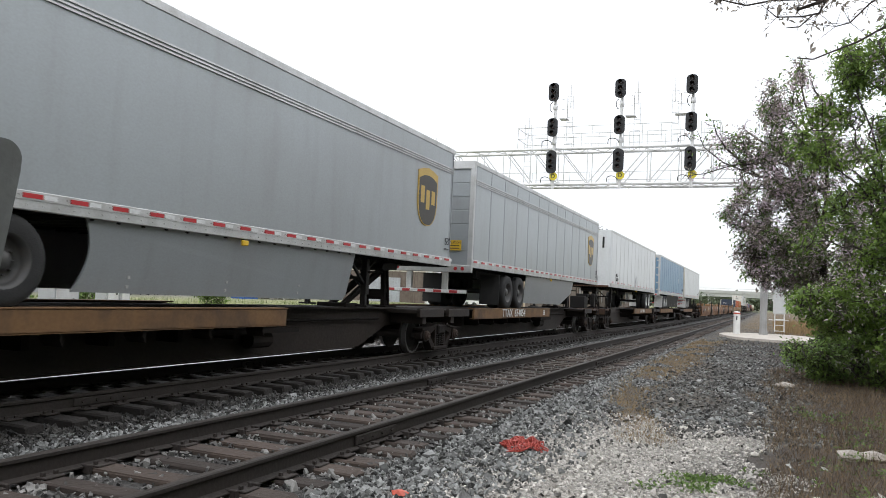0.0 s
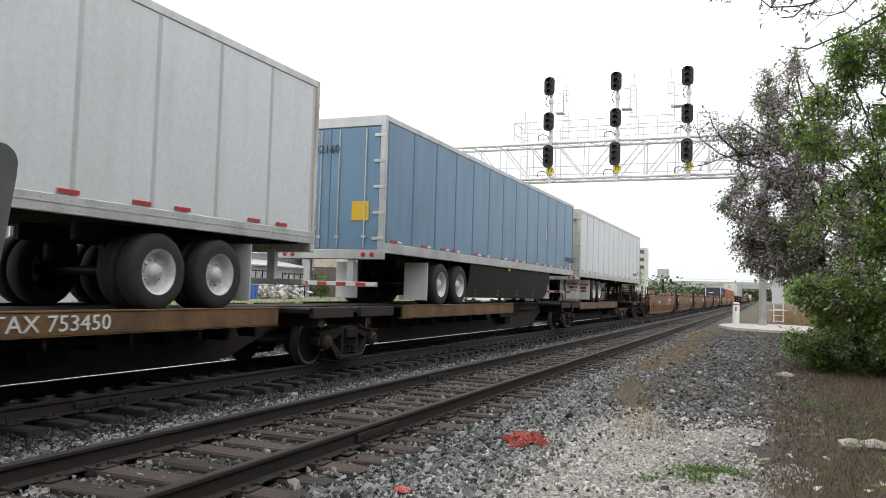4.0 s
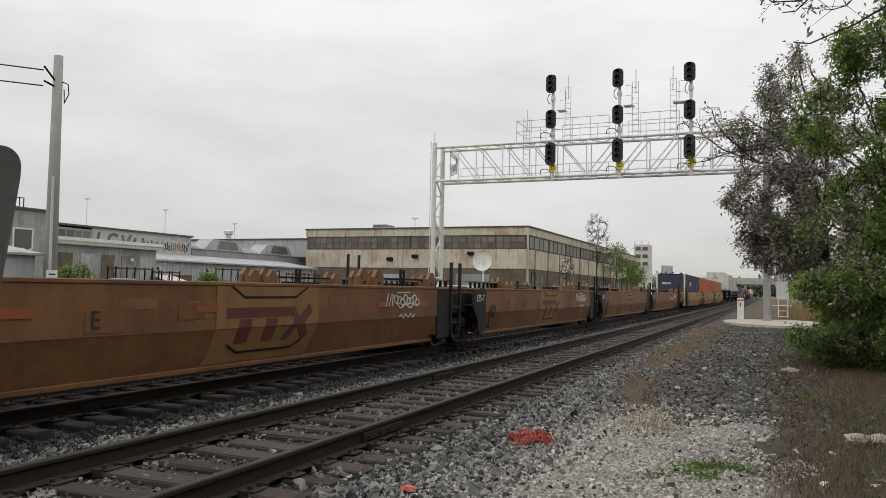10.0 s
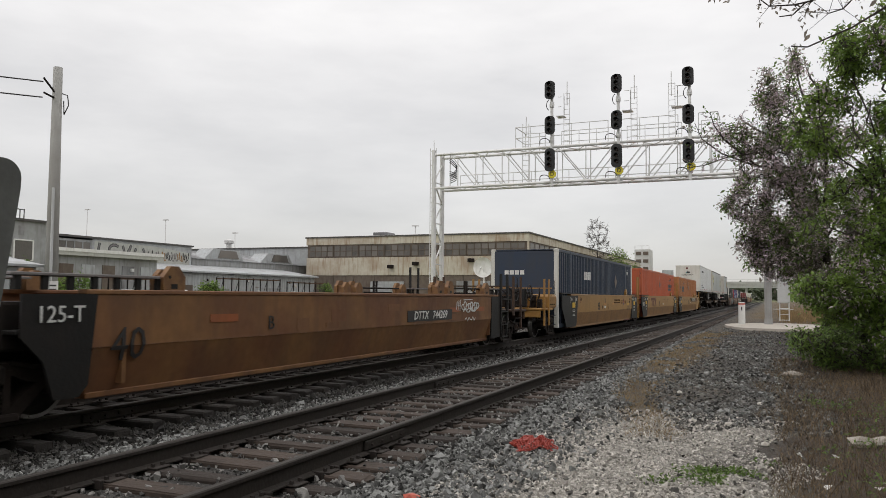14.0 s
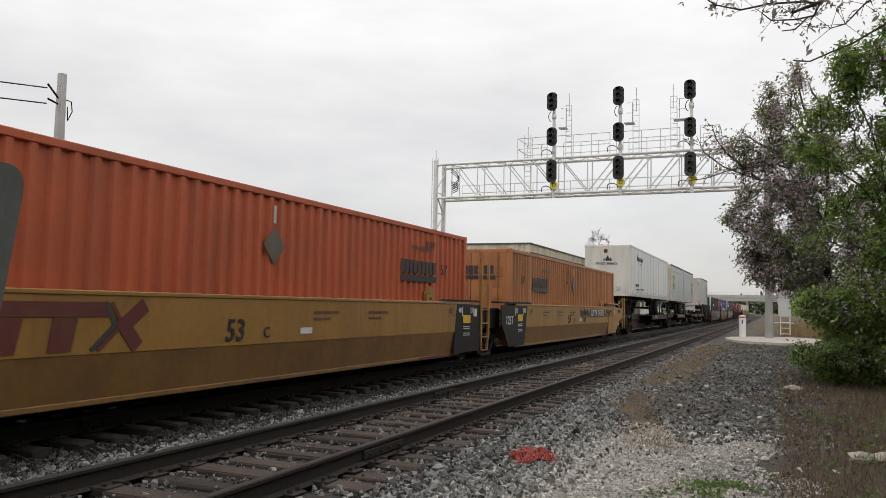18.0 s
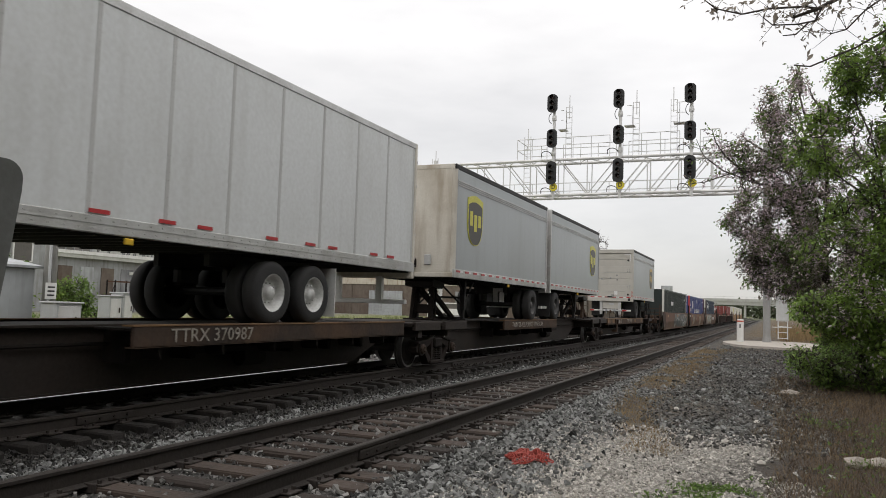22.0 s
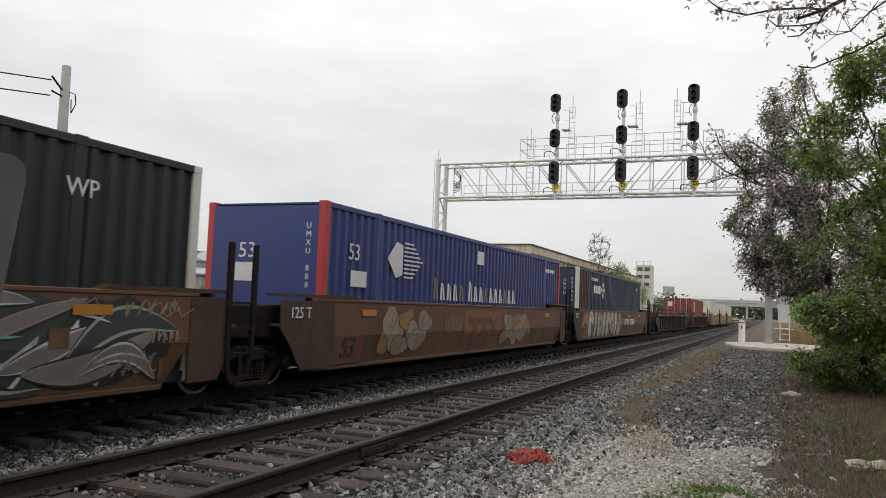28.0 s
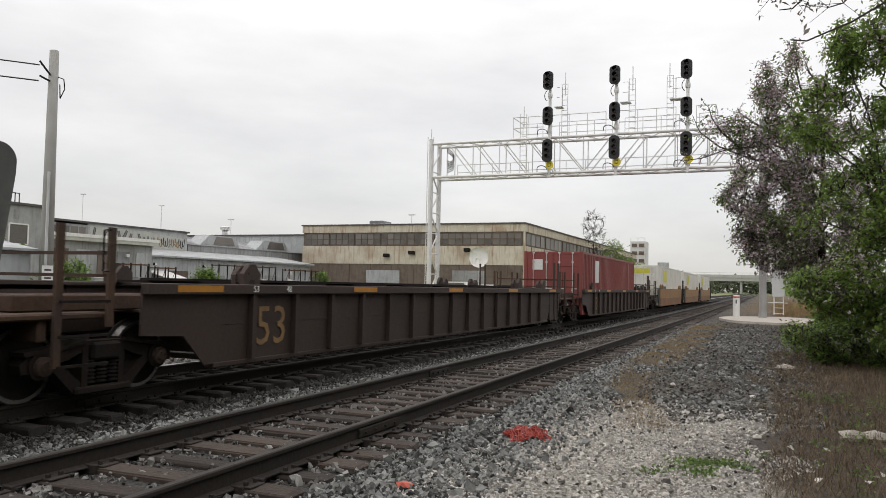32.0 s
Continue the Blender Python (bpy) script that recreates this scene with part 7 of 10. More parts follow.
# two ribbed single wells
RB = "dark brown ribbed well car with yellow reflectors"
for k, (a, b) in enumerate(((363.1, 384.4), (387.6, 407.8))):
    L = b - a
    u = well_unit(a, b, M["ribbrown"], M["ribbrown"], RB if k else RB + ", empty", (1.6, L - 1.6), end_truck=True, coupler_near=True, coupler_far=True, top=1.36, ribs=True, endmat=M["ribbrown"], near=(0.28, 1.80, 1.72, 1.45), far=(1.8, 1.75, 0.5), guides=(2.5, L - 5.2, L - 2.4))
    for q in range(5):
        y = 0.9 + q * (L - 3.0) / 4
        side_patch(u, y, y + 0.9, 1.26, 1.35, M["reflectorange"], 1.412, "reflector")
    for q, txt in enumerate(("53", "48")):
        lettering(txt, 0.14, M["whiteink"], u, (1.413, 2.55 + 0.85 * q, 1.30))
    lettering("53", 0.84, M["oldgold"], u, (1.294, 3.12, 0.72))
    g = Geo()
    g.box(-0.5, 0.5, 2.2, L - 2.2, 1.40, 1.44)
    for q in range(8):
        y = 2.4 + q * (L - 4.8) / 7
        g.box(-1.25, 1.25, y - 0.05, y + 0.05, 1.36, 1.40)
    part("cross_brace", g, M["grime"], u)
c = container(388.4, 13.72, M["red"], "dark red corrugated container with white label", doors_near=True, height=2.7)
part("plain_bar", bars(1, 0.8, 1.0, 0, 1.287, 2.6, 1.4), M["whiteink"], c)
part("plain_bar", front_bars(1, 0.45, 0.45, 0, -0.9, 0.0, 1.9), M["whiteink"], c)
# tail: three wells with white containers
TL = "brown well car unit at the tail of the train"
tc_ = [411.6, 430.2, 449.0, 467.8]
for k in range(3):
    L = tc_[k + 1] - tc_[k]
    u = well_unit(tc_[k], tc_[k + 1], M["wellpale"], M["wellbrown"], TL, (1.9, L - 1.9), end_truck=k == 2, coupler_near=k == 0, top=1.5)
    c = container(tc_[k] + 1.3, 16.15, M["boxwhite"], "white container with a yellow wordmark bar", doors_near=True)
    part("plain_bar", bars(1, 2.2, 0.9, 0, 1.287, 3.0, 1.7), M["lime"], c)
    part("plain_bar", bars(1, 1.8, 0.5, 0, 1.287, 3.0, 0.9), M["ink"], c)
    part("plain_bar", front_bars(1, 1.6, 0.35, 0, -0.9, 0.0, 2.3), M["lime"], c)

# the wells are wider than their loads: set their painted marks on the outer skin
for ob, _ in RIDERS:
    if ob.name.startswith("well_car"):
        for o in ob.children:
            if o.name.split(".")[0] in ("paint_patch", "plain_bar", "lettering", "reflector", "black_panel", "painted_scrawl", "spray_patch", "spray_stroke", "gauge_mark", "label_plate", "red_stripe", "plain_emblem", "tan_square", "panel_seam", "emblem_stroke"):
                if ob in browns or ob in rusty:
                    # paint follows the bend where the lower half leans in
                    me = o.data.copy()
                    me.transform(o.matrix_basis)
                    o.matrix_basis = Matrix.Identity(4)
                    b_ = bmesh.new()
                    b_.from_mesh(me)
                    bmesh.ops.bisect_plane(b_, geom=b_.verts[:] + b_.edges[:] + b_.faces[:], plane_co=(0, 0, 0.80), plane_no=(0, 0, 1))
                    for v in b_.verts:
                        v.co.x -= (0.15 if ob in browns else 0.09) * max(0.0, 0.80 - v.co.z) / 0.54
                    b_.to_mesh(me)
                    b_.free()
                    o.data = me
                o.location.x += 0.11
                o.location.y -= 0.13

# ---- ground ----
def height(x, y):
    """The lie of the land: a low ballast bed under the tracks, rough ground beside it, slightly rising away."""
    base = -0.26 + 0.26 * min(1.0, max(0.0, (y - 8) / 38.0)) * (1 if x > -3.6 else 0)
    base += 0.05 * noise.noise(Vector((x * 0.35, y * 0.35, 0.0))) + 0.02 * noise.noise(Vector((x * 1.7, y * 1.7, 3.0)))
    bed = -0.24
    if x < -2.6:
        k = min(1.0, (-2.6 - x) / 0.5)
        base = base * (1 - k) + bed * k
    if -7.9 < x < -5.8:
        base -= 0.10 * min(1.0, (-5.8 - x) / 0.9) * min(1.0, (x + 7.9) / 0.5)
    if x < -14.2:
        k = min(1.0, (-14.2 - x) / 2.0)
        base = base * (1 - k) + (-0.10 + 0.06 * noise.noise(Vector((x * 0.2, y * 0.2, 9)))) * k
    return base


def ground_mesh():
    xs = [-3000, -1200, -500, -250, -120, -80, -60, -45, -36, -30, -26, -22, -20, -18, -16.5, -15, -14, -13, -12, -11, -10, -9, -8.4, -7.9, -7.4, -6.9, -6.4]
    xs += [-6 + 0.25 * k for k in range(61)] + [10, 11, 12, 14, 17, 20, 26, 34, 45, 60, 90, 150, 300, 700, 1500, 3000]
    ys = [-1500, -500, -150, -60, -30, -15, -8, -4, -2, 0] + [1 + 0.25 * k for k in range(117)] + [30.5 + 0.75 * k for k in range(40)]
    ys += [62, 66, 70, 76, 84, 95, 110, 130, 160, 200, 260, 340, 450, 600, 900, 1500, 3500]
    v = [(x, y, height(x, y)) for y in ys for x in xs]
    n = len(xs)
    f = [(j * n + i, j * n + i + 1, (j + 1) * n + i + 1, (j + 1) * n + i) for j in range(len(ys) - 1) for i in range(n - 1)]
    me = bpy.data.meshes.new("ground")
    me.from_pydata(v, [], f)
    me.polygons.foreach_set("use_smooth", [True] * len(f))
    return me


def ground_material():
    """Ballast grey along the tracks, pale limestone on the path, brown earth and green beyond, all with ragged borders."""
    m = bpy.data.materials.new("ground_mix")
    m.use_nodes = True
    n, l = m.node_tree.nodes, m.node_tree.links
    b = n["Principled BSDF"]
    b.inputs["Roughness"].default_value = 0.95
    tc = n.new("ShaderNodeTexCoord")
    sep = n.new("ShaderNodeSeparateXYZ")
    l.new(tc.outputs["Object"], sep.inputs[0])

    def tex(scale, detail=6.0):
        t = n.new("ShaderNodeTexNoise")
        t.inputs["Scale"].default_value, t.inputs["Detail"].default_value = scale, detail
        l.new(tc.outputs["Object"], t.inputs["Vector"])
        return t.outputs["Fac"]

    def ramp(src, lo, hi):
        r = n.new("ShaderNodeMapRange")
        r.inputs["From Min"].default_value, r.inputs["From Max"].default_value = lo, hi
        l.new(src, r.inputs["Value"])
        return r.outputs[0]

    def math_(op, a, c):
        x = n.new("ShaderNodeMath")
        x.operation = op
        for i, q in enumerate((a, c)):
            if isinstance(q, (int, float)):
                x.inputs[i].default_value = q
            else:
                l.new(q, x.inputs[i])
        return x.outputs[0]

    def mix(fac, a, c):
        x = n.new("ShaderNodeMix")
        x.data_type = "RGBA"
        l.new(fac, x.inputs[0])
        for i, q in ((6, a), (7, c)):
            if isinstance(q, tuple):
                x.inputs[i].default_value = (*q, 1)
            else:
                l.new(q, x.inputs[i])
        return x.outputs[2]

    vor = n.new("ShaderNodeTexVoronoi")
    vor.inputs["Scale"].default_value = 26.0
    l.new(tc.outputs["Object"], vor.inputs["Vector"])
    cell = n.new("ShaderNodeSeparateColor")
    l.new(vor.outputs["Color"], cell.inputs[0])
    vor2 = n.new("ShaderNodeTexVoronoi")
    vor2.inputs["Scale"].default_value = 62.0
    l.new(tc.outputs["Object"], vor2.inputs["Vector"])
    cell2 = n.new("ShaderNodeSeparateColor")
    l.new(vor2.outputs["Color"], cell2.inputs[0])
    # cells of two sizes: coarse stones and fine chips, more dark ones than pale
    pebble = math_("POWER", math_("ADD", math_("MULTIPLY", cell.outputs[0], 0.5), math_("MULTIPLY", cell2.outputs[0], 0.5)), 1.6)
    wob = math_("MULTIPLY", math_("SUBTRACT", tex(0.8), 0.5), 2.4)
    xw = math_("ADD", sep.outputs["X"], wob)
    yw = math_("ADD", sep.outputs["Y"], math_("MULTIPLY", wob, 1.6))
    earth = mix(tex(1.3), (0.030, 0.020, 0.014), (0.068, 0.048, 0.033))
    earth = mix(math_("MULTIPLY", pebble, 0.6), earth, (0.14, 0.12, 0.10))
    grit = mix(pebble, (0.020, 0.018, 0.016), (0.15, 0.142, 0.13))
    lime = mix(pebble, (0.15, 0.138, 0.12), (0.53, 0.50, 0.45))
    dry = mix(tex(3.0), (0.070, 0.048, 0.030), (0.155, 0.118, 0.070))
    green = mix(tex(0.6), (0.16, 0.19, 0.06), (0.26, 0.25, 0.12))
    col = mix(ramp(xw, -0.4, 0.6), grit, earth)
    # dry strip beside the shoulder
    strip = math_("MULTIPLY", ramp(xw, -2.9, -2.3), ramp(math_("MULTIPLY", xw, -1.0), 0.6, 1.4))
    strip = math_("MULTIPLY", strip, ramp(yw, 8.5, 11.0))
    strip = math_("MULTIPLY", math_("MULTIPLY", strip, ramp(tex(0.9), 0.34, 0.52)), ramp(tex(9.0), 0.42, 0.62))
    col = mix(strip, col, dry)
    # the limestone path in the foreground
    path = math_("MULTIPLY", ramp(math_("MULTIPLY", yw, -1.0), -12.4, -10.6), ramp(xw, -3.1, -2.4))
    path = math_("MULTIPLY", path, ramp(math_("MULTIPLY", xw, -1.0), -0.1, 0.55))
    col = mix(path, col, lime)
    # far verge and the land beyond the third track
    col = mix(math_("MULTIPLY", ramp(sep.outputs["Y"], 44.0, 60.0), ramp(xw, -2.4, -1.2)), col, dry)
    # bed near-black: grease, plus shade between stones and under trains put into the colour
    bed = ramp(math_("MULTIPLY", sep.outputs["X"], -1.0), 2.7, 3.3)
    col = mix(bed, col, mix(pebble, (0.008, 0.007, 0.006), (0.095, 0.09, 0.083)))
    col = mix(ramp(math_("MULTIPLY", xw, -1.0), 14.6, 16.0), col, green)
    col = mix(ramp(math_("MULTIPLY", xw, -1.0), 44.0, 60.0), col, (0.20, 0.19, 0.175))
    far = ramp(sep.outputs["Y"], 250.0, 500.0)
    col = mix(far, col, (0.16, 0.18, 0.08))
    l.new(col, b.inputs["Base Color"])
    bp = n.new("ShaderNodeBump")
    bp.inputs["Strength"].default_value, bp.inputs["Distance"].default_value = 1.0, 0.035
    l.new(math_("ADD", math_("MULTIPLY", pebble, 0.9), tex(18.0)), bp.inputs["Height"])
    l.new(bp.outputs[0], b.inputs["Normal"])
    return m


gm = ground_mesh()
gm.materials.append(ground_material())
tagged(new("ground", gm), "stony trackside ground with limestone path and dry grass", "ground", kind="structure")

# ---- tracks ----
TIE_TOP = -0.185


def rail_geo(x, y0, y1):
    prof = [(-0.07, -0.185), (0.07, -0.185), (0.07, -0.175), (0.012, -0.155), (0.009, -0.05), (0.035, -0.035), (0.036, -0.008), (0.028, 0.0)]
    prof = prof + [(-a, z) for a, z in prof[::-1] if a not in (-0.07,)][:-2] + [(-0.07, -0.175)]
    web = [(-0.07, -0.185), (0.07, -0.185), (0.07, -0.175), (0.012, -0.155), (0.009, -0.05), (0.036, -0.036), (0.036, -0.010), (-0.036, -0.010), (-0.036, -0.036), (-0.009, -0.05), (-0.012, -0.155), (-0.07, -0.175)]
    g = Geo()
    g.slab([(x + a, z) for a, z in web], y0, y1)
    g.slot = 1
    g.slab([(x + a, z) for a, z in ((-0.0362, -0.0098), (0.0362, -0.0098), (0.027, 0.0), (-0.027, 0.0))], y0, y1)
    return g


def tie_meshes(m):
    out = []
    rnd = random.Random(4)
    for k in range(6):
        g = Geo()
        g.box(-1.3, 1.3, -0.115, 0.115, TIE_TOP - 0.18, TIE_TOP, 0.02)
        g.v = [(x + rnd.uniform(-0.02, 0.02), y + rnd.uniform(-0.012, 0.012), z + rnd.uniform(-0.008, 0.006)) for x, y, z in g.v]
        out.append(g.mesh("tie", m))
    return out


TIES, SHADE_TIES = tie_meshes(M["tie"]), tie_meshes(M["shadetie"])


def track(x, name, label, y_near, y_far, loose=300):
    t = thing(name, label, "railway track", (x, 0, 0), kind="structure")
    for s in (-1, 1):
        g = rail_geo(s * 0.755, -12.0, 700.0)
        part("rail", g, [M["railside"], M["railtop"] if x == TRACK_TRAIN and s < 0 else M["raildull"]], t, "rusty dark rail with a worn head")
    rnd = random.Random(int(-x * 10))
    far = Geo()
    plates = Geo()
    y, k = y_near, 0
    while y < y_far:
        dx, turn = rnd.uniform(-0.06, 0.06), rnd.uniform(-0.02, 0.02)
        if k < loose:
            o = part("tie", (SHADE_TIES if x == TRACK_TRAIN else TIES)[rnd.randrange(6)], None, t, at=(dx, y, rnd.uniform(-0.012, 0.004)))
            o.rotation_euler = (0, 0, turn)
        else:
            far.box(-1.3, 1.3, y - 0.11, y + 0.11, TIE_TOP - 0.1, TIE_TOP)
        if k < 90:
            for s in (-1, 1):
                cx = s * 0.755
                plates.box(cx - 0.17, cx + 0.17, y - 0.095, y + 0.095, TIE_TOP - 0.002, TIE_TOP + 0.016, 0.005)
                for px, py in ((-0.10, -0.06), (-0.10, 0.06), (0.10, -0.06), (0.10, 0.06)):
                    plates.box(cx + px - 0.014, cx + px + 0.014, y + py - 0.014, y + py + 0.014, TIE_TOP + 0.012, TIE_TOP + 0.045)
                if x > -6 and k % 2 == 0:
                    for d in (-1, 1):
                        plates.box(cx - 0.13, cx + 0.13, y + d * 0.135 - 0.02, y + d * 0.135 + 0.02, TIE_TOP - 0.05, TIE_TOP + 0.03, 0.006)
        y += 0.51 + rnd.uniform(-0.03, 0.03)
        k += 1
    part("tie_plate", plates, M["railside"], t)["kind"] = "stuff"
    if far.v:
        part("far_ties", far, M["shadetie"] if x == TRACK_TRAIN else M["tie"], t)["kind"] = "stuff"
    # bolted joints
    for s, yy in ((1, 7.4), (-1, 12.6), (1, 19.3), (-1, 24.6)):
        g = Geo()
        g.box(s * 0.755 + 0.012, s * 0.755 + 0.04, yy - 0.45, yy + 0.45, -0.15, -0.055, 0.008)
        for q in range(4):
            g.tube((s * 0.755 + 0.03, yy - 0.33 + q * 0.22, -0.10), (s * 0.755 + 0.065, yy - 0.33 + q * 0.22, -0.10), 0.018, n=6)
        part("joint_bar", g, M["railside"], t)
    return t


track(TRACK_NEAR, "track_near", "rusty main track on worn wooden ties", 1.0, 140.0, 250)
track(TRACK_TRAIN, "track_middle", "main track under the train", 1.0, 140.0, 150)
track(TRACK_FAR, "track_far", "third track beyond the train", -2.0, 120.0, 60)

# ---- loose stones ----
ICO_V, ICO_F = None, None


def ico():
    t = (1 + 5 ** 0.5) / 2
    v = np.array([(-1, t, 0), (1, t, 0), (-1, -t, 0), (1, -t, 0), (0, -1, t), (0, 1, t), (0, -1, -t), (0, 1, -t), (t, 0, -1), (t, 0, 1), (-t, 0, -1), (-t, 0, 1)], float)
    v /= np.linalg.norm(v[0])
    f = np.array([(0, 11, 5), (0, 5, 1), (0, 1, 7), (0, 7, 10), (0, 10, 11), (1, 5, 9), (5, 11, 4), (11, 10, 2), (10, 7, 6), (7, 1, 8), (3, 9, 4), (3, 4, 2), (3, 2, 6), (3, 6, 8), (3, 8, 9), (4, 9, 5), (2, 4, 11), (6, 2, 10), (8, 6, 7), (9, 8, 1)])
    return v, f


def stones(name, label, pts, size, material, seed, flat_=0.7, category="ballast", low=False, tilt=1.0):
    """Many angular stones at pts (n x 3) as one mesh; tilt: how far they roll off their flat sides."""
    rs = np.random.RandomState(seed)
    if low:
        v0 = np.array([(1, 0, 0), (-1, 0, 0), (0, 1, 0), (0, -1, 0), (0, 0, 1), (0, 0, -1)], float)
        f0 = np.array([(0, 2, 4), (2, 1, 4), (1, 3, 4), (3, 0, 4), (2, 0, 5), (1, 2, 5), (3, 1, 5), (0, 3, 5)])
    else:
        v0 = np.array([(x, y, z) for x in (-1, 1) for y in (-1, 1) for z in (-1, 1)], float) * 0.66
        f0 = np.array([(0, 1, 3), (0, 3, 2), (4, 6, 7), (4, 7, 5), (0, 4, 5), (0, 5, 1), (2, 3, 7), (2, 7, 6), (0, 2, 6), (0, 6, 4), (1, 5, 7), (1, 7, 3)])
    n, nv = len(pts), len(v0)
    v = v0[None] * (1 + rs.uniform(-0.55, 0.35, (n, nv, 3)))
    v = v * rs.uniform(0.55, 1.45, (n, 1, 3)) * np.array([1, 1, flat_])
    q = rs.normal(size=(n, 4)) * np.array([1, tilt, tilt, 1])
    q /= np.linalg.norm(q, axis=1)[:, None]
    w, x, y, z = q.T
    R = np.stack([1 - 2 * (y * y + z * z), 2 * (x * y - z * w), 2 * (x * z + y * w), 2 * (x * y + z * w), 1 - 2 * (x * x + z * z), 2 * (y * z - x * w), 2 * (x * z - y * w), 2 * (y * z + x * w), 1 - 2 * (x * x + y * y)], 1).reshape(n, 3, 3)
    s = np.exp(rs.normal(0, 0.33, n)) * size
    v = np.einsum("nij,nkj->nki", R, v) * s[:, None, None] + np.asarray(pts)[:, None, :]
    f = f0[None] + (np.arange(n) * nv)[:, None, None]
    v, f = v.reshape(-1, 3), f.reshape(-1, 3)
    me = bpy.data.meshes.new(name)
    me.vertices.add(len(v))
    me.vertices.foreach_set("co", v.ravel())
    me.loops.add(len(f) * 3)
    me.loops.foreach_set("vertex_index", f.ravel().astype(np.int32))
    me.polygons.add(len(f))
    me.polygons.foreach_set("loop_start", np.arange(0, len(f) * 3, 3, dtype=np.int32))
    me.materials.append(material)
    me.update(calc_edges=True)
    me.shade_flat()
    return tagged(new(name, me), label, category, kind="stuff")


def scatter(seed, n, x0, x1, y0, y1, keep=None, lift=0.0, bias=1.0, z=None):
    rs = np.random.RandomState(seed)
    x = rs.uniform(x0, x1, n)
    y = y0 + (y1 - y0) * rs.uniform(0, 1, n) ** bias
    if keep is not None:
        m = np.array([keep(a, b) for a, b in zip(x, y)])
        x, y = x[m], y[m]
    zz = np.array([height(a, b) if z is None else z for a, b in zip(x, y)])
    return np.stack([x, y, zz + lift + rs.uniform(-0.02, 0.02, len(x))], 1)

def verge(x, y):
    """Nearness (0 to 1) to the strip of dry grass between the ballast and the loose stones."""
    c = -1.4 - 1.0 * min(1.0, max(0.0, (y - 9.6) / 5.5)) + 0.3 * noise.noise(Vector((y * 0.35, 0, 3)))
    w = 0.42 + 0.5 * min(1.0, max(0.0, (y - 13) / 8))
    f = 1.0 - abs(x - c) / w
    return max(0.0, f) * (1.0 if y > 9.4 and noise.noise(Vector((x * 1.1, y * 0.7, 12))) > -0.28 else 0.0)


def odds(x, y):
    return random.Random(int(x * 9999 + y * 77777)).random()


near_shoulder = scatter(1, 38000, -3.35, -1.75, 2.0, 40.0, lambda x, y: odds(x, y) < min(1.0, max(0.10, (-1.95 - x) / 0.6 + 0.15)) and verge(x, y) < 0.35 + 0.4 * odds(y, x), 0.0, 1.6)
crib = scatter(2, 27000, -5.95, -3.25, 2.0, 40.0, lambda x, y: abs(x + 3.835) > 0.09 and abs(x + 5.345) > 0.09 and odds(x, y) < 0.62 + 0.9 * noise.noise(Vector((x * 1.6, y * 0.9, 4))), -0.004, 1.6, z=-0.217)
between = scatter(3, 24000, -7.15, -5.80, 3.0, 45.0, lambda x, y: odds(x, y) < min(1.0, (x + 7.30) * 3, (-5.70 - x) * 4), -0.008, 1.5, z=-0.215)
between[:, 2] -= 0.085 * np.clip((-5.8 - between[:, 0]) / 0.9, 0, 1)
beyond = np.vstack([scatter(4, 3000, -9.2, -7.8, 3.0, 40.0, None, -0.02, 1.5, z=-0.225), scatter(17, 9000, -7.64, -7.0, 3.0, 40.0, None, -0.02, 1.5, z=-0.275)])
farbed = scatter(5, 7000, -11.5, -9.5, 2.0, 40.0, None, 0.0, 1.2, z=-0.2)
farshoulder = scatter(6, 4000, -14.6, -13.5, 4.0, 60.0, None, 0.0, 1.2, z=-0.2)
# stones nearest the train: oil stain and the train's shade share one dark colour
oil_shaded = between[:, 0] < -6.75 + 0.22 * np.sin(between[:, 1] * 3.1 + between[:, 0] * 41.0)
stones("oily_ballast", "oil-stained ballast along the busy track, train shade in its colour", np.vstack([between[oil_shaded], beyond]), 0.0235, M["shadestone"], 19)
stones("ballast", "grey crushed-stone ballast along the near track", np.vstack([near_shoulder, between[~oil_shaded]]), 0.0235, M["stone"], 11)
stones("track_ballast", "dirt-darkened ballast between the rails", crib, 0.0215, M["cribstone"], 18)
stones("far_ballast", "grey ballast round the farther tracks", np.vstack([farbed, farshoulder]), 0.034, M["palebed"], 12, low=True)
grit = scatter(7, 46000, -2.5, 1.4, 7.0, 42.0, lambda x, y: y > 10.4 + 1.4 * noise.noise(Vector((x, y, 1))) and noise.noise(Vector((x * 0.9, y * 0.5, 7))) > -0.5 and verge(x, y) < 0.2 + 0.5 * odds(y, x) and x < 0.7 + 0.7 * odds(y + 1, x), -0.004, 1.8)
coarse = scatter(10, 11000, -2.5, 1.2, 9.0, 34.0, lambda x, y: y > 10.8 and noise.noise(Vector((x * 0.7, y * 0.4, 2))) > -0.15 and verge(x, y) < 0.3 and x < 0.2 + 0.8 * odds(y + 1, x), 0.002, 1.7)
stones("loose_stones", "grey broken stones over the trackside ground", coarse, 0.027, M["stone"], 16, 0.55, category="stones", tilt=0.35)
stones("ground_stones", "dark loose stones on the trackside ground", grit, 0.027, M["chip"], 13, 0.5, category="stones", low=True, tilt=0.35)
lime = scatter(8, 32000, -2.75, 0.5, 4.6, 11.6, lambda x, y: noise.noise(Vector((x * 0.8, y * 0.8, 5))) < 0.75 - 1.5 * max(0, x + 0.35), -0.005, 1.3)
stones("limestone_chips", "pale crushed limestone of the path", lime, 0.0155, M["paleston"], 14, 0.6, category="gravel", low=True, tilt=0.5)
strays = scatter(9, 600, -2.6, 0.6, 4.8, 11.8, None, 0.004, 1.2)
stones("stray_stones", "dark stray stones lying on the limestone", strays, 0.017, M["chip"], 15, category="stones")

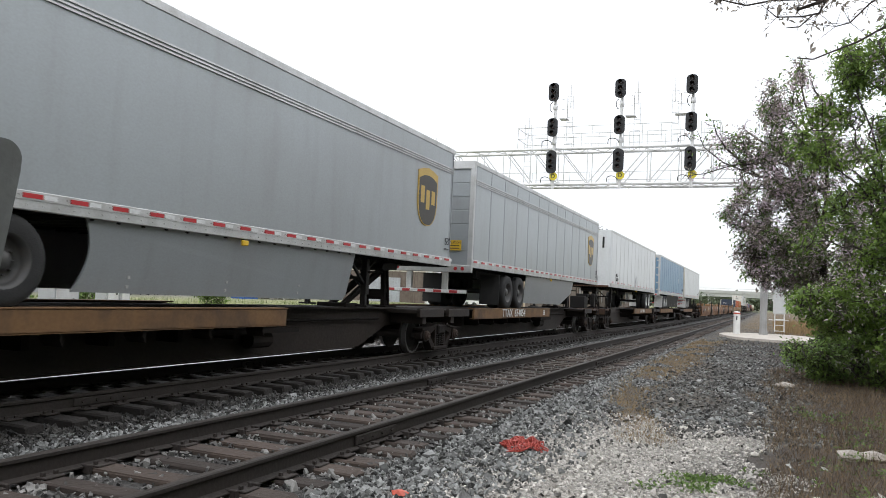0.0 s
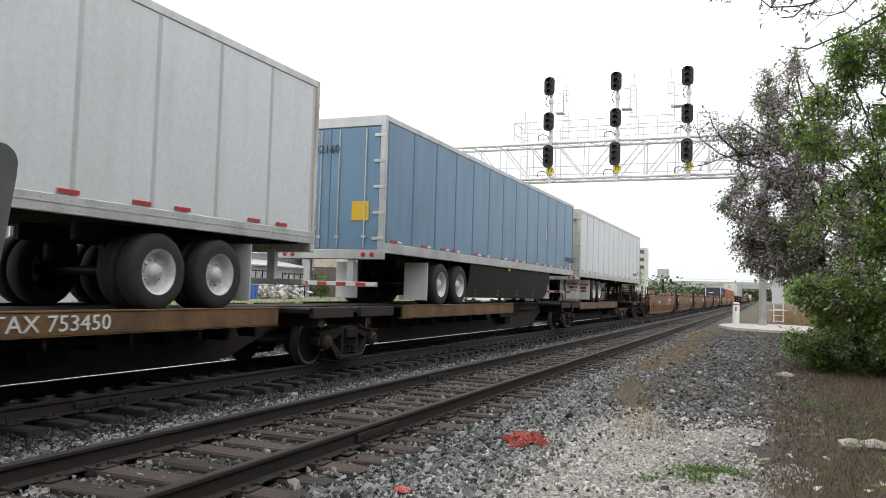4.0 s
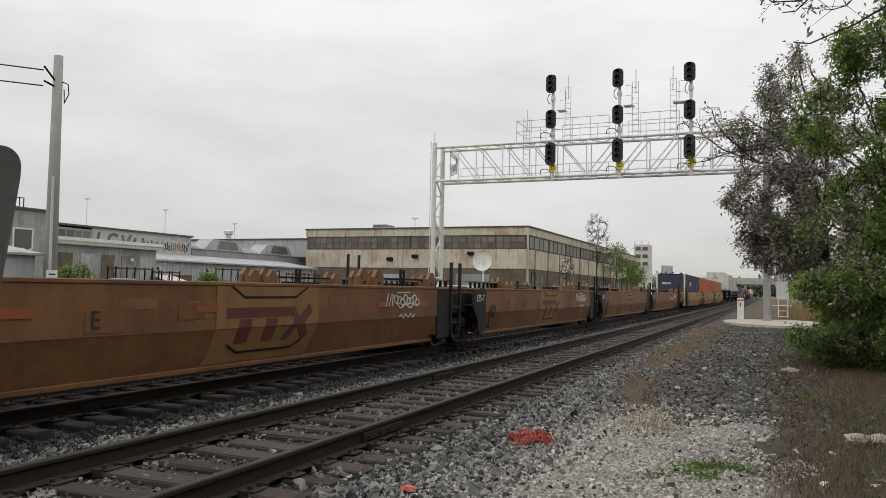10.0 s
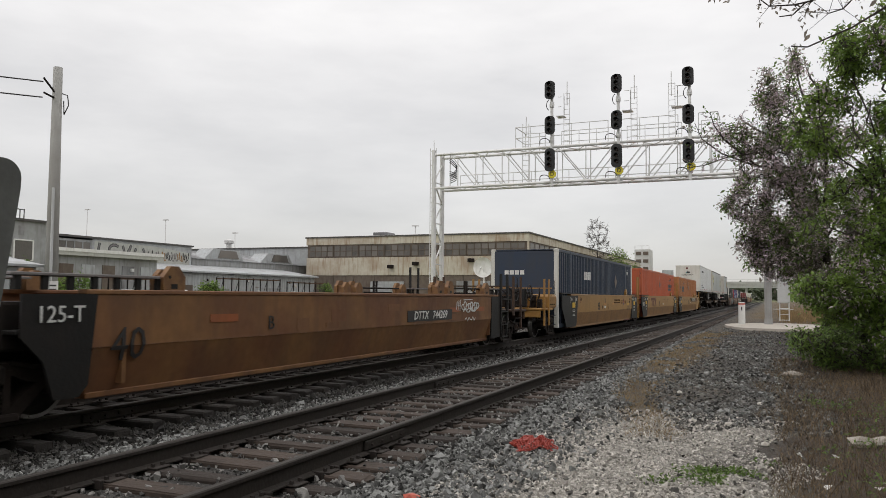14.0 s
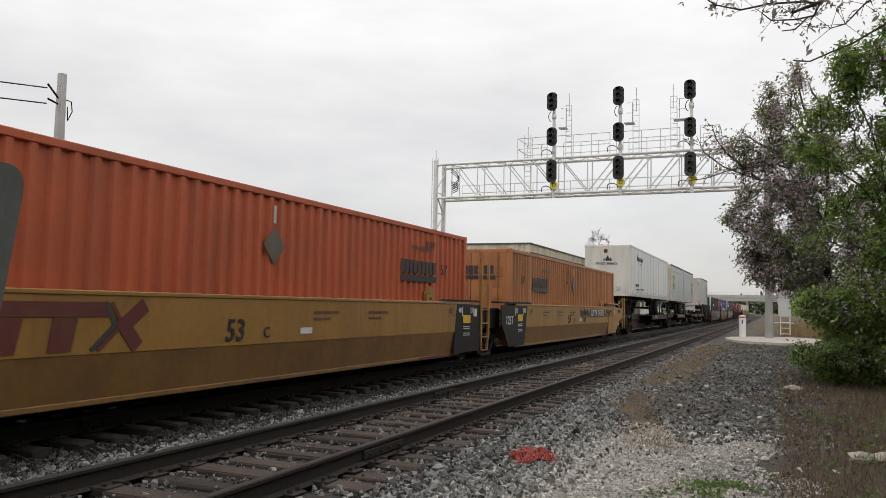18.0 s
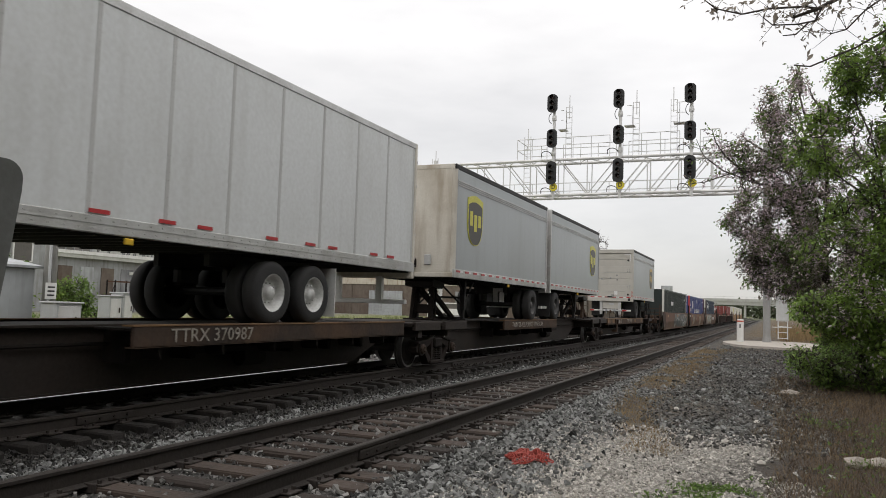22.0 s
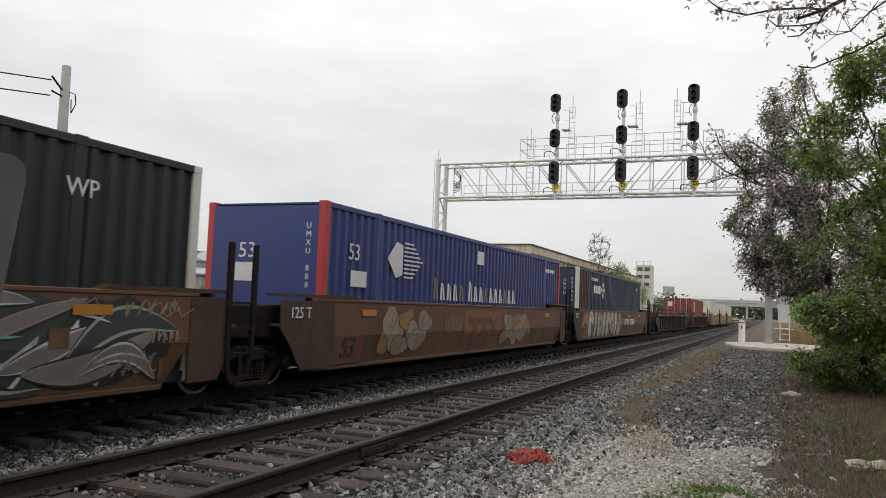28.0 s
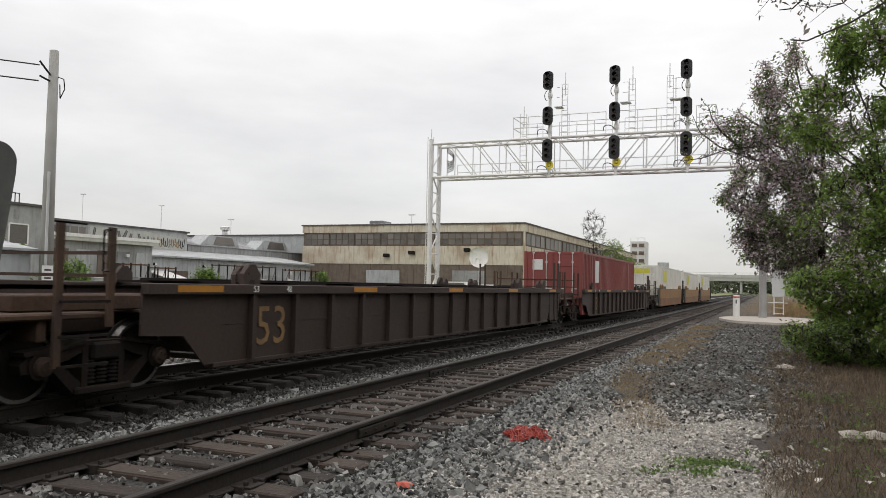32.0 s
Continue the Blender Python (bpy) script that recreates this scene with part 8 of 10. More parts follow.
# ---- signal bridge ----
GY, GL, GR_ = 45.0, -19.6, -0.2
CH_B, CH_T, DEP = 8.20, 10.32, 1.3


def signal_bridge():
    b = thing("signal_bridge", "pale grey steel truss signal bridge over the tracks", "signal bridge", (0, GY, 0))
    for xl, nm in ((GL, 0), (GR_, 1)):
        for dy in (-DEP / 2, DEP / 2):
            for dx in (0.0,):
                leg = Geo()
                leg.tube((xl + dx, dy, -0.1), (xl + dx, dy, CH_T + (0.3 if dx == 0 else 0)), 0.15 if nm == 0 else 0.19, n=12)
                if nm:
                    leg.tube((xl, dy, 0.0), (xl, dy, 0.35), 0.24, 0.2, 12)
                part("leg", leg, M["gantry"] if nm == 0 else M["legsteel"], b)
        z, k = 0.8, 0
        w = 0.0 if nm == 0 else 0.9
        while z < CH_T - 1.0:
            br = Geo()
            if nm == 0:
                e = DEP / 2 if k % 2 else -DEP / 2
                br.tube((xl, e, z), (xl, -e, z + 1.3), 0.05, n=6)
            br.tube((xl, -DEP / 2, z), (xl, DEP / 2, z), 0.04, n=6)
            part("leg_brace", br, M["gantry"], b)
            z += 1.3
            k += 1
        foot = Geo()
        foot.box(xl - 0.45, xl + w + 0.45, -DEP / 2 - 0.45, DEP / 2 + 0.45, -0.25, 0.05, 0.04)
        part("footing", foot, M["concrete"], b, "pale concrete footing")
    for z in (CH_B, CH_T):
        for dy in (-DEP / 2, DEP / 2):
            ch = Geo()
            ch.tube((GL, dy, z), (GR_ + 0.3, dy, z), 0.085, n=8)
            part("chord", ch, M["gantry"], b)
        lace = Geo()
        n = 26
        for k in range(n):
            x0, x1 = GL + (GR_ - GL) * k / n, GL + (GR_ - GL) * (k + 1) / n
            lace.tube((x0, -DEP / 2 if k % 2 else DEP / 2, z), (x1, DEP / 2 if k % 2 else -DEP / 2, z), 0.03, n=5)
        part("lacing", lace, M["gantry"], b)
    bays = 10
    for k in range(bays):
        x0, x1 = -18.5 + 1.72 * k, -18.5 + 1.72 * (k + 1)
        for dy in (-DEP / 2, DEP / 2):
            w = Geo()
            w.tube((x0, dy, CH_B), (x0, dy, CH_T), 0.034, n=6)
            if k < bays / 2:
                w.tube((x0, dy, CH_T), (x1, dy, CH_B), 0.038, n=6)
            else:
                w.tube((x0, dy, CH_B), (x1, dy, CH_T), 0.038, n=6)
            part("web", w, M["gantry"], b)
    # walkway with rails behind the truss
    g = Geo()
    for dz in (0.55, 1.05):
        g.tube((GL + 1.0, DEP / 2 + 0.7, CH_B + dz), (GR_, DEP / 2 + 0.7, CH_B + dz), 0.025, n=5)
    k = GL + 1.0
    while k < GR_:
        g.tube((k, DEP / 2 + 0.7, CH_B), (k, DEP / 2 + 0.7, CH_B + 1.05), 0.022, n=5)
        k += 1.2
    part("walkway_rail", g, M["gantry"], b)
    # upper platform rails over the signals
    g = Geo()
    for dy in (-DEP / 2, DEP / 2 + 0.7):
        for a, c in ((-14.2, -12.35), (-11.85, -8.6), (-7.85, -4.7), (-3.6, -2.6)):
            for dz in (0.68, 1.34):
                g.tube((a, dy, CH_T + dz), (c, dy, CH_T + dz), 0.025, n=5)
            n = max(1, round((c - a) / 0.95))
            for q in range(n + 1):
                x = a + (c - a) * q / n
                g.tube((x, dy, CH_T), (x, dy, CH_T + 1.34), 0.022, n=5)
    for x in (-14.2, -2.6):
        for dz in (0.68, 1.34):
            g.tube((x, -DEP / 2, CH_T + dz), (x, DEP / 2 + 0.7, CH_T + dz), 0.025, n=5)
    part("platform_rail", g, M["gantry"], b)["kind"] = "stuff"
    # ladders
    for x, z0, z1, y in ((GL - 0.35, 0.3, CH_T + 0.6, 0.0), (-14.05, CH_B, CH_T + 1.9, DEP / 2 + 0.3)):
        g = Geo()
        for s in (-0.2, 0.2):
            g.tube((x + s, y, z0), (x + s, y, z1), 0.025, n=5)
        z = z0 + 0.2
        while z < z1:
            g.tube((x - 0.2, y, z), (x + 0.2, y, z), 0.016, n=5)
            z += 0.3
        g.tube((x, y + 0.1, z1 - 0.8), (x, y + 0.1, z1 + 0.5), 0.03, n=5)
        part("ladder", g, M["gantry"], b)
    # cable loops at the left end
    for q in range(3):
        g = Geo()
        pts = [(GL + 1.1 + 0.5 * math.sin(a * 0.5) , -DEP / 2 - 0.1, CH_T - 0.3 - 0.12 * q - 0.55 * a / 3) for a in range(7)]
        bent_tube(g, pts, 0.025, 5)
        part("cable", g, M["wire"], b)
        g = Geo()
        pts = [(GL + 1.1 + 0.5 * math.sin(a * 0.5), -DEP / 2 - 0.1, CH_B + 1.0 - 0.12 * q - 0.25 * a / 3) for a in range(7)]
        bent_tube(g, pts, 0.025, 5)
        part("cable", g, M["wire"], b)
    # ladder, box and steps at the right leg
    g = Geo()
    for s in (0.55, 1.0):
        g.tube((GR_ + s, -DEP / 2 - 0.25, 0.25), (GR_ + s, -DEP / 2 - 0.25, 8.0), 0.03, n=5)
    z = 0.3
    while z < 8.0:
        g.tube((GR_ + 0.55, -DEP / 2 - 0.25, z), (GR_ + 1.0, -DEP / 2 - 0.25, z), 0.02, n=5)
        z += 0.3
    g.box(GR_ + 0.25, GR_ + 1.2, -DEP / 2 - 0.45, -DEP / 2 - 0.2, 0.85, 0.88)
    part("ladder", g, M["gantry"], b)
    g = Geo()
    g.box(GR_ + 0.45, GR_ + 1.05, -DEP / 2 - 0.42, -DEP / 2 - 0.28, 1.2, 4.2, 0.02)
    part("ladder_guard", g, M["cabinet"], b, "grey locked ladder guard")


signal_bridge()


def signal_head(b, x, z, tall=1.14):
    w, y = 0.31, -DEP / 2 - 0.55
    n = 10
    out = []
    for k in range(n + 1):
        a = math.pi * k / n
        out.append((x + w * math.cos(a), z + tall / 2 - w * 0.75 + 0.75 * w * math.sin(a)))
    for k in range(n + 1):
        a = math.pi + math.pi * k / n
        out.append((x + w * math.cos(a), z - tall / 2 + w * 0.75 + 0.75 * w * math.sin(a)))
    g = Geo()
    g.slab(out, y, y + 0.03)
    head = part("signal_head", g, M["signal"], b, "black three-aspect head with rounded backboard")
    g = Geo()
    g.box(x - 0.17, x + 0.17, y + 0.03, y + 0.28, z - tall * 0.42, z + tall * 0.42, 0.03)
    part("lamp_case", g, M["signal"], head)
    for q in (-0.34, 0.0, 0.34):
        g = Geo()
        m = 12
        for k in range(m):
            a0, a1 = -0.4 + (math.pi + 0.8) * k / m, -0.4 + (math.pi + 0.8) * (k + 1) / m
            r = 0.125
            p = [(x + r * math.cos(a), z + q + r * math.sin(a)) for a in (a0, a1)]
            g.add([(p[0][0], y - 0.26, p[0][1]), (p[1][0], y - 0.26, p[1][1]), (p[1][0], y, p[1][1]), (p[0][0], y, p[0][1])], [(0, 1, 2, 3)])
        part("hood", g, M["signal"], head)
        g = Geo()
        g.lathe([(y - 0.02, 0.0), (y - 0.015, 0.06), (y - 0.001, 0.105)], 14, "y", (x, 0, z + q))
        part("lens", g, M["lens"], head)


def signal_mast(x, ladder_side, reach=0.85):
    b = thing("signal", "signal mast with three black heads and a yellow letter disc", "railway signal", (0, GY, 0), "signals on the bridge")
    g = Geo()
    y = -DEP / 2 - 0.22
    g.tube((x + 0.05, y, CH_B - 0.3), (x + 0.05, y, 13.9), 0.09, n=10)
    part("mast", g, M["gantry"], b)
    for z, tall in ((13.63, 1.12), (11.52, 1.12), (9.46, 1.38)):
        signal_head(b, x, z, tall)
        g = Geo()
        zc = z - tall / 2
        if z > 13:
            bent_tube(g, [(x - 0.10 - 0.16 * max(0.0, math.sin(math.pi * i / 9)) ** 0.6, y - 0.1, zc + 0.02 - 0.62 * i / 9) for i in range(10)], 0.022)
        else:
            bent_tube(g, [(x - 0.66, y - 0.1, zc - 0.5)] + [(x - 0.36 - 0.30 * math.cos(math.pi * i / 8), y - 0.1, zc - 0.30 + 0.20 * math.sin(math.pi * i / 8) - 0.12 * i / 8) for i in range(9)], 0.024)
        part("cable", g, M["wire"], b)
        g = Geo()
        g.lathe([(z - tall / 2 - 0.42, 0.13), (z - tall / 2 - 0.28, 0.15), (z - tall / 2 - 0.1, 0.12)], 10, "z", (x + 0.05, y, 0))
        part("bracket", g, M["gantry"], b)
    g = Geo()
    yy = -DEP / 2 - 0.42
    n = 8
    g.slab([(x + 0.12 + 0.25 * math.cos(2 * math.pi * (k + 0.5) / n), CH_B + 0.42 + 0.25 * math.sin(2 * math.pi * (k + 0.5) / n)) for k in range(n)], yy, yy + 0.02)
    d = part("letter_disc", g, M["discyellow"], b, "yellow disc")
    lettering("D", 0.34, M["ink"], d, (x + 0.12, yy - 0.006, CH_B + 0.42), "front")
    # service ladder with cage beside the top head
    g = Geo()
    s = ladder_side
    xa, xb = x + s * reach, x + s * (reach + 0.35)
    for q in (xa, xb):
        g.tube((q, 0.3, CH_T), (q, 0.3, 13.75), 0.02, n=5)
    z = CH_T + 0.2
    while z < 13.75:
        g.tube((xa, 0.3, z), (xb, 0.3, z), 0.016, n=5)
        z += 0.32
    g.tube((x + s * (reach + 0.2), 0.3, 13.0), (x + s * (reach + 0.2), 0.3, 14.45), 0.03, n=5)
    g.box(x + s * 0.15, x + s * (reach + 0.15), -0.3, 0.3, 12.22, 12.26)
    for z in (12.8, 13.4):
        g.tube((x + s * 0.3, -0.3, z), (xa, -0.3, z), 0.02, n=5)
        g.tube((x + s * 0.65, -0.3, 12.26), (x + s * 0.65, -0.3, 13.4), 0.02, n=5)
    part("service_ladder", g, M["gantry"], b)


signal_mast(-11.93, 1, 0.48)
signal_mast(-8.02, 1, 0.58)
signal_mast(-4.1, -1)

# ---- things beyond the third track ----
def pole():
    p = thing("utility_pole", "weathered grey wooden utility pole with wires", "utility pole", (-16.64, 13.95, -0.15))
    g = Geo()
    g.tube((0, 0, 0), (-0.16, 0.08, 7.34), 0.175, 0.11, 14)
    part("shaft", g, M["polewood"], p, smooth=True)
    g = Geo()
    g.tube((0.14, -0.14, 0.3), (0.06, -0.10, 4.2), 0.035, n=6)
    part("conduit", g, M["cabinet"], p)
    g = Geo()
    g.path([(-0.08, 0.1, 6.68), (0.03, 0.24, 6.63), (0.04, 0.27, 6.38), (-0.03, 0.2, 6.13), (-0.01, 0.16, 6.48)], 0.013, 6)
    g.bar((-0.13, 0, 6.66), (-0.10, -0.38, 6.95), 0.03, 0.04)
    g.bar((-0.13, 0, 6.52), (-0.10, -0.36, 6.58), 0.03, 0.04)
    part("bracket", g, M["grime"], p)
    g = Geo()
    g.box(0.2, 0.215, -0.30, 0.02, 1.45, 1.85)
    s = part("notice", g, M["paint_white"], p, "white notice plate")
    g = Geo()
    for k in range(3):
        g.box(0.215, 0.219, -0.24, -0.04, 1.52 + k * 0.10, 1.56 + k * 0.10)
    part("plain_bar", g, M["ink"], s)


pole()
for z0, z1, sag in ((6.86, 7.7, 0.2), (6.46, 8.8, 0.6)):
    g = Geo()
    pts = []
    for k in range(25):
        a = k / 24
        pts.append((-16.78 - 24.0 * a, 13.6 - 28.0 * a, -0.15 + z0 + (z1 - z0) * a - sag * 4 * a * (1 - a)))
    g.path(pts, 0.018, 5)
    solo("overhead_wire", g, M["wire"], "thin black overhead wire tied to the pole", "wire", "wires on the pole")


def cabinet(x, y, w, d, h, label, lift=0.0):
    c = thing("equipment_cabinet", label, "cabinet", (x, y, -0.15), "trackside cabinets")
    g = Geo()
    g.box(-d / 2, d / 2, -w / 2, w / 2, lift, lift + h, 0.02)
    part("case", g, M["cabinet"], c)
    g = Geo()
    g.box(d / 2, d / 2 + 0.02, -w / 2 + 0.06, w / 2 - 0.06, lift + 0.06, lift + h - 0.06, 0.008)
    dr = part("door", g, M["paint_white"], c)
    g = Geo()
    g.box(d / 2 + 0.02, d / 2 + 0.05, w * 0.2, w * 0.26, lift + h * 0.5, lift + h * 0.66, 0.008)
    part("handle", g, M["grime"], dr)
    g = Geo()
    g.box(-d / 2 - 0.03, d / 2 + 0.05, -w / 2 - 0.03, w / 2 + 0.03, lift + h, lift + h + 0.04, 0.01)
    part("lid", g, M["cabinet"], c)
    if lift:
        g = Geo()
        for a in (-1, 1):
            g.box(-0.04, 0.04, a * w * 0.35 - 0.04, a * w * 0.35 + 0.04, 0, lift)
        part("stand", g, M["gantry"], c)
    return c


cabinet(-16.0, 13.78, 0.75, 0.55, 0.95, "grey steel trackside cabinet beside the pole", 0.4)
cabinet(-18.0, 17.2, 0.5, 0.45, 0.95, "grey steel cabinet with a switch handle", 0.6)
cabinet(-18.0, 17.65, 0.42, 0.5, 1.05, "tall grey steel meter cabinet", 0.6)


def bungalow():
    b = thing("signal_bungalow", "pale grey sheet-metal signal hut with a shallow roof", "hut", (-17.0, 11.9, -0.15))
    g = Geo()
    g.box(-2.4, 0.0, -2.0, 1.9, 0.1, 2.2, 0.02)
    part("wall", g, M["sheet"], b)
    g = Geo()
    g.slab([(-2.55, 2.2), (0.15, 2.2), (0.15, 2.26), (-1.2, 2.48), (-2.55, 2.26)], -2.12, 2.02)
    part("roof", g, M["sheet"], b)
    g = Geo()
    g.box(0.0, 0.03, 0.3, 1.2, 0.2, 2.05, 0.01)
    d = part("door", g, M["sheet"], b)
    g = Geo()
    g.box(0.03, 0.07, 0.38, 0.44, 1.0, 1.2)
    part("handle", g, M["grime"], d)
    g = Geo()
    g.box(-2.5, 0.1, -2.1, 2.0, -0.1, 0.1)
    part("base", g, M["concrete"], b)


bungalow()

# ---- factory buildings ----
def wall_box(b, name, x0, x1, y0, y1, z0, z1, m, label=""):
    g = Geo()
    g.box(x0, x1, y0, y1, z0, z1)
    return part(name, g, m, b, label)


def window(b, x, y0, y1, z0, z1, cols, rows, facing="x", m="dustglass", frame="umber"):
    """A window of many panes set into a wall that faces +x (or -y)."""
    def at(a, c, z, d0, d1, g):
        if facing == "x":
            g.box(x + d0, x + d1, a, c, z[0], z[1])
        else:
            g.box(a, c, x - d1, x - d0, z[0], z[1])
    g = Geo()
    w, h = (y1 - y0) / cols, (z1 - z0) / rows
    t = min(0.06, w * 0.08)
    for k in range(cols + 1):
        at(y0 + k * w - t, y0 + k * w + t, (z0, z1), 0.0, 0.10, g)
    for k in range(rows + 1):
        at(y0, y1, (z0 + k * h - t, z0 + k * h + t), 0.0, 0.10, g)
    win = part("window", g, M[frame], b)
    for i in range(cols):
        for j in range(rows):
            g = Geo()
            at(y0 + i * w + t, y0 + (i + 1) * w - t, (z0 + j * h + t, z0 + (j + 1) * h - t), 0.02, 0.04, g)
            part("pane", g, M[m], win)
    return win


def warehouse():
    b = thing("warehouse", "old cream warehouse with rust stains and a brown window band", "warehouse", (-30.2, 100, -0.1))
    X0, D = -35.0, 95.0
    wall_box(b, "lower_wall", X0, 0, 0.0, D, 0, 4.4, M["umber"])
    wall_box(b, "middle_wall", X0 - 0.1, 0.1, -0.1, D, 4.4, 7.05, M["cream"])
    wall_box(b, "window_band_wall", X0, 0, 0.0, D, 7.05, 9.0, M["umber"])
    wall_box(b, "parapet", X0 - 0.15, 0.15, -0.15, D, 9.0, 10.05, M["cream"])
    wall_box(b, "roof", X0 - 0.3, 0.3, -0.3, D, 10.05, 10.22, M["darkroof"])
    g = Geo()
    g.box(X0 - 0.1, 0.12, -0.25, 0.0, 10.12, 10.26)
    part("coping", g, M["paint_white"], b)
    g = Geo()
    g.box(-0.1, 0.14, -0.14, 0.1, 0, 10.0)
    part("corner_pipe", g, M["cream"], b)
    for k in range(8):
        a = X0 + 0.4 + k * 4.3
        window(b, 0.0, a, a + 4.1, 7.2, 8.85, 4, 2, "y")
    for k in range(9):
        a = 0.6 + k * 10.2
        window(b, 0.0, a, a + 9.6, 7.2, 8.85, 4, 1, "x")
    for k in range(6):
        a = 2.0 + k * 15.0
        window(b, 0.0, a, a + 6.0, 1.2, 3.6, 3, 2, "x")
    for k in range(14):
        y = 3.0 + k * 6.8
        g = Geo()
        g.box(0.0, 0.16, y, y + 0.3, 0, 7.0)
        part("pilaster", g, M["umber"], b)
    for a, w, h, m in ((-24.0, 5.4, 3.5, "sheet"), (-10.4, 5.0, 3.6, "grating")):
        g = Geo()
        g.box(a, a + w, -0.12, 0.0, 0, h)
        rd = part("roller_door", g, M[m], b, "closed grey roller door")
        for k in range(8):
            g = Geo()
            g.box(a, a + w, -0.16, -0.12, k * h / 8, k * h / 8 + 0.05)
            part("slat", g, M[m], rd)
    for k in range(10):
        a = X0 + 1.0 + k * 3.5
        g = Geo()
        g.box(a, a + 0.14, -0.10, 0.0, 0, 4.4)
        part("mullion", g, M["umber"], b)
    for a, z in ((-8.5, 6.2), (-21.0, 5.4), (-17.0, 5.8)):
        g = Geo()
        g.box(a, a + 0.8, -0.8, -0.1, z, z + 0.5, 0.05)
        part("wall_fan", g, M["grime"], b)
    g = Geo()
    g.box(-27.0, -24.6, 6.0, 9.0, 10.2, 11.3, 0.1)
    part("roof_vent", g, M["roofgrey"], b)
    g = Geo()
    g.box(-18.3, -18.24, 10, 10.06, 10.2, 12.4)
    g.box(-18.6, -17.9, 10, 10.06, 12.1, 12.16)
    part("aerial", g, M["gantry"], b)


warehouse()


def shed_row():
    b = thing("factory_shed", "low pale corrugated factory shed with wall lamps", "factory building", (-62, 64, -0.1))
    g = Geo()
    g.v, g.f = [], []
    c = corrugated(-2.0, 33.0, 0.0, 3.9, 0.0, 0.05, 0.5)
    part("wall", c, M["sheet"], b)
    wall_box(b, "end_wall", -9.0, -0.06, -2.0, 33.0, 0.0, 3.85, M["sheet"])
    g = Geo()
    g.slab([(0.5, 3.95), (0.5, 4.15), (-9.0, 5.6), (-9.0, 5.4)], -2.4, 33.4)
    part("roof", g, M["sheet"], b)
    for y in (1.5, 9.5, 17.0, 26.5, 31.5):
        g = Geo()
        g.box(0.0, 0.25, y, y + 0.35, 3.0, 3.3, 0.04)
        w = part("wall_lamp", g, M["grime"], b)
        g = Geo()
        g.box(0.25, 0.27, y + 0.04, y + 0.31, 3.03, 3.27)
        part("glass", g, M["whiteink"], w)
    for y, w, h, m in ((4.0, 3.0, 2.5, "umber"), (20.0, 4.6, 2.3, "grating"), (12.5, 1.1, 2.1, "grating")):
        g = Geo()
        g.box(0.0, 0.10, y, y + w, 0, h)
        part("door", g, M[m], b)
    g = Geo()
    g.slab([(0.1, 2.4), (3.4, 1.5), (3.4, 1.56), (0.1, 2.46)], 0.4, 3.6)
    part("awning", g, M["paint_white"], b)


shed_row()


def graffiti_block():
    b = thing("graffiti_building", "grey rendered factory block with painted scrawls", "factory building", (-68, 62, -0.1))
    wall_box(b, "wall", -10, 0, 0, 15.6, 0, 7.4, M["sheet"])
    wall_box(b, "clerestory", -9, 0.0, -7.0, 0, 0, 7.2, M["grating"])
    wall_box(b, "roof", -10.2, 0.2, -7.0, 15.8, 7.4, 7.6, M["darkroof"])
    window(b, 0.0, -6.6, -0.3, 5.4, 7.0, 6, 1, "x", "dustglass", "grating")
    rnd = random.Random(5)
    # large outlined paint shapes, then a tangle of dark lines, on a whitewashed patch
    g = Geo()
    g.plate([(0.2, 4.9), (0.3, 7.2), (9.0, 7.1), (15.3, 6.6), (15.2, 4.6), (8.0, 4.7)], 0.004, 0.008)
    part("paint_patch", g, M["dustwhite"], b, "whitewashed patch")
    for k, (shape, y, w) in enumerate((([(0.2, 1.0), (0.0, 0.0), (0.5, 0.1)], 0.7, 1.2), (ringlet(0.9, 5.2), 2.3, 1.5), ([(0.0, 0.9), (0.3, 0.0), (0.9, 1.0), (0.6, 0.3)], 4.3, 1.3), (ringlet(2.6, 6.9), 6.1, 1.4))):
        for m_, w_, dx in (("darkteal", 0.34, 0.0), ("dustgrey", 0.16, 0.004)):
            g = Geo()
            stroke(g, [(y + p * w, 5.65 + r * 1.25) for p, r in shape], w_, 0.014 + 0.004 * k + dx)
            part("painted_scrawl", g, M[m_], b, "large dark painted curve")
    for k in range(7):
        g = Geo()
        y = 8.0 + k * 1.0
        stroke(g, scrawl(rnd, y, 5.4, 1.1, 1.2, 7, 1.8), 0.10, 0.014 + 0.002 * k)
        part("painted_scrawl", g, M[("ink", "dustgrey", "wellpale")[k % 3]], b, "dark spray-painted scrawl")


graffiti_block()


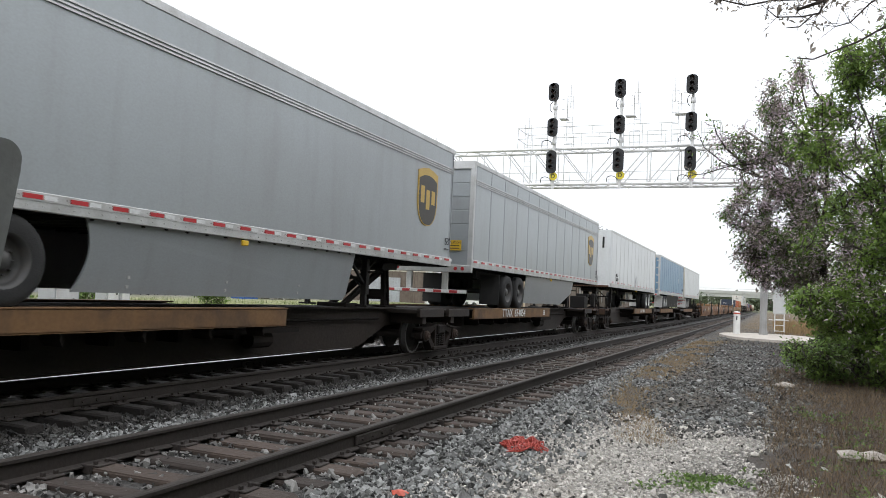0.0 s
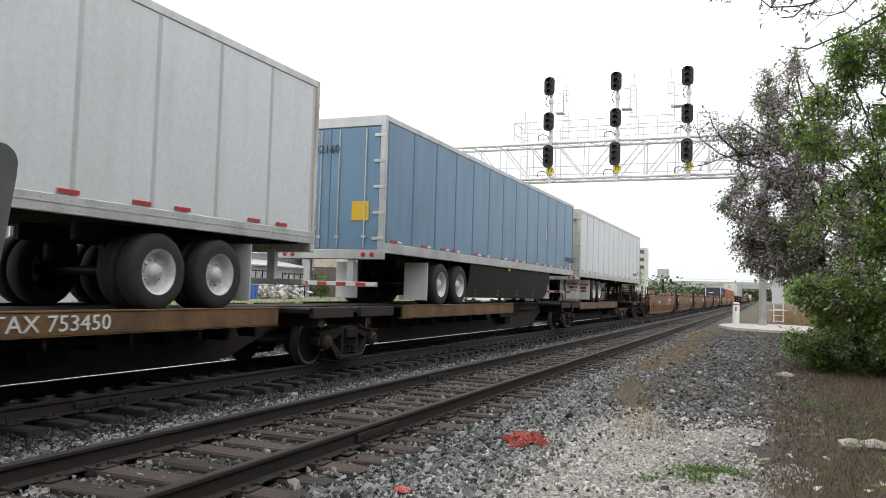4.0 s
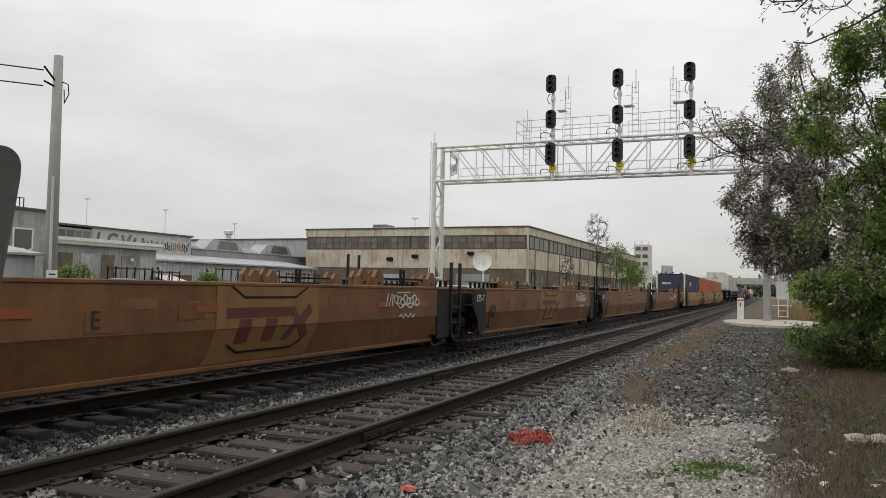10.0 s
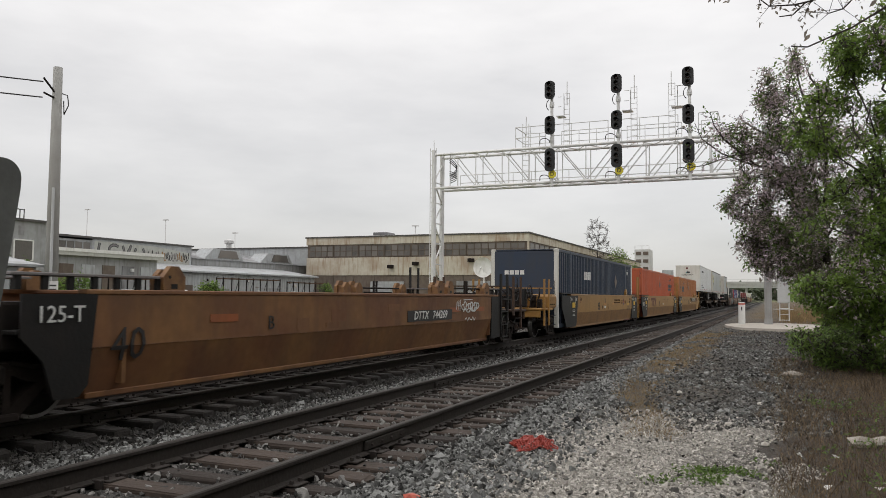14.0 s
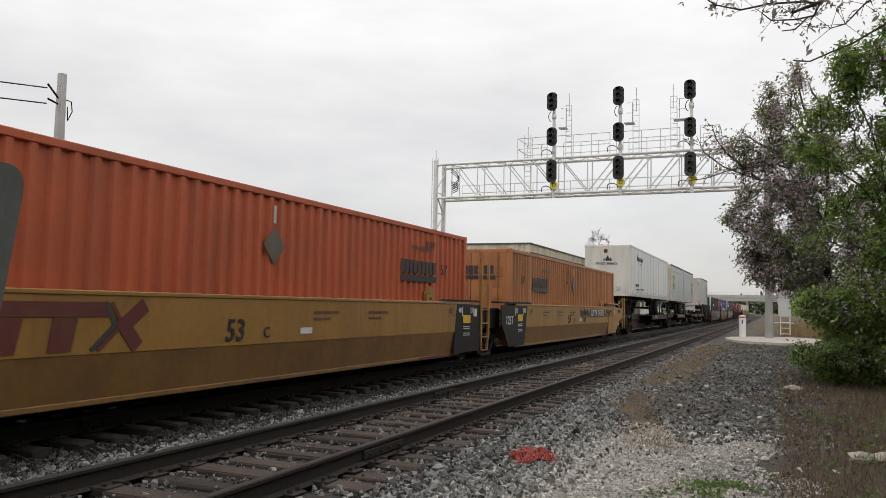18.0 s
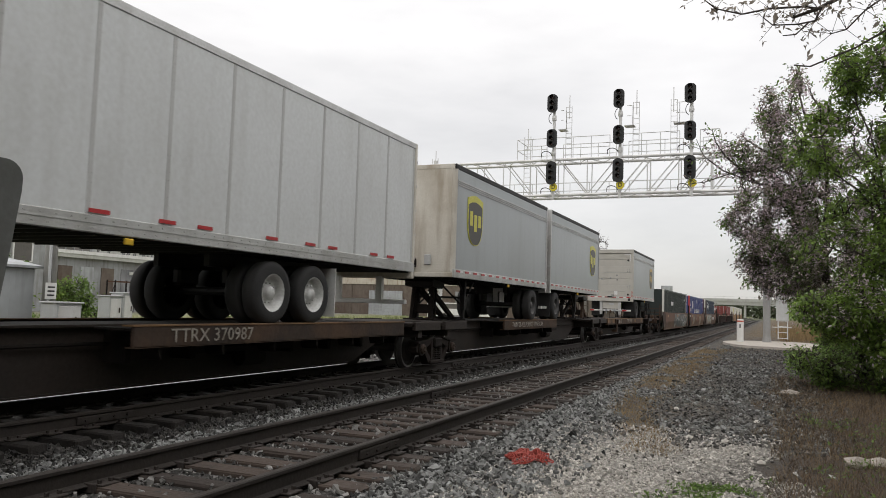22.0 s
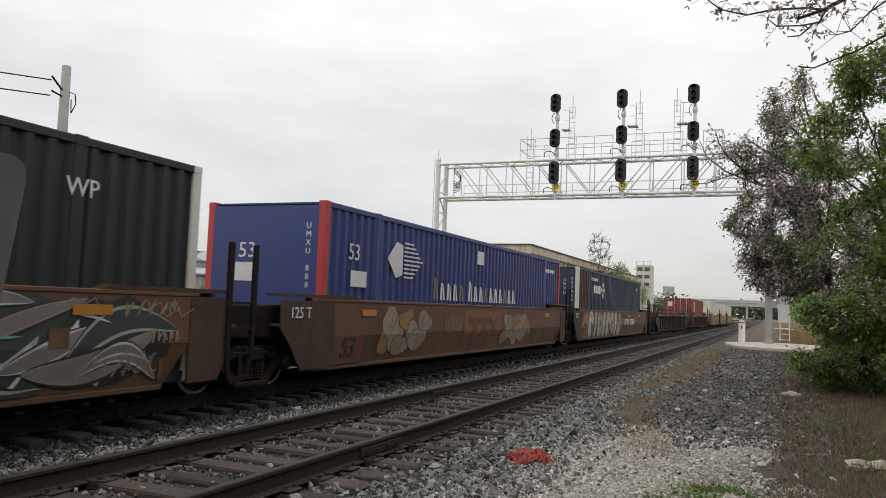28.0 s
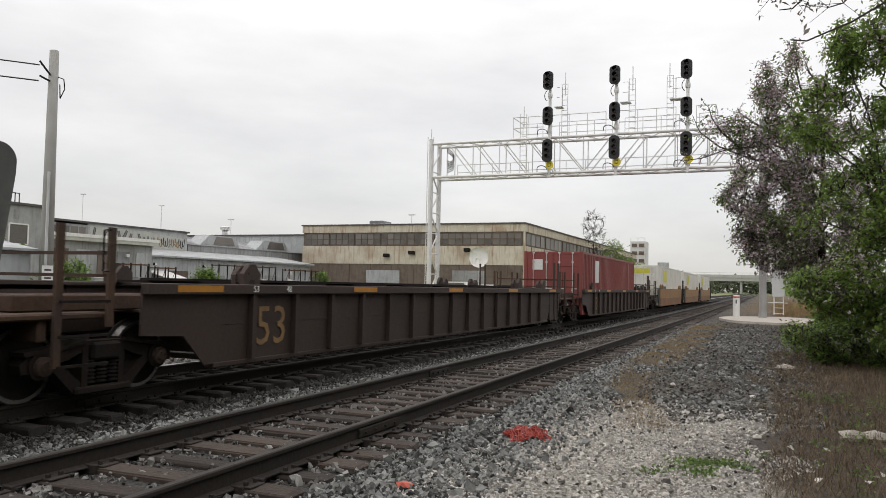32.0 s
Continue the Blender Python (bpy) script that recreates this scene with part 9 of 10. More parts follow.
def saw_roofs():
    b = thing("sawtooth_hall", "long grey hall with slanted roof lights and a roof fan", "factory building", (-68, 77.8, -0.1))
    wall_box(b, "wall", -14, 0, 0, 26.5, 0, 6.0, M["grating"])
    g = Geo()
    g.slab([(0.2, 6.0), (-5.0, 7.3), (-14, 7.3), (-14, 6.0)], 0, 26.5)
    part("roof", g, M["roofgrey"], b)
    wall_box(b, "back_wall", -24, 4.6, 24.0, 26.5, 6.0, 8.75, M["sheet"], "pale upper wall with a dark eave")
    wall_box(b, "eave", -24.2, 4.8, 23.8, 26.7, 8.75, 8.95, M["darkroof"])
    for y in (2.5, 14.5):
        g = Geo()
        g.plate([(y, 6.1), (y + 1.8, 7.5), (y + 7.0, 7.5), (y + 8.2, 6.1)], -2.6, -0.2)
        m = part("monitor", g, M["sheet"], b)
        g = Geo()
        g.plate([(y + 2.6, 6.3), (y + 3.2, 7.35), (y + 6.4, 7.35), (y + 7.0, 6.3)], -0.2, -0.12)
        part("roof_light", g, M["dustglass"], m)
    g = Geo()
    g.lathe([(8.6, 0.45), (9.6, 0.45), (9.6, 0.75), (10.1, 0.8), (10.3, 0.3), (10.3, 0.0)], 12, "z", (-14.5, 25.2, 0.2))
    part("roof_fan", g, M["gantry"], b)


saw_roofs()


def office():
    b = thing("office_block", "two-storey grey block with white-framed windows", "factory building", (-58, 44, -0.1))
    wall_box(b, "wall", -9, 0, -6.0, 4.0, 0, 7.5, M["grating"])
    wall_box(b, "roof", -9.2, 0.2, -6.2, 4.2, 7.5, 7.7, M["darkroof"])
    for k in range(2):
        window(b, 0.0, -2.2 + k * 3.0, -0.4 + k * 3.0, 4.2, 5.9, 1, 1, "x", "dustglass", "paint_white")
    g = Geo()
    for k in range(5):
        g.box(-1, -0.94, 0.8 + k * 0.4, 0.86 + k * 0.4, 7.7, 8.6)
    g.box(-1, -0.94, 0.8, 2.46, 8.55, 8.62)
    part("roof_rail", g, M["grime"], b)
    for y, w in ((0.2, 0.55), (1.2, 0.55)):
        part("plain_bar", bars(1, w, 0.8, 0, 0.005, y, 6.3), M["roofgrey"], b)
    b2 = thing("factory_annex", "grey annex with boarded windows and climbing weeds", "factory building", (-58, 48.5, -0.1))
    wall_box(b2, "wall", -9, 0, 0, 12.6, 0, 5.1, M["grating"])
    g = Geo()
    g.slab([(0.5, 4.85), (0.5, 5.45), (-9, 5.9), (-9, 5.3)], -0.3, 13.0)
    part("roof", g, M["dustwhite"], b2)
    g = Geo()
    g.box(0.5, 0.56, -0.3, 13.0, 5.2, 5.5)
    part("fascia", g, M["paint_white"], b2, "white roof fascia")
    for k in range(5):
        g = Geo()
        y = 0.8 + k * 2.4
        g.box(0, 0.08, y, y + 1.5, 1.6, 4.1)
        part("boarded_window", g, M[("umber", "sheet", "umber", "roofgrey", "sheet")[k]], b2)
    g = Geo()
    g.box(0.0, 0.25, 9.0, 9.35, 3.6, 3.9)
    part("wall_lamp", g, M["whiteink"], b2)


office()


def rack(x, y, w, h, label="rusty open steel storage rack"):
    r = thing("storage_rack", label, "rack", (x, y, -0.1), "yard racks")
    n = max(2, int(w / 2.4))
    for k in range(n + 1):
        yy = w * k / n
        g = Geo()
        for xx in (-1.0, 0.0):
            g.box(xx - 0.05, xx + 0.05, yy - 0.05, yy + 0.05, 0, h)
        g.bar((-1.0, yy, 0.3), (0.0, yy, h - 0.3), 0.04, 0.04)
        part("upright", g, M["grime"], r)
    for z in (h * 0.45, h - 0.15):
        g = Geo()
        for xx in (-1.0, 0.0):
            g.box(xx - 0.04, xx + 0.04, 0, w, z - 0.06, z + 0.06)
        part("beam", g, M["rust"], r)
    rnd = random.Random(int(y))
    for k in range(3):
        g = Geo()
        yy = rnd.uniform(0.2, w - 1.6)
        g.bar((-0.5, yy, h * 0.45 + 0.15), (-0.4, yy + 1.5, h * 0.45 + 0.28), 0.5, 0.06)
        part("sheet_stack", g, M["roofgrey"], r)


rack(-55.5, 53.5, 4.6, 3.0)
rack(-57.0, 60.5, 3.0, 2.8)
rack(-57.5, 71.0, 11.0, 3.4)
rack(-57.5, 85.0, 8.0, 3.2)


def dumpster():
    d = thing("dumpster", "blue steel rubbish skip", "skip", (-50, 65.5, -0.1))
    g = Geo()
    g.plate([(0, 1.5), (0.2, 0), (2.6, 0), (2.8, 1.5)], -1.6, 0.0)
    part("bin", g, M["bluebin"], d)
    for k in range(4):
        g = Geo()
        g.box(0.0, 0.06, 0.35 + k * 0.65, 0.45 + k * 0.65, 0.1, 1.4)
        part("rib", g, M["bluebin"], d)
    g = Geo()
    g.box(-1.65, 0.05, -0.05, 2.85, 1.42, 1.52)
    part("rim", g, M["bluebin"], d)


dumpster()
rs_ = np.random.RandomState(3)
pp = np.stack([rs_.normal(-51, 1.2, 260), rs_.uniform(68.5, 76, 260), np.abs(rs_.normal(0.5, 0.5, 260))], 1)
stones("rubbish_heap", "heap of white bags and grey scrap", pp, 0.32, M["paleston"], 33, 0.6, "rubbish heap", low=True)


def dish():
    d = thing("satellite_dish", "white round dish on a short post", "satellite dish", (-33.4, 91.0, -0.1))
    g = Geo()
    g.lathe([(0.0, 1.28), (0.12, 1.2), (0.32, 0.6), (0.38, 0.0)], 24, "y", (0, 0, 5.1))
    part("reflector", g, M["paint_white"], d, smooth=True)
    g = Geo()
    g.tube((0, 0.3, 0), (0, 0.4, 5.0), 0.10, n=8)
    part("post", g, M["gantry"], d)
    g = Geo()
    g.tube((0.6, 0.1, 4.3), (0, -0.7, 5.0), 0.03, n=5)
    g.tube((-0.6, 0.1, 4.3), (0, -0.7, 5.0), 0.03, n=5)
    g.tube((0.0, -0.8, 4.95), (0, -0.6, 5.1), 0.09, n=8)
    part("feed_arm", g, M["gantry"], d)


dish()
for x, y, w, h in ((-31.5, 88.5, 4.0, 1.7), (-37.5, 94.0, 5.2, 2.0)):
    v = thing("parked_van", "white van parked before the warehouse", "van", (x, y, -0.1), "parked vans")
    g = Geo()
    g.slab([(-w / 2, 0.4), (w / 2, 0.4), (w / 2, 1.1), (w / 2 - 0.7, 1.2), (w / 2 - 1.2, h), (-w / 2 + 0.2, h), (-w / 2, h - 0.3)], -0.95, 0.95)
    part("body", g, M["paint_white"], v)
    g = Geo()
    g.slab([(w / 2 - 0.85, 1.22), (w / 2 - 1.3, h - 0.15), (-w / 2 + 0.5, h - 0.15), (-w / 2 + 0.5, 1.22)], -0.96, 0.96)
    part("window", g, M["dustglass"], v)
    for a in (-w / 2 + 0.8, w / 2 - 0.8):
        for s in (-0.85, 0.85):
            wh = Geo()
            wh.lathe([(-0.1, 0.0), (-0.1, 0.33), (0.1, 0.33), (0.1, 0.0)], 14, "y", (a, s, 0.33))
            part("wheel", wh, M["tyre"], v)
# distant light poles
for x, y, h in ((-166.7, 150, 23.4), (-139.9, 150, 19.8), (-118.4, 150, 16.0), (-70.6, 150, 16.4)):
    g = Geo()
    g.tube((0, 0, 0), (0, 0, h), 0.13, 0.07, 6)
    p = thing("light_mast", "tall thin floodlight mast in the distance", "light mast", (x, y, -0.1), "far masts")
    part("shaft", g, M["gantry"], p)
    g = Geo()
    g.box(-0.7, 0.7, -0.3, 0.3, h, h + 0.22)
    part("lamp_head", g, M["gantry"], p)


def tower():
    b = thing("concrete_tower", "far white concrete tower with dark openings", "tower", (-30.5, 205, 0))
    wall_box(b, "wall", -2.5, 1.3, 0, 6, 0, 13.9, M["towerwhite"])
    for z in (8.4, 10.4, 12.4):
        for a in (-2.1, -0.3):
            g = Geo()
            g.box(a, a + 1.3, -0.15, 0.0, z, z + 0.9)
            part("opening", g, M["umber"], b)
    for x in (-2.4, -0.6, 1.2):
        g = Geo()
        g.tube((x, 0.1, 13.85), (x, 0.1, 14.9), 0.08, n=5)
        part("rail_post", g, M["gantry"], b)
    g = Geo()
    g.tube((-2.4, 0.1, 14.85), (1.2, 0.1, 14.85), 0.06, n=5)
    part("roof_rail", g, M["gantry"], b)
    s = thing("far_billboard", "small pale billboard on a post far away", "billboard", (-31.5, 262, 0))
    g = Geo()
    g.box(-1.8, 1.8, 0, 0.4, 7.2, 10.4)
    part("panel", g, M["sheet"], s)
    g = Geo()
    g.box(-0.3, 0.3, 0.1, 0.5, 0, 7.2)
    part("post", g, M["grime"], s)


tower()


def overpass():
    b = thing("road_bridge", "concrete road bridge far along the tracks", "bridge", (0, 500, 0))
    wall_box(b, "deck", -160, 120, 0, 14, 7.6, 9.6, M["bridge"])
    wall_box(b, "parapet", -160, 120, -0.4, 0.2, 9.6, 11.4, M["bridge"])
    for k in range(14):
        g = Geo()
        g.box(-150 + k * 19.3, -149 + k * 19.3, 1, 13, 0, 7.6)
        part("pier", g, M["bridge"], b)
    g = Geo()
    for k in range(60):
        g.box(-150 + k * 4.4, -149.8 + k * 4.4, -0.1, 0.1, 11.4, 12.6)
    g.box(-160, 120, -0.1, 0.1, 12.5, 12.7)
    part("fence", g, M["gantry"], b)


overpass()

# ---- things beside the camera's side of the track ----
g = Geo()
o = [(2.6 * math.cos(a) * (1 + 0.06 * math.sin(3 * a)) + 0.3, 4.6 * math.sin(a) * (1 + 0.05 * math.cos(5 * a)) ) for a in [2 * math.pi * k / 28 for k in range(28)]]
n_ = len(o)
g.add([(x, y, -0.3) for x, y in o] + [(x * 0.98, y * 0.98, 0.06) for x, y in o], [(k, (k + 1) % n_, n_ + (k + 1) % n_, n_ + k) for k in range(n_)] + [tuple(range(n_, 2 * n_))])
solo("concrete_pad", g, M["padgravel"], "pale gravel-topped pad round the bridge leg", "pad", at=(0.0, 42.0, 0.0))
b_ = thing("marker_post", "white round marker post with a red band", "marker post", (-1.48, 43.4, 0.03))
g = Geo()
g.lathe([(0, 0.16), (0.02, 0.17), (1.05, 0.17)], 16, "z")
part("post", g, M["paint_white"], b_)
g = Geo()
g.lathe([(1.05, 0.172), (1.13, 0.172)], 16, "z")
part("red_band", g, M["redpaint"], b_)
g = Geo()
g.lathe([(1.13, 0.17), (1.18, 0.15), (1.20, 0.0)], 16, "z")
part("cap", g, M["paint_white"], b_)
g = Geo()
g.box(-0.03, 0.03, -0.178, -0.165, 0.75, 0.95)
part("plain_bar", g, M["ink"], b_)

# leaning grey plate at the edge of the view, its back turned to the camera
s_ = thing("leaning_sign", "leaning grey metal sign plate with a rounded corner", "sign", (-2.9, 2.0, -0.25))
g = Geo()
out = [(0.10, 1.25), (0.19, 1.60), (0.235, 1.90), (0.262, 2.10)]
for k in range(9):
    a = math.pi / 2 * k / 8
    out.append((0.182 + 0.082 * math.cos(a), 2.15 + 0.075 * math.sin(a)))
out += [(-0.30, 2.215), (-0.36, 2.15), (-0.36, 1.30), (-0.30, 1.22)]
g.plate(out, -0.02, 0.0)
part("plate", g, M["signback"], s_)
g = Geo()
g.bar((-0.05, -0.18, -0.05), (-0.05, -0.06, 2.1), 0.05, 0.06)
part("post", g, M["signback"], s_)

# crumpled red plastic netting on the ballast
def net():
    """A crumpled square of plastic mesh: two sets of strands over one folded sheet."""
    g = Geo()
    n = 22

    def at(i, j):
        a, b = i / n - 0.5, j / n - 0.5
        f = noise.noise(Vector((a * 5, b * 5, 2.0)))
        h = noise.noise(Vector((a * 7, b * 7, 9.0)))
        r = math.hypot(a, b)
        return (0.43 * a + 0.06 * h, 0.38 * b + 0.05 * f, 0.02 + max(0.0, 0.09 * (1 - 2.4 * r * r) + 0.07 * f) + 0.02 * abs(h))
    for i in range(n + 1):
        g.path([at(i, j) for j in range(n + 1)], 0.0065, 4)
        g.path([at(j, i) for j in range(n + 1)], 0.0065, 4)
    return g


part_net = solo("red_netting", net(), M["netred"], "crumpled red plastic netting on the stones", "netting", at=(-2.47, 8.36, -0.27))
part_net.rotation_euler = (0.0, 0.0, 0.5)

# pale boulders, litter and a broken brick
rnd = random.Random(21)
def lump(name, x, y, sx, sy, sz, m, label, cat, group=""):
    g = Geo()
    v0, f0 = ico()
    g.add([(p[0] * sx * rnd.uniform(0.8, 1.15), p[1] * sy * rnd.uniform(0.8, 1.15), p[2] * sz * rnd.uniform(0.75, 1.1)) for p in v0], [tuple(f) for f in f0])
    return solo(name, g, M[m], label, cat, group, at=(x, y, height(x, y) + sz * 0.35))


lump("boulder", 0.90, 10.0, 0.17, 0.16, 0.10, "padgravel", "pale broken concrete lump in the dry weeds", "rock", "pale lumps")
lump("boulder", 1.14, 10.1, 0.17, 0.14, 0.08, "padgravel", "flat pale concrete slab in the dry weeds", "rock", "pale lumps")
lump("boulder", 0.36, 18.1, 0.22, 0.2, 0.08, "padgravel", "flat pale stone on the dark ground", "rock", "pale lumps")
for x, y in ((-1.0, 10.9), (-0.55, 10.8), (-0.1, 9.6), (-1.5, 14.0), (-0.2, 13.2)):
    lump("white_stone", x, y, 0.06, 0.05, 0.04, "concrete", "small white stone on the ground", "stone", "white stones")
lump("brick_piece", -2.74, 5.8, 0.09, 0.06, 0.05, "redpaint", "broken orange brick piece on the ballast", "brick")
for k in range(9):
    x, y = rnd.uniform(0.2, 1.2), rnd.uniform(7.4, 9.4)
    g = Geo()
    pts = [(rnd.uniform(-0.055, 0.055), rnd.uniform(-0.045, 0.045), rnd.uniform(0.0, 0.06)) for _ in range(6)]
    g.add(pts, [(0, 1, 2), (0, 2, 3), (2, 3, 4), (3, 4, 5), (1, 2, 5)])
    solo("paper_scrap", g, M["paint_white"], "crumpled white paper scrap in the weeds", "litter", "paper scraps", at=(x, y, height(x, y) + 0.01))


# ---- plants ----
def leaf_mesh(name, pts, size, material, seed, droop=0.3, aspect=0.45):
    """Small folded leaves at pts (n x 3), turned at random."""
    rs = np.random.RandomState(seed)
    n = len(pts)
    s = size * np.exp(rs.normal(0, 0.25, n))
    a = rs.uniform(0, 2 * np.pi, n)
    tilt = rs.normal(-droop, 0.55, n)
    d = np.stack([np.cos(a) * np.cos(tilt), np.sin(a) * np.cos(tilt), np.sin(tilt)], 1)
    up = np.stack([rs.normal(0, 0.5, n), rs.normal(0, 0.5, n), np.ones(n)], 1)
    side = np.cross(d, up)
    side /= np.linalg.norm(side, axis=1)[:, None] + 1e-9
    nor = np.cross(side, d)
    p = np.asarray(pts)
    w = (s * aspect * 0.5)[:, None]
    s = s[:, None]
    v = np.stack([p, p + d * s * 0.45 + side * w + nor * s * 0.08, p + d * s, p + d * s * 0.45 - side * w + nor * s * 0.08], 1).reshape(-1, 3)
    o = (np.arange(n) * 4)[:, None]
    f = np.concatenate([o + np.array([[0, 1, 2]]), o + np.array([[0, 2, 3]])], 1).reshape(-1, 3)
    me = bpy.data.meshes.new(name)
    me.vertices.add(len(v))
    me.vertices.foreach_set("co", v.ravel())
    me.loops.add(len(f) * 3)
    me.loops.foreach_set("vertex_index", f.ravel().astype(np.int32))
    me.polygons.add(len(f))
    me.polygons.foreach_set("loop_start", np.arange(0, len(f) * 3, 3, dtype=np.int32))
    me.materials.append(material)
    me.update(calc_edges=True)
    me.shade_flat()
    return me


def tree(name, label, category, at, trunk_h, blobs, clusters, per, leaf, spread, mats, seed, trunk_r=0.14, twig_r=0.012, lean=(0, 0), sprays=()):
    """A trunk, loose sprays along given lines, limbs to each blob (cx, cy, cz, rx, ry, rz, share), twigs to every leaf cluster, leaves of the mats in turn."""
    rnd = random.Random(seed)
    rs = np.random.RandomState(seed)
    t = thing(name, label, category, at)
    g = Geo()
    nseg = 7
    pts = [Vector((lean[0] * (k / nseg) ** 1.3 + 0.06 * math.sin(k * 1.7 + seed), lean[1] * (k / nseg) ** 1.3 + 0.06 * math.cos(k * 1.3 + seed), trunk_h * k / nseg)) for k in range(nseg + 1)]
    for k in range(nseg):
        g.tube(pts[k], pts[k + 1], trunk_r * (1 - 0.55 * k / nseg), trunk_r * (1 - 0.55 * (k + 1) / nseg), 9, False)
    part("trunk", g, M["bark"], t)
    nodes = []
    for b in blobs:
        c = Vector(b[:3])
        start = pts[rnd.randrange(2, nseg + 1)]
        if c.z < start.z:
            start = pts[max(1, int(nseg * max(0.1, c.z / trunk_h) * 0.7)) if c.z < trunk_h else nseg]
        g = Geo()
        prev, m = start, 7
        for k in range(1, m + 1):
            a = k / m
            p = start.lerp(c, a) + Vector((rnd.uniform(-0.12, 0.12), rnd.uniform(-0.12, 0.12), 0.25 * math.sin(a * math.pi) + rnd.uniform(-0.08, 0.08)))
            g.tube(prev, p, trunk_r * (0.42 - 0.30 * (k - 1) / m), trunk_r * (0.42 - 0.30 * k / m), 6, False)
            nodes.append(p)
            prev = p
        part("limb", g, M["bark"], t)
    tw = Geo()
    shares = np.array([b[6] for b in blobs], float)
    shares /= shares.sum()
    groups = [[] for _ in mats]
    for k in range(clusters):
        i = rs.choice(len(blobs), p=shares)
        cx, cy, cz, rx, ry, rz, _ = blobs[i]
        v = rs.normal(size=3)
        v = v / np.linalg.norm(v) * rs.uniform(0.25, 1.0) ** 0.5
        p = Vector((cx + v[0] * rx, cy + v[1] * ry, cz + v[2] * rz))
        if noise.noise(p * 1.3 + Vector((seed, 0, 0))) < -0.16:
            continue
        q = min(nodes, key=lambda n: (n - p).length_squared)
        mid = q.lerp(p, 0.5) + Vector((rnd.uniform(-0.1, 0.1), rnd.uniform(-0.1, 0.1), rnd.uniform(-0.05, 0.2)))
        tw.tube(q, mid, twig_r * 1.4, twig_r, 4, False)
        tw.tube(mid, p, twig_r, twig_r * 0.5, 4, False)
        if rnd.random() < 0.4:
            nodes.append(mid)
        gi = 0 if len(mats) == 1 else int(rs.choice(len(mats), p=np.array([m[1] for m in mats]) / sum(m[1] for m in mats)))
        for _ in range(per):
            a = rs.uniform(0, 1)
            e = mid.lerp(p, a)
            o = rs.normal(0, spread, 3)
            groups[gi].append((e.x + o[0], e.y + o[1], e.z + o[2] * 0.8))
    # airy outer branches: a bent stem, short side shoots and leaves in pairs along them
    for line in sprays:
        line = [Vector(p) for p in line]
        depth = rnd.uniform(-0.8, 0.8)
        for k, p in enumerate(line):
            p.y += depth * k / len(line) + rnd.uniform(-0.1, 0.1)
        g = Geo()
        n = len(line) - 1
        for k in range(n):
            g.tube(line[k], line[k + 1], 0.045 * (1 - 0.8 * k / n), 0.045 * (1 - 0.8 * (k + 1) / n), 5, False)
        part("limb", g, M["bark"], t)
        for k in range(n):
            run = line[k + 1] - line[k]
            steps = max(2, int(run.length / 0.11))
            for i in range(steps):
                if k == 0 and i < steps * 0.4:
                    continue
                p = line[k] + run * (i / steps)
                q = p + Vector((rnd.gauss(-0.08, 0.2), rnd.gauss(0, 0.2), rnd.gauss(0.12, 0.22)))
                tw.tube(p, q, 0.010, 0.005, 4, False)
                gi = int(rs.choice(len(mats), p=np.array([m[1] for m in mats]) / sum(m[1] for m in mats)))
                for _ in range(9):
                    e = p.lerp(q, rnd.uniform(0.2, 1.15))
                    groups[gi].append((e.x + rnd.gauss(0, 0.035), e.y + rnd.gauss(0, 0.035), e.z + rnd.gauss(0, 0.035)))
    part("twig_spray", tw, M["bark"], t)["kind"] = "stuff"
    for (m, _), pts_, k in zip(mats, groups, range(9)):
        if pts_:
            me = leaf_mesh("crown", np.array(pts_), leaf * (1.0 if m != "blossom" else 0.8), M[m], seed + k)
            ob = part("crown", me, None, t)
            ob["kind"] = "stuff"
    return t


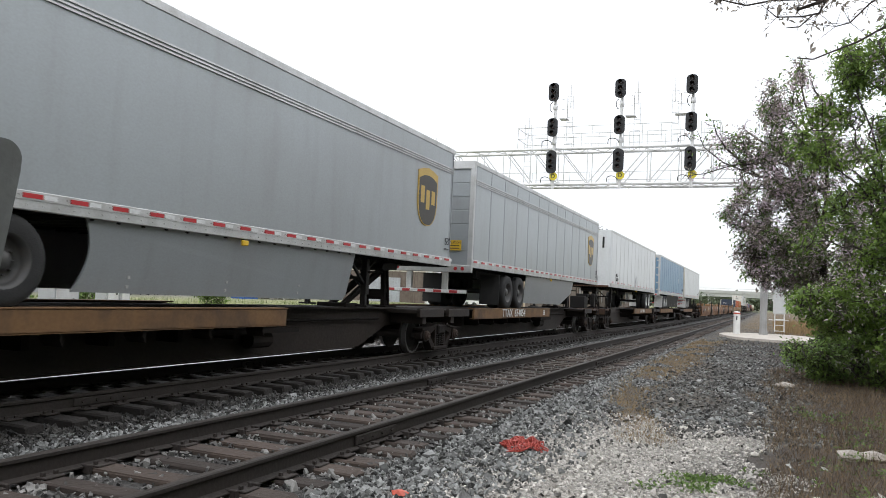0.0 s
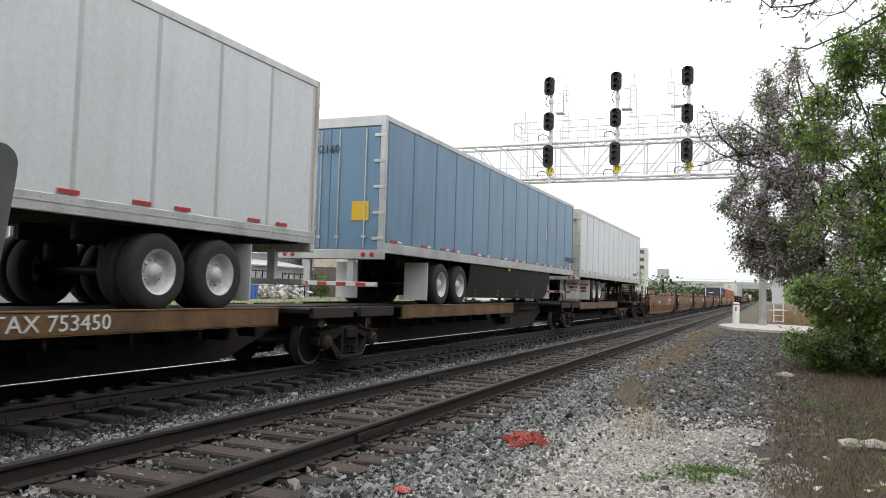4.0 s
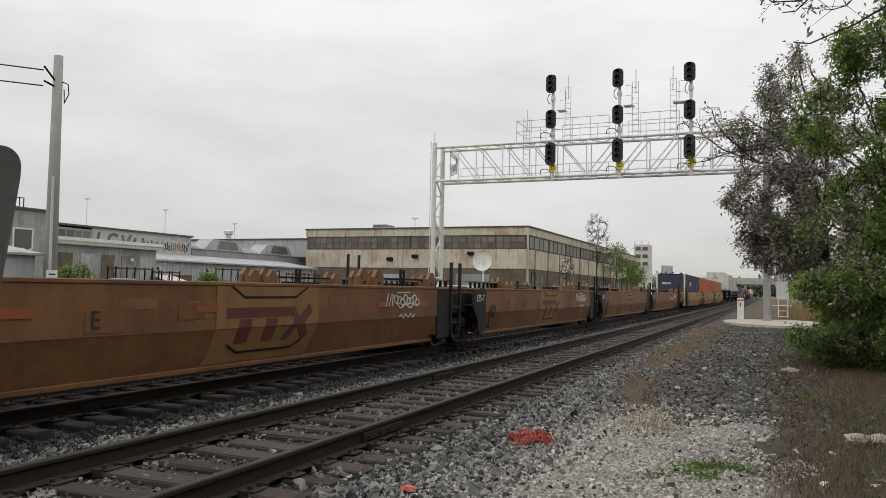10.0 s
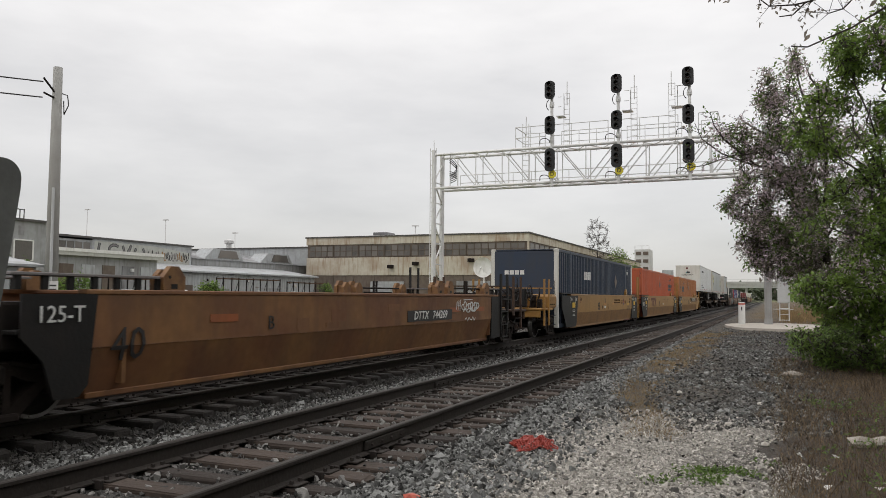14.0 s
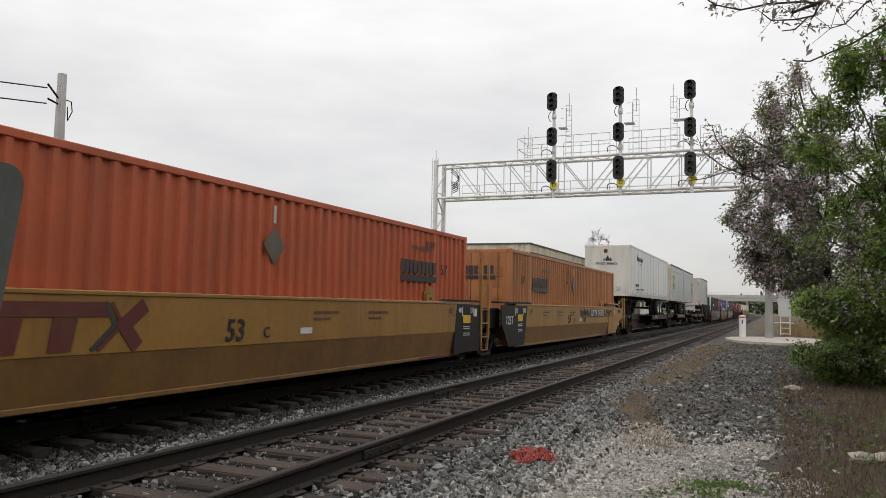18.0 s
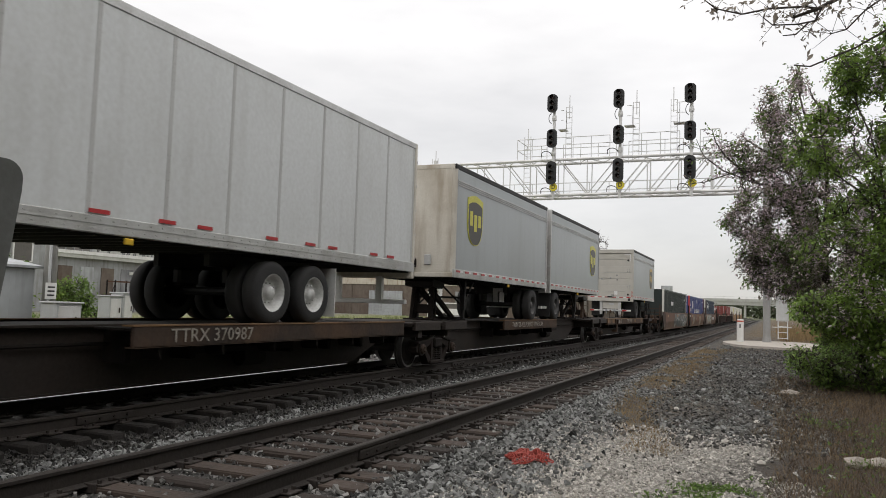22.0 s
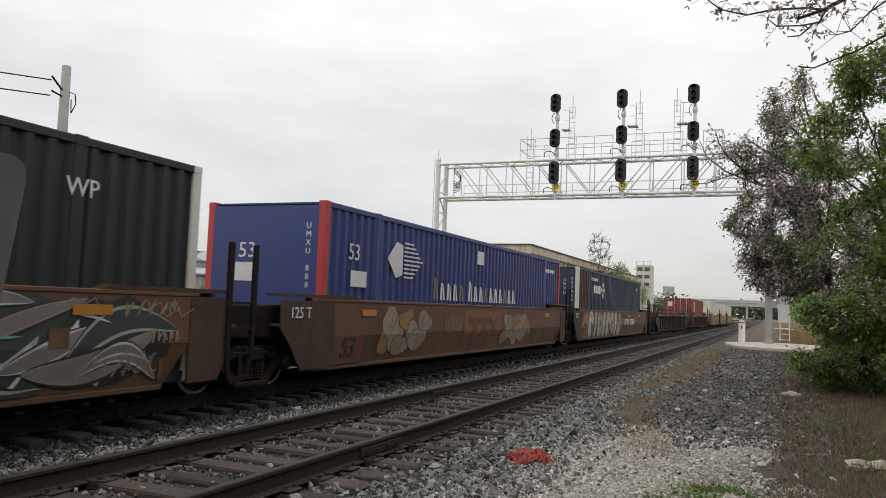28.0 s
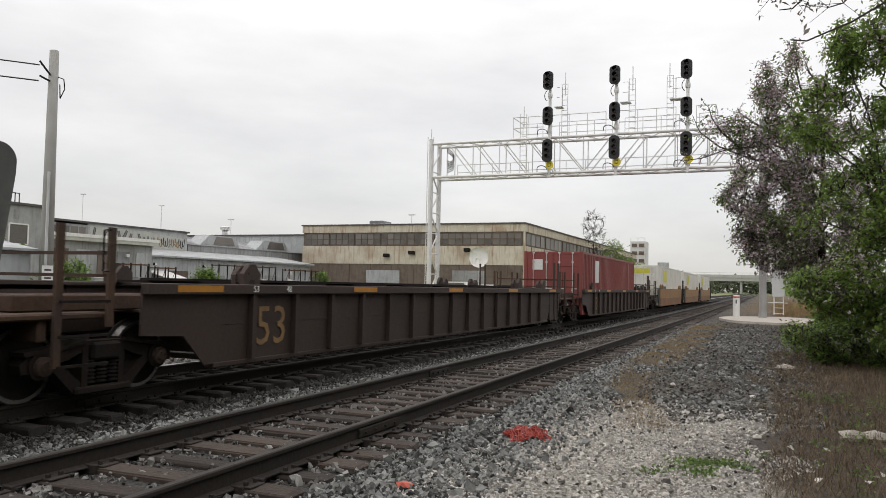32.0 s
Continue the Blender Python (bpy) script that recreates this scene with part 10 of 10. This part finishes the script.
tree("blossom_tree", "mauve-blossoming tree with dark bent branches beside the track", "tree", (1.6, 27.0, -0.1), 6.0,
     [(-2.6, 0, 4.68, 0.55, 1.3, 0.6, 1), (-2.0, 0, 3.56, 0.62, 1.3, 1.02, 1.6), (-1.82, 0, 5.49, 0.84, 1.3, 1.02, 2), (-1.73, 0, 6.6, 1, 1.3, 0.6, 1.3),
      (-2.77, 0, 6.95, 0.87, 1.3, 0.34, 0.5), (-1.31, 0, 7.5, 0.7, 1.3, 1.02, 1.6), (-0.85, 0, 8.76, 0.27, 1.3, 1.02, 0.5), (-1.64, 0, 8.27, 0.41, 1.3, 0.75, 0.7),
      (-1.83, 0, 3.28, 0.84, 1.3, 1.01, 2.5), (-1.15, 0, 4.36, 0.98, 1.3, 1.47, 4), (-0.4, 0, 5.43, 0.96, 1.3, 1.64, 4), (0.07, 0, 3.44, 1.1, 1.3, 1.43, 4),
      (-1.16, 0, 2.63, 0.9, 1.3, 0.73, 2), (1.02, 0, 4.84, 0.92, 1.3, 2.13, 4), (1.16, 0, 2.9, 0.76, 1.3, 1.05, 2.5), (0.09, 0, 6.85, 0.79, 1.3, 1.09, 2), (-0.5, -0.4, 2.9, 0.75, 0.8, 0.6, 2.2), (0.3, -0.4, 2.6, 0.8, 0.8, 0.7, 2.2), (-0.9, -0.4, 3.6, 0.6, 0.8, 0.6, 1.5)],
     4100, 19, 0.12, 0.12, [("budleaf", 3.0), ("blossom", 4.2), ("leafdark", 2.8)], 3, trunk_r=0.11, sprays=(
         ((0.45, 0, 6.99), (-0.52, 0, 6.52), (-1.69, 0, 6.28), (-2.82, 0, 6.19), (-3.62, 0, 5.91), (-4.26, 0, 5.85)),
         ((-0.86, 0, 5.71), (-2.04, 0, 5.87), (-3.09, 0, 6.36), (-3.71, 0, 6.91), (-3.95, 0, 7.5)),
         ((-0.19, 0, 6.77), (-0.64, 0, 8.27), (-0.83, 0, 9.21), (-0.94, 0, 9.8)), ((-0.19, 0, 6.59), (-1.09, 0, 7.75), (-1.47, 0, 8.35), (-1.76, 0, 8.8)),
         ((-0.85, 0, 6.35), (-2.03, 0, 7.08), (-2.41, 0, 7.4), (-2.5, 0, 7.6)), ((-2.04, 0, 5.87), (-2.99, 0, 6.77), (-3.3, 0, 7.27), (-3.4, 0, 7.7)),
         ((-1.04, 0, 3.71), (-2.05, 0, 4.19), (-2.74, 0, 4.68), (-3.06, 0, 5.0)), ((-0.88, 0, 3.16), (-1.6, 0, 3.14), (-2.0, 0, 3.18), (-2.3, 0, 3.3)),
         ((-0.7, 0, 4.98), (-1.45, 0, 5.37), (-1.87, 0, 5.58), (-2.13, 0, 5.3)), ((0.14, 0, 7.83), (-0.34, 0, 8.61), (-0.5, 0, 9.1)),
         ((-1.53, 0, 6.21), (-2.21, 0, 6.53), (-2.73, 0, 6.9), (-3.08, 0, 7.05))))
tree("green_tree", "bright green leafy tree with a few pale flowers", "tree", (2.66, 17.5, -0.15), 5.2,
     [(-0.83, 0, 6.39, 0.62, 0.9, 0.53, 1.7), (-0.35, 0, 7.1, 0.6, 0.9, 0.6, 2.0), (-1.4, 0, 5.68, 0.56, 0.9, 0.38, 1.8), (-0.43, 0, 5.54, 0.44, 0.9, 0.93, 3), (-1.57, 0, 4.69, 0.47, 0.9, 0.41, 0.7),
      (-0.9, 0, 4.42, 0.71, 0.9, 0.64, 1.6), (-0.45, 0, 3.14, 0.44, 0.9, 0.91, 3), (-1.26, 0, 3.74, 0.46, 0.9, 0.35, 0.5), (-1.54, 0, 1.48, 0.57, 0.9, 0.47, 2.4),
      (-0.92, 0, 1.72, 0.7, 0.9, 0.63, 3.2), (-0.44, 0, 1.06, 0.39, 0.9, 0.61, 2.4), (-1.9, 0, 1.65, 0.37, 0.9, 0.26, 0.8), (0.6, 0, 4, 0.8, 1.2, 2.6, 4), (-1.75, 0.3, 3.0, 0.55, 0.9, 0.5, 0.5), (-1.0, 0.4, 2.75, 0.6, 0.9, 0.5, 1.0), (-1.95, 0.3, 5.1, 0.4, 0.8, 0.5, 0.6), (-1.2, 0, 6.6, 0.4, 0.8, 0.4, 0.7)],
     1800, 24, 0.10, 0.11, [("leafgreen", 7), ("leafdark", 1.5), ("blossom", 0.9)], 5, trunk_r=0.08)
tree("hedge_bush", "dense dark green bush at the edge of the stony ground", "bush", (2.0, 20.0, -0.15), 0.7,
     [(-1.2, 0, 0.48, 0.48, 1.2, 0.37, 2), (-0.43, 0, 0.31, 0.63, 1.2, 0.44, 3), (0.31, 0, 0.28, 0.55, 1.2, 0.58, 3), (-0.67, 0, 0.1, 0.52, 1.2, 0.25, 1.5), (-0.5, 0, 0.75, 0.6, 1.2, 0.42, 2.5), (0.2, 0, 0.85, 0.6, 1.2, 0.5, 3), (0.9, 0, 0.6, 0.6, 1.2, 0.7, 3)],
     1700, 15, 0.085, 0.09, [("leafdark", 6), ("leafgreen", 3)], 8, trunk_r=0.04)
tree("thicket_tree", "dense leafy thicket along the railway verge", "tree", (5.0, 30.0, -0.2), 6.0,
     [(-1.6, 3.0, 4.4, 1.6, 2.0, 2.8, 3), (0.4, 3.0, 4.6, 1.8, 3.0, 3.4, 3), (-1.2, 4.0, 1.4, 1.4, 2.5, 1.2, 2), (-0.6, -6.0, 4.0, 1.6, 3.4, 3.4, 3), (-0.6, -12.0, 3.6, 1.4, 3.4, 3.0, 3)],
     900, 16, 0.17, 0.18, [("leafdark", 5), ("leafgreen", 3)], 12, trunk_r=0.15)


# a tree beside the camera reaches in overhead with bare young branches
def shade_tree():
    t = thing("shade_tree", "bare-branched young tree with a few small leaves", "tree", (2.6, 8.6, -0.25))
    rnd = random.Random(2)
    tips = []

    def limb(name, pts, r0, r1, twigs=True):
        g = Geo()
        n = len(pts)
        pts = [(x - 2.6, y - 8.6, z + 0.25) for x, y, z in pts]
        for k in range(n - 1):
            g.tube(pts[k], pts[k + 1], r0 + (r1 - r0) * k / n, r0 + (r1 - r0) * (k + 1) / n, 7, False)
        part(name, g, M["bark"], t)
        if twigs:
            tips.extend(pts[1:])
    limb("trunk", [(2.6, 8.6, -0.25), (2.55, 8.65, 1.5), (2.4, 8.7, 3.2), (2.1, 8.8, 4.4), (1.7, 8.9, 5.4), (1.5, 9.0, 6.4)], 0.11, 0.04, False)
    limb("limb", [(2.1, 8.8, 4.4), (1.5, 9.0, 4.95), (1.03, 9.0, 5.04), (0.71, 9.0, 4.86), (0.47, 9.0, 4.75), (0.22, 9.0, 4.68)], 0.035, 0.012)
    limb("limb", [(0.47, 9.0, 4.75), (0.33, 9.0, 4.79), (-0.01, 9.1, 4.85), (-0.3, 9.1, 4.82), (-0.57, 9.0, 4.88), (-0.75, 9.0, 5.05)], 0.014, 0.005)
    limb("limb", [(0.52, 9.0, 4.79), (0.44, 9.0, 4.62), (0.27, 9.0, 4.60), (0.02, 9.0, 4.62), (-0.08, 9.0, 4.72)], 0.012, 0.004)
    limb("limb", [(0.38, 9.0, 4.61), (0.25, 9.0, 4.49), (0.12, 9.0, 4.49)], 0.009, 0.004, False)
    limb("limb", [(2.3, 8.75, 3.8), (1.43, 9.0, 4.62), (1.07, 9.0, 4.42), (0.82, 9.0, 4.28), (0.6, 9.0, 4.20), (0.39, 9.0, 4.12), (0.23, 9.0, 4.15)], 0.014, 0.006, False)
    limb("limb", [(1.5, 9.0, 4.95), (1.07, 9.0, 4.78), (0.92, 9.0, 4.68), (0.74, 9.0, 4.49), (0.6, 9.0, 4.46)], 0.012, 0.004)
    limb("limb", [(1.7, 8.9, 5.4), (1.1, 9.1, 5.6), (0.5, 9.2, 5.7), (0.0, 9.2, 5.9)], 0.025, 0.008)
    tw = Geo()
    ps = []
    for p in tips:
        p = Vector(p)
        for _ in range(5):
            q = p + Vector((rnd.uniform(-0.22, 0.16), rnd.uniform(-0.2, 0.2), rnd.uniform(-0.14, 0.22)))
            tw.tube(p, q, 0.004, 0.002, 4, False)
            for _ in range(4):
                ps.append(tuple(q + Vector((rnd.gauss(0, 0.03), rnd.gauss(0, 0.03), rnd.gauss(0, 0.03)))))
    part("twig_spray", tw, M["bark"], t)["kind"] = "stuff"
    part("foliage", leaf_mesh("foliage", np.array(ps), 0.07, M["budleaf"], 77), None, t)["kind"] = "stuff"


shade_tree()


def blades(name, label, pts, h, w, material, seed, lean=0.5, category="grass"):
    """Thin upright blades or stems at pts as one mesh."""
    rs = np.random.RandomState(seed)
    n = len(pts)
    a = rs.uniform(0, 2 * np.pi, n)
    hh = h * np.exp(rs.normal(0, 0.35, n))
    side = np.stack([np.cos(a), np.sin(a), np.zeros(n)], 1) * (w / 2)
    b = rs.uniform(0, 2 * np.pi, n)
    out = np.stack([np.cos(b), np.sin(b), np.zeros(n)], 1) * (lean * hh * rs.uniform(0.2, 1, n))[:, None]
    up = np.stack([np.zeros(n), np.zeros(n), hh], 1)
    p = np.asarray(pts)
    v = np.stack([p - side, p + side, p + up * 0.55 + out * 0.3 + side * 0.7, p + up * 0.55 + out * 0.3 - side * 0.7, p + up + out], 1).reshape(-1, 3)
    o = (np.arange(n) * 5)[:, None]
    f = np.concatenate([o + np.array([[0, 1, 2]]), o + np.array([[0, 2, 3]]), o + np.array([[3, 2, 4]])], 1).reshape(-1, 3)
    me = bpy.data.meshes.new(name)
    me.vertices.add(len(v))
    me.vertices.foreach_set("co", v.ravel())
    me.loops.add(len(f) * 3)
    me.loops.foreach_set("vertex_index", f.ravel().astype(np.int32))
    me.polygons.add(len(f))
    me.polygons.foreach_set("loop_start", np.arange(0, len(f) * 3, 3, dtype=np.int32))
    me.materials.append(material)
    me.update(calc_edges=True)
    me.shade_flat()
    return tagged(new(name, me), label, category, kind="stuff")


def patchy(sc, lim, sd):
    return lambda x, y: noise.noise(Vector((x * sc, y * sc, sd))) > lim


blades("dry_weeds", "brown dry weed stems beside the path", scatter(31, 34000, -0.6, 3.6, 5.5, 22.0, lambda x, y: x > 0.0 + 0.7 * noise.noise(Vector((x, y * 0.7, 2))), 0.0, 1.5), 0.11, 0.0048, M["stems"], 41, 1.7, "weeds")
blades("tall_weeds", "thin tall brown weed stalks beside the path", scatter(36, 3600, 0.1, 3.4, 5.5, 16.0, lambda x, y: noise.noise(Vector((x, y * 0.7, 5))) > 0.0), 0.24, 0.0042, M["stems"], 44, 0.6, "weeds")
blades("dry_grass", "straw-coloured dry grass along the ballast shoulder", np.vstack([scatter(32, 34000, -3.0, -0.9, 9.4, 36.0, lambda x, y: odds(x + 3, y) < verge(x, y) * 2.0), scatter(35, 9000, 0.0, 3.6, 5.5, 24.0, patchy(0.8, -0.05, 9)), scatter(33, 9000, -1.6, 3.0, 26.0, 80.0, patchy(0.4, -0.15, 6))]), 0.045, 0.006, M["drygrass"], 42, 1.6)
blades("tall_grass", "tall straw-coloured grass beyond the pad", scatter(37, 7000, 0.4, 5.0, 38.0, 75.0, lambda x, y: y > 47 or x > 2.6), 0.55, 0.014, M["drygrass"], 45)
# low creeping weeds: small leaves close to the gravel
rs_ = np.random.RandomState(34)
wp = []
for k in range(90):
    cx, cy = rs_.uniform(-1.05, -0.05), rs_.uniform(7.2, 8.6)
    if noise.noise(Vector((cx * 2.4, cy * 2.4, 8))) < -0.02 or abs(cy - 7.9 - 0.5 * (cx + 0.5)) > 0.42:
        continue
    for _ in range(26):
        x, y = cx + rs_.normal(0, 0.06), cy + rs_.normal(0, 0.06)
        wp.append((x, y, height(x, y) + rs_.uniform(0.0, 0.045)))
for k in range(60):
    cx, cy = rs_.uniform(0.5, 2.0), rs_.uniform(7.0, 14.0)
    for _ in range(20):
        x, y = cx + rs_.normal(0, 0.08), cy + rs_.normal(0, 0.08)
        wp.append((x, y, height(x, y) + rs_.uniform(0.0, 0.09)))
tagged(new("green_weeds", leaf_mesh("green_weeds", np.array(wp), 0.045, M["leafdark"], 43, droop=-0.15, aspect=0.5)), "low creeping green weeds in the gravel", "weeds", kind="stuff")
blades("verge_grass", "green grass beyond the third track", np.vstack([scatter(36, 9000, -40, -15.5, 8.0, 80.0, patchy(0.15, -0.2, 3), z=-0.12)]), 0.32, 0.03, M["grass"], 44)
# shrubs by the pole and yard
for x, y, s, sd in ((-24.9, 21.8, 0.9, 51), (-19.5, 14.6, 0.8, 52), (-30.0, 36.0, 0.9, 53), (-21.5, 15.6, 1.2, 54), (-52, 84, 1.2, 55)):
    tree("shrub", "light green shrub in the yard", "shrub", (x, y, -0.15), 1.6 * s, [(0, 0, 1.5 * s, 0.9 * s, 1.0 * s, 1.0 * s, 2), (0.2, 0.5, 0.8 * s, 0.8 * s, 0.9 * s, 0.7 * s, 1)], 360, 14, 0.15, 0.15, [("leafgreen", 3), ("leafdark", 6)], sd, trunk_r=0.05)
# trees before the warehouse side
tree("bare_tree", "bare grey tree before the warehouse", "tree", (-27.5, 132, -0.1), 9.0, [(0, 0, 12, 2.4, 2.4, 3.6, 2), (0.5, 0, 9, 2.4, 2.4, 3, 1)], 900, 1, 0.10, 0.10, [("budleaf", 1)], 61, trunk_r=0.2, twig_r=0.022)
tree("young_tree", "young green tree before the warehouse", "tree", (-27.5, 150, -0.1), 6.0, [(0, 0, 8, 2.6, 3, 3.6, 2), (1.5, 4, 5.5, 2.6, 3, 3.0, 2), (2.5, 9, 5, 2.4, 3, 2.6, 2)], 420, 14, 0.35, 0.5, [("leafgreen", 3), ("leafdark", 3)], 62, trunk_r=0.16, twig_r=0.03)
tree("bare_tree", "small bare tree beside the warehouse wall", "tree", (-27.8, 112, -0.1), 4.0, [(0, 0, 5.0, 1.4, 1.4, 2.0, 1)], 400, 1, 0.08, 0.08, [("budleaf", 1)], 63, trunk_r=0.12, twig_r=0.016)
# far woods along the horizon
rs_ = np.random.RandomState(8)
n = 26000
wx = rs_.uniform(-320, 320, n)
wy = rs_.uniform(520, 620, n)
wh = 9 + 6 * np.array([noise.noise(Vector((x * 0.02, 0, 1))) for x in wx]) + 2.5 * np.array([noise.noise(Vector((x * 0.13, 4, 1))) for x in wx])
wz = rs_.uniform(0, 1, n) ** 0.6 * wh
ob = new("far_woods", leaf_mesh("far_woods", np.stack([wx, wy, wz], 1), 2.4, M["farwood"], 9, aspect=0.8))
tagged(ob, "dull green woods behind the road bridge", "woods", kind="stuff")
n = 5000
wx = rs_.uniform(4, 60, n)
wy = rs_.uniform(60, 480, n)
wx = 4 + (wx - 4) * (0.4 + wy / 480)
wz = rs_.uniform(0, 1, n) ** 0.6 * (5 + 3 * np.array([noise.noise(Vector((y * 0.05, 0, 1))) for y in wy]))
ob = new("verge_woods", leaf_mesh("verge_woods", np.stack([wx, wy, wz], 1), 1.1, M["leafdark"], 10, aspect=0.8))
tagged(ob, "dark green scrub along the far verge", "woods", kind="stuff")
n = 3500
wx = rs_.uniform(-75, -24, n)
wy = rs_.uniform(215, 470, n)
wz = rs_.uniform(0, 1, n) ** 0.6 * (6 + 4 * np.array([noise.noise(Vector((y * 0.05, x * 0.05, 1))) for x, y in zip(wx, wy)]))
ob = new("line_woods", leaf_mesh("line_woods", np.stack([wx, wy, wz], 1), 1.2, M["farwood"], 10, aspect=0.8))
tagged(ob, "green scrub beyond the warehouses", "woods", kind="stuff")

# unseen strip of leaves behind the standpoint, added to block low side light
n = 9000
wy = rs_.uniform(-32, 16, n)
wx = 4.6 + rs_.uniform(0, 1, n) ** 1.5 * 5 + 1.0 * np.array([noise.noise(Vector((y * 0.15, 3, 1))) for y in wy])
wz = rs_.uniform(0, 1, n) ** 0.8 * (7.5 + 2.5 * np.array([noise.noise(Vector((y * 0.12, x * 0.05, 1))) for x, y in zip(wx, wy)]))
ob = new("side_woods", leaf_mesh("side_woods", np.stack([wx, wy, wz], 1), 0.75, M["leafdark"], 11, aspect=0.8))
tagged(ob, "unseen added strip of green scrub that blocks low light", "woods", kind="stuff")

# ---- the train's run ----
RUN = [(0, 0.0), (2, 21.478), (4, 43.118), (6, 65.032), (8, 87.334), (10, 109.935), (12, 132.751), (14, 155.605), (16, 178.325), (18, 200.816), (20, 222.986), (22, 244.978), (24, 266.934), (26, 288.936), (28, 311.067), (30, 333.417), (32, 356.078)]


def travelled(t):
    """Metres that the train has come by t seconds."""
    for (t0, s0), (t1, s1) in zip(RUN, RUN[1:]):
        if t <= t1:
            return s0 + (s1 - s0) * (t - t0) / (t1 - t0)
    return RUN[-1][1]


def motions():
    for ob, y in RIDERS:
        x, z = ob.location.x, ob.location.z
        walk(ob, [(t, pose(x, y - s, z)) for t, s in RUN])
    # wheels turn while they roll past
    for w, y, start in AXLES:
        rows = [(0.0, pose(0, y, 0.43))]
        n = 0
        for k in range(1, int(CLIP * 30)):
            t = k / 30
            if -3.0 < start - travelled(t) < 40.0:
                n += 1
                rows.append((t, pose(0, y, 0.43, math.degrees(n * 0.377 / 0.43))))
        rows.append((CLIP, rows[-1][1]))
        if rows[-2][0] >= CLIP - 0.04:
            rows.pop(-2)
        walk(w, rows)


for ob in bpy.data.objects:
    if ob.name.startswith(("plain_bar", "painted_scrawl", "spray_stroke", "overhead_wire", "red_tape", "white_tape", "lacing")):
        ob["kind"] = "stuff"
motions()
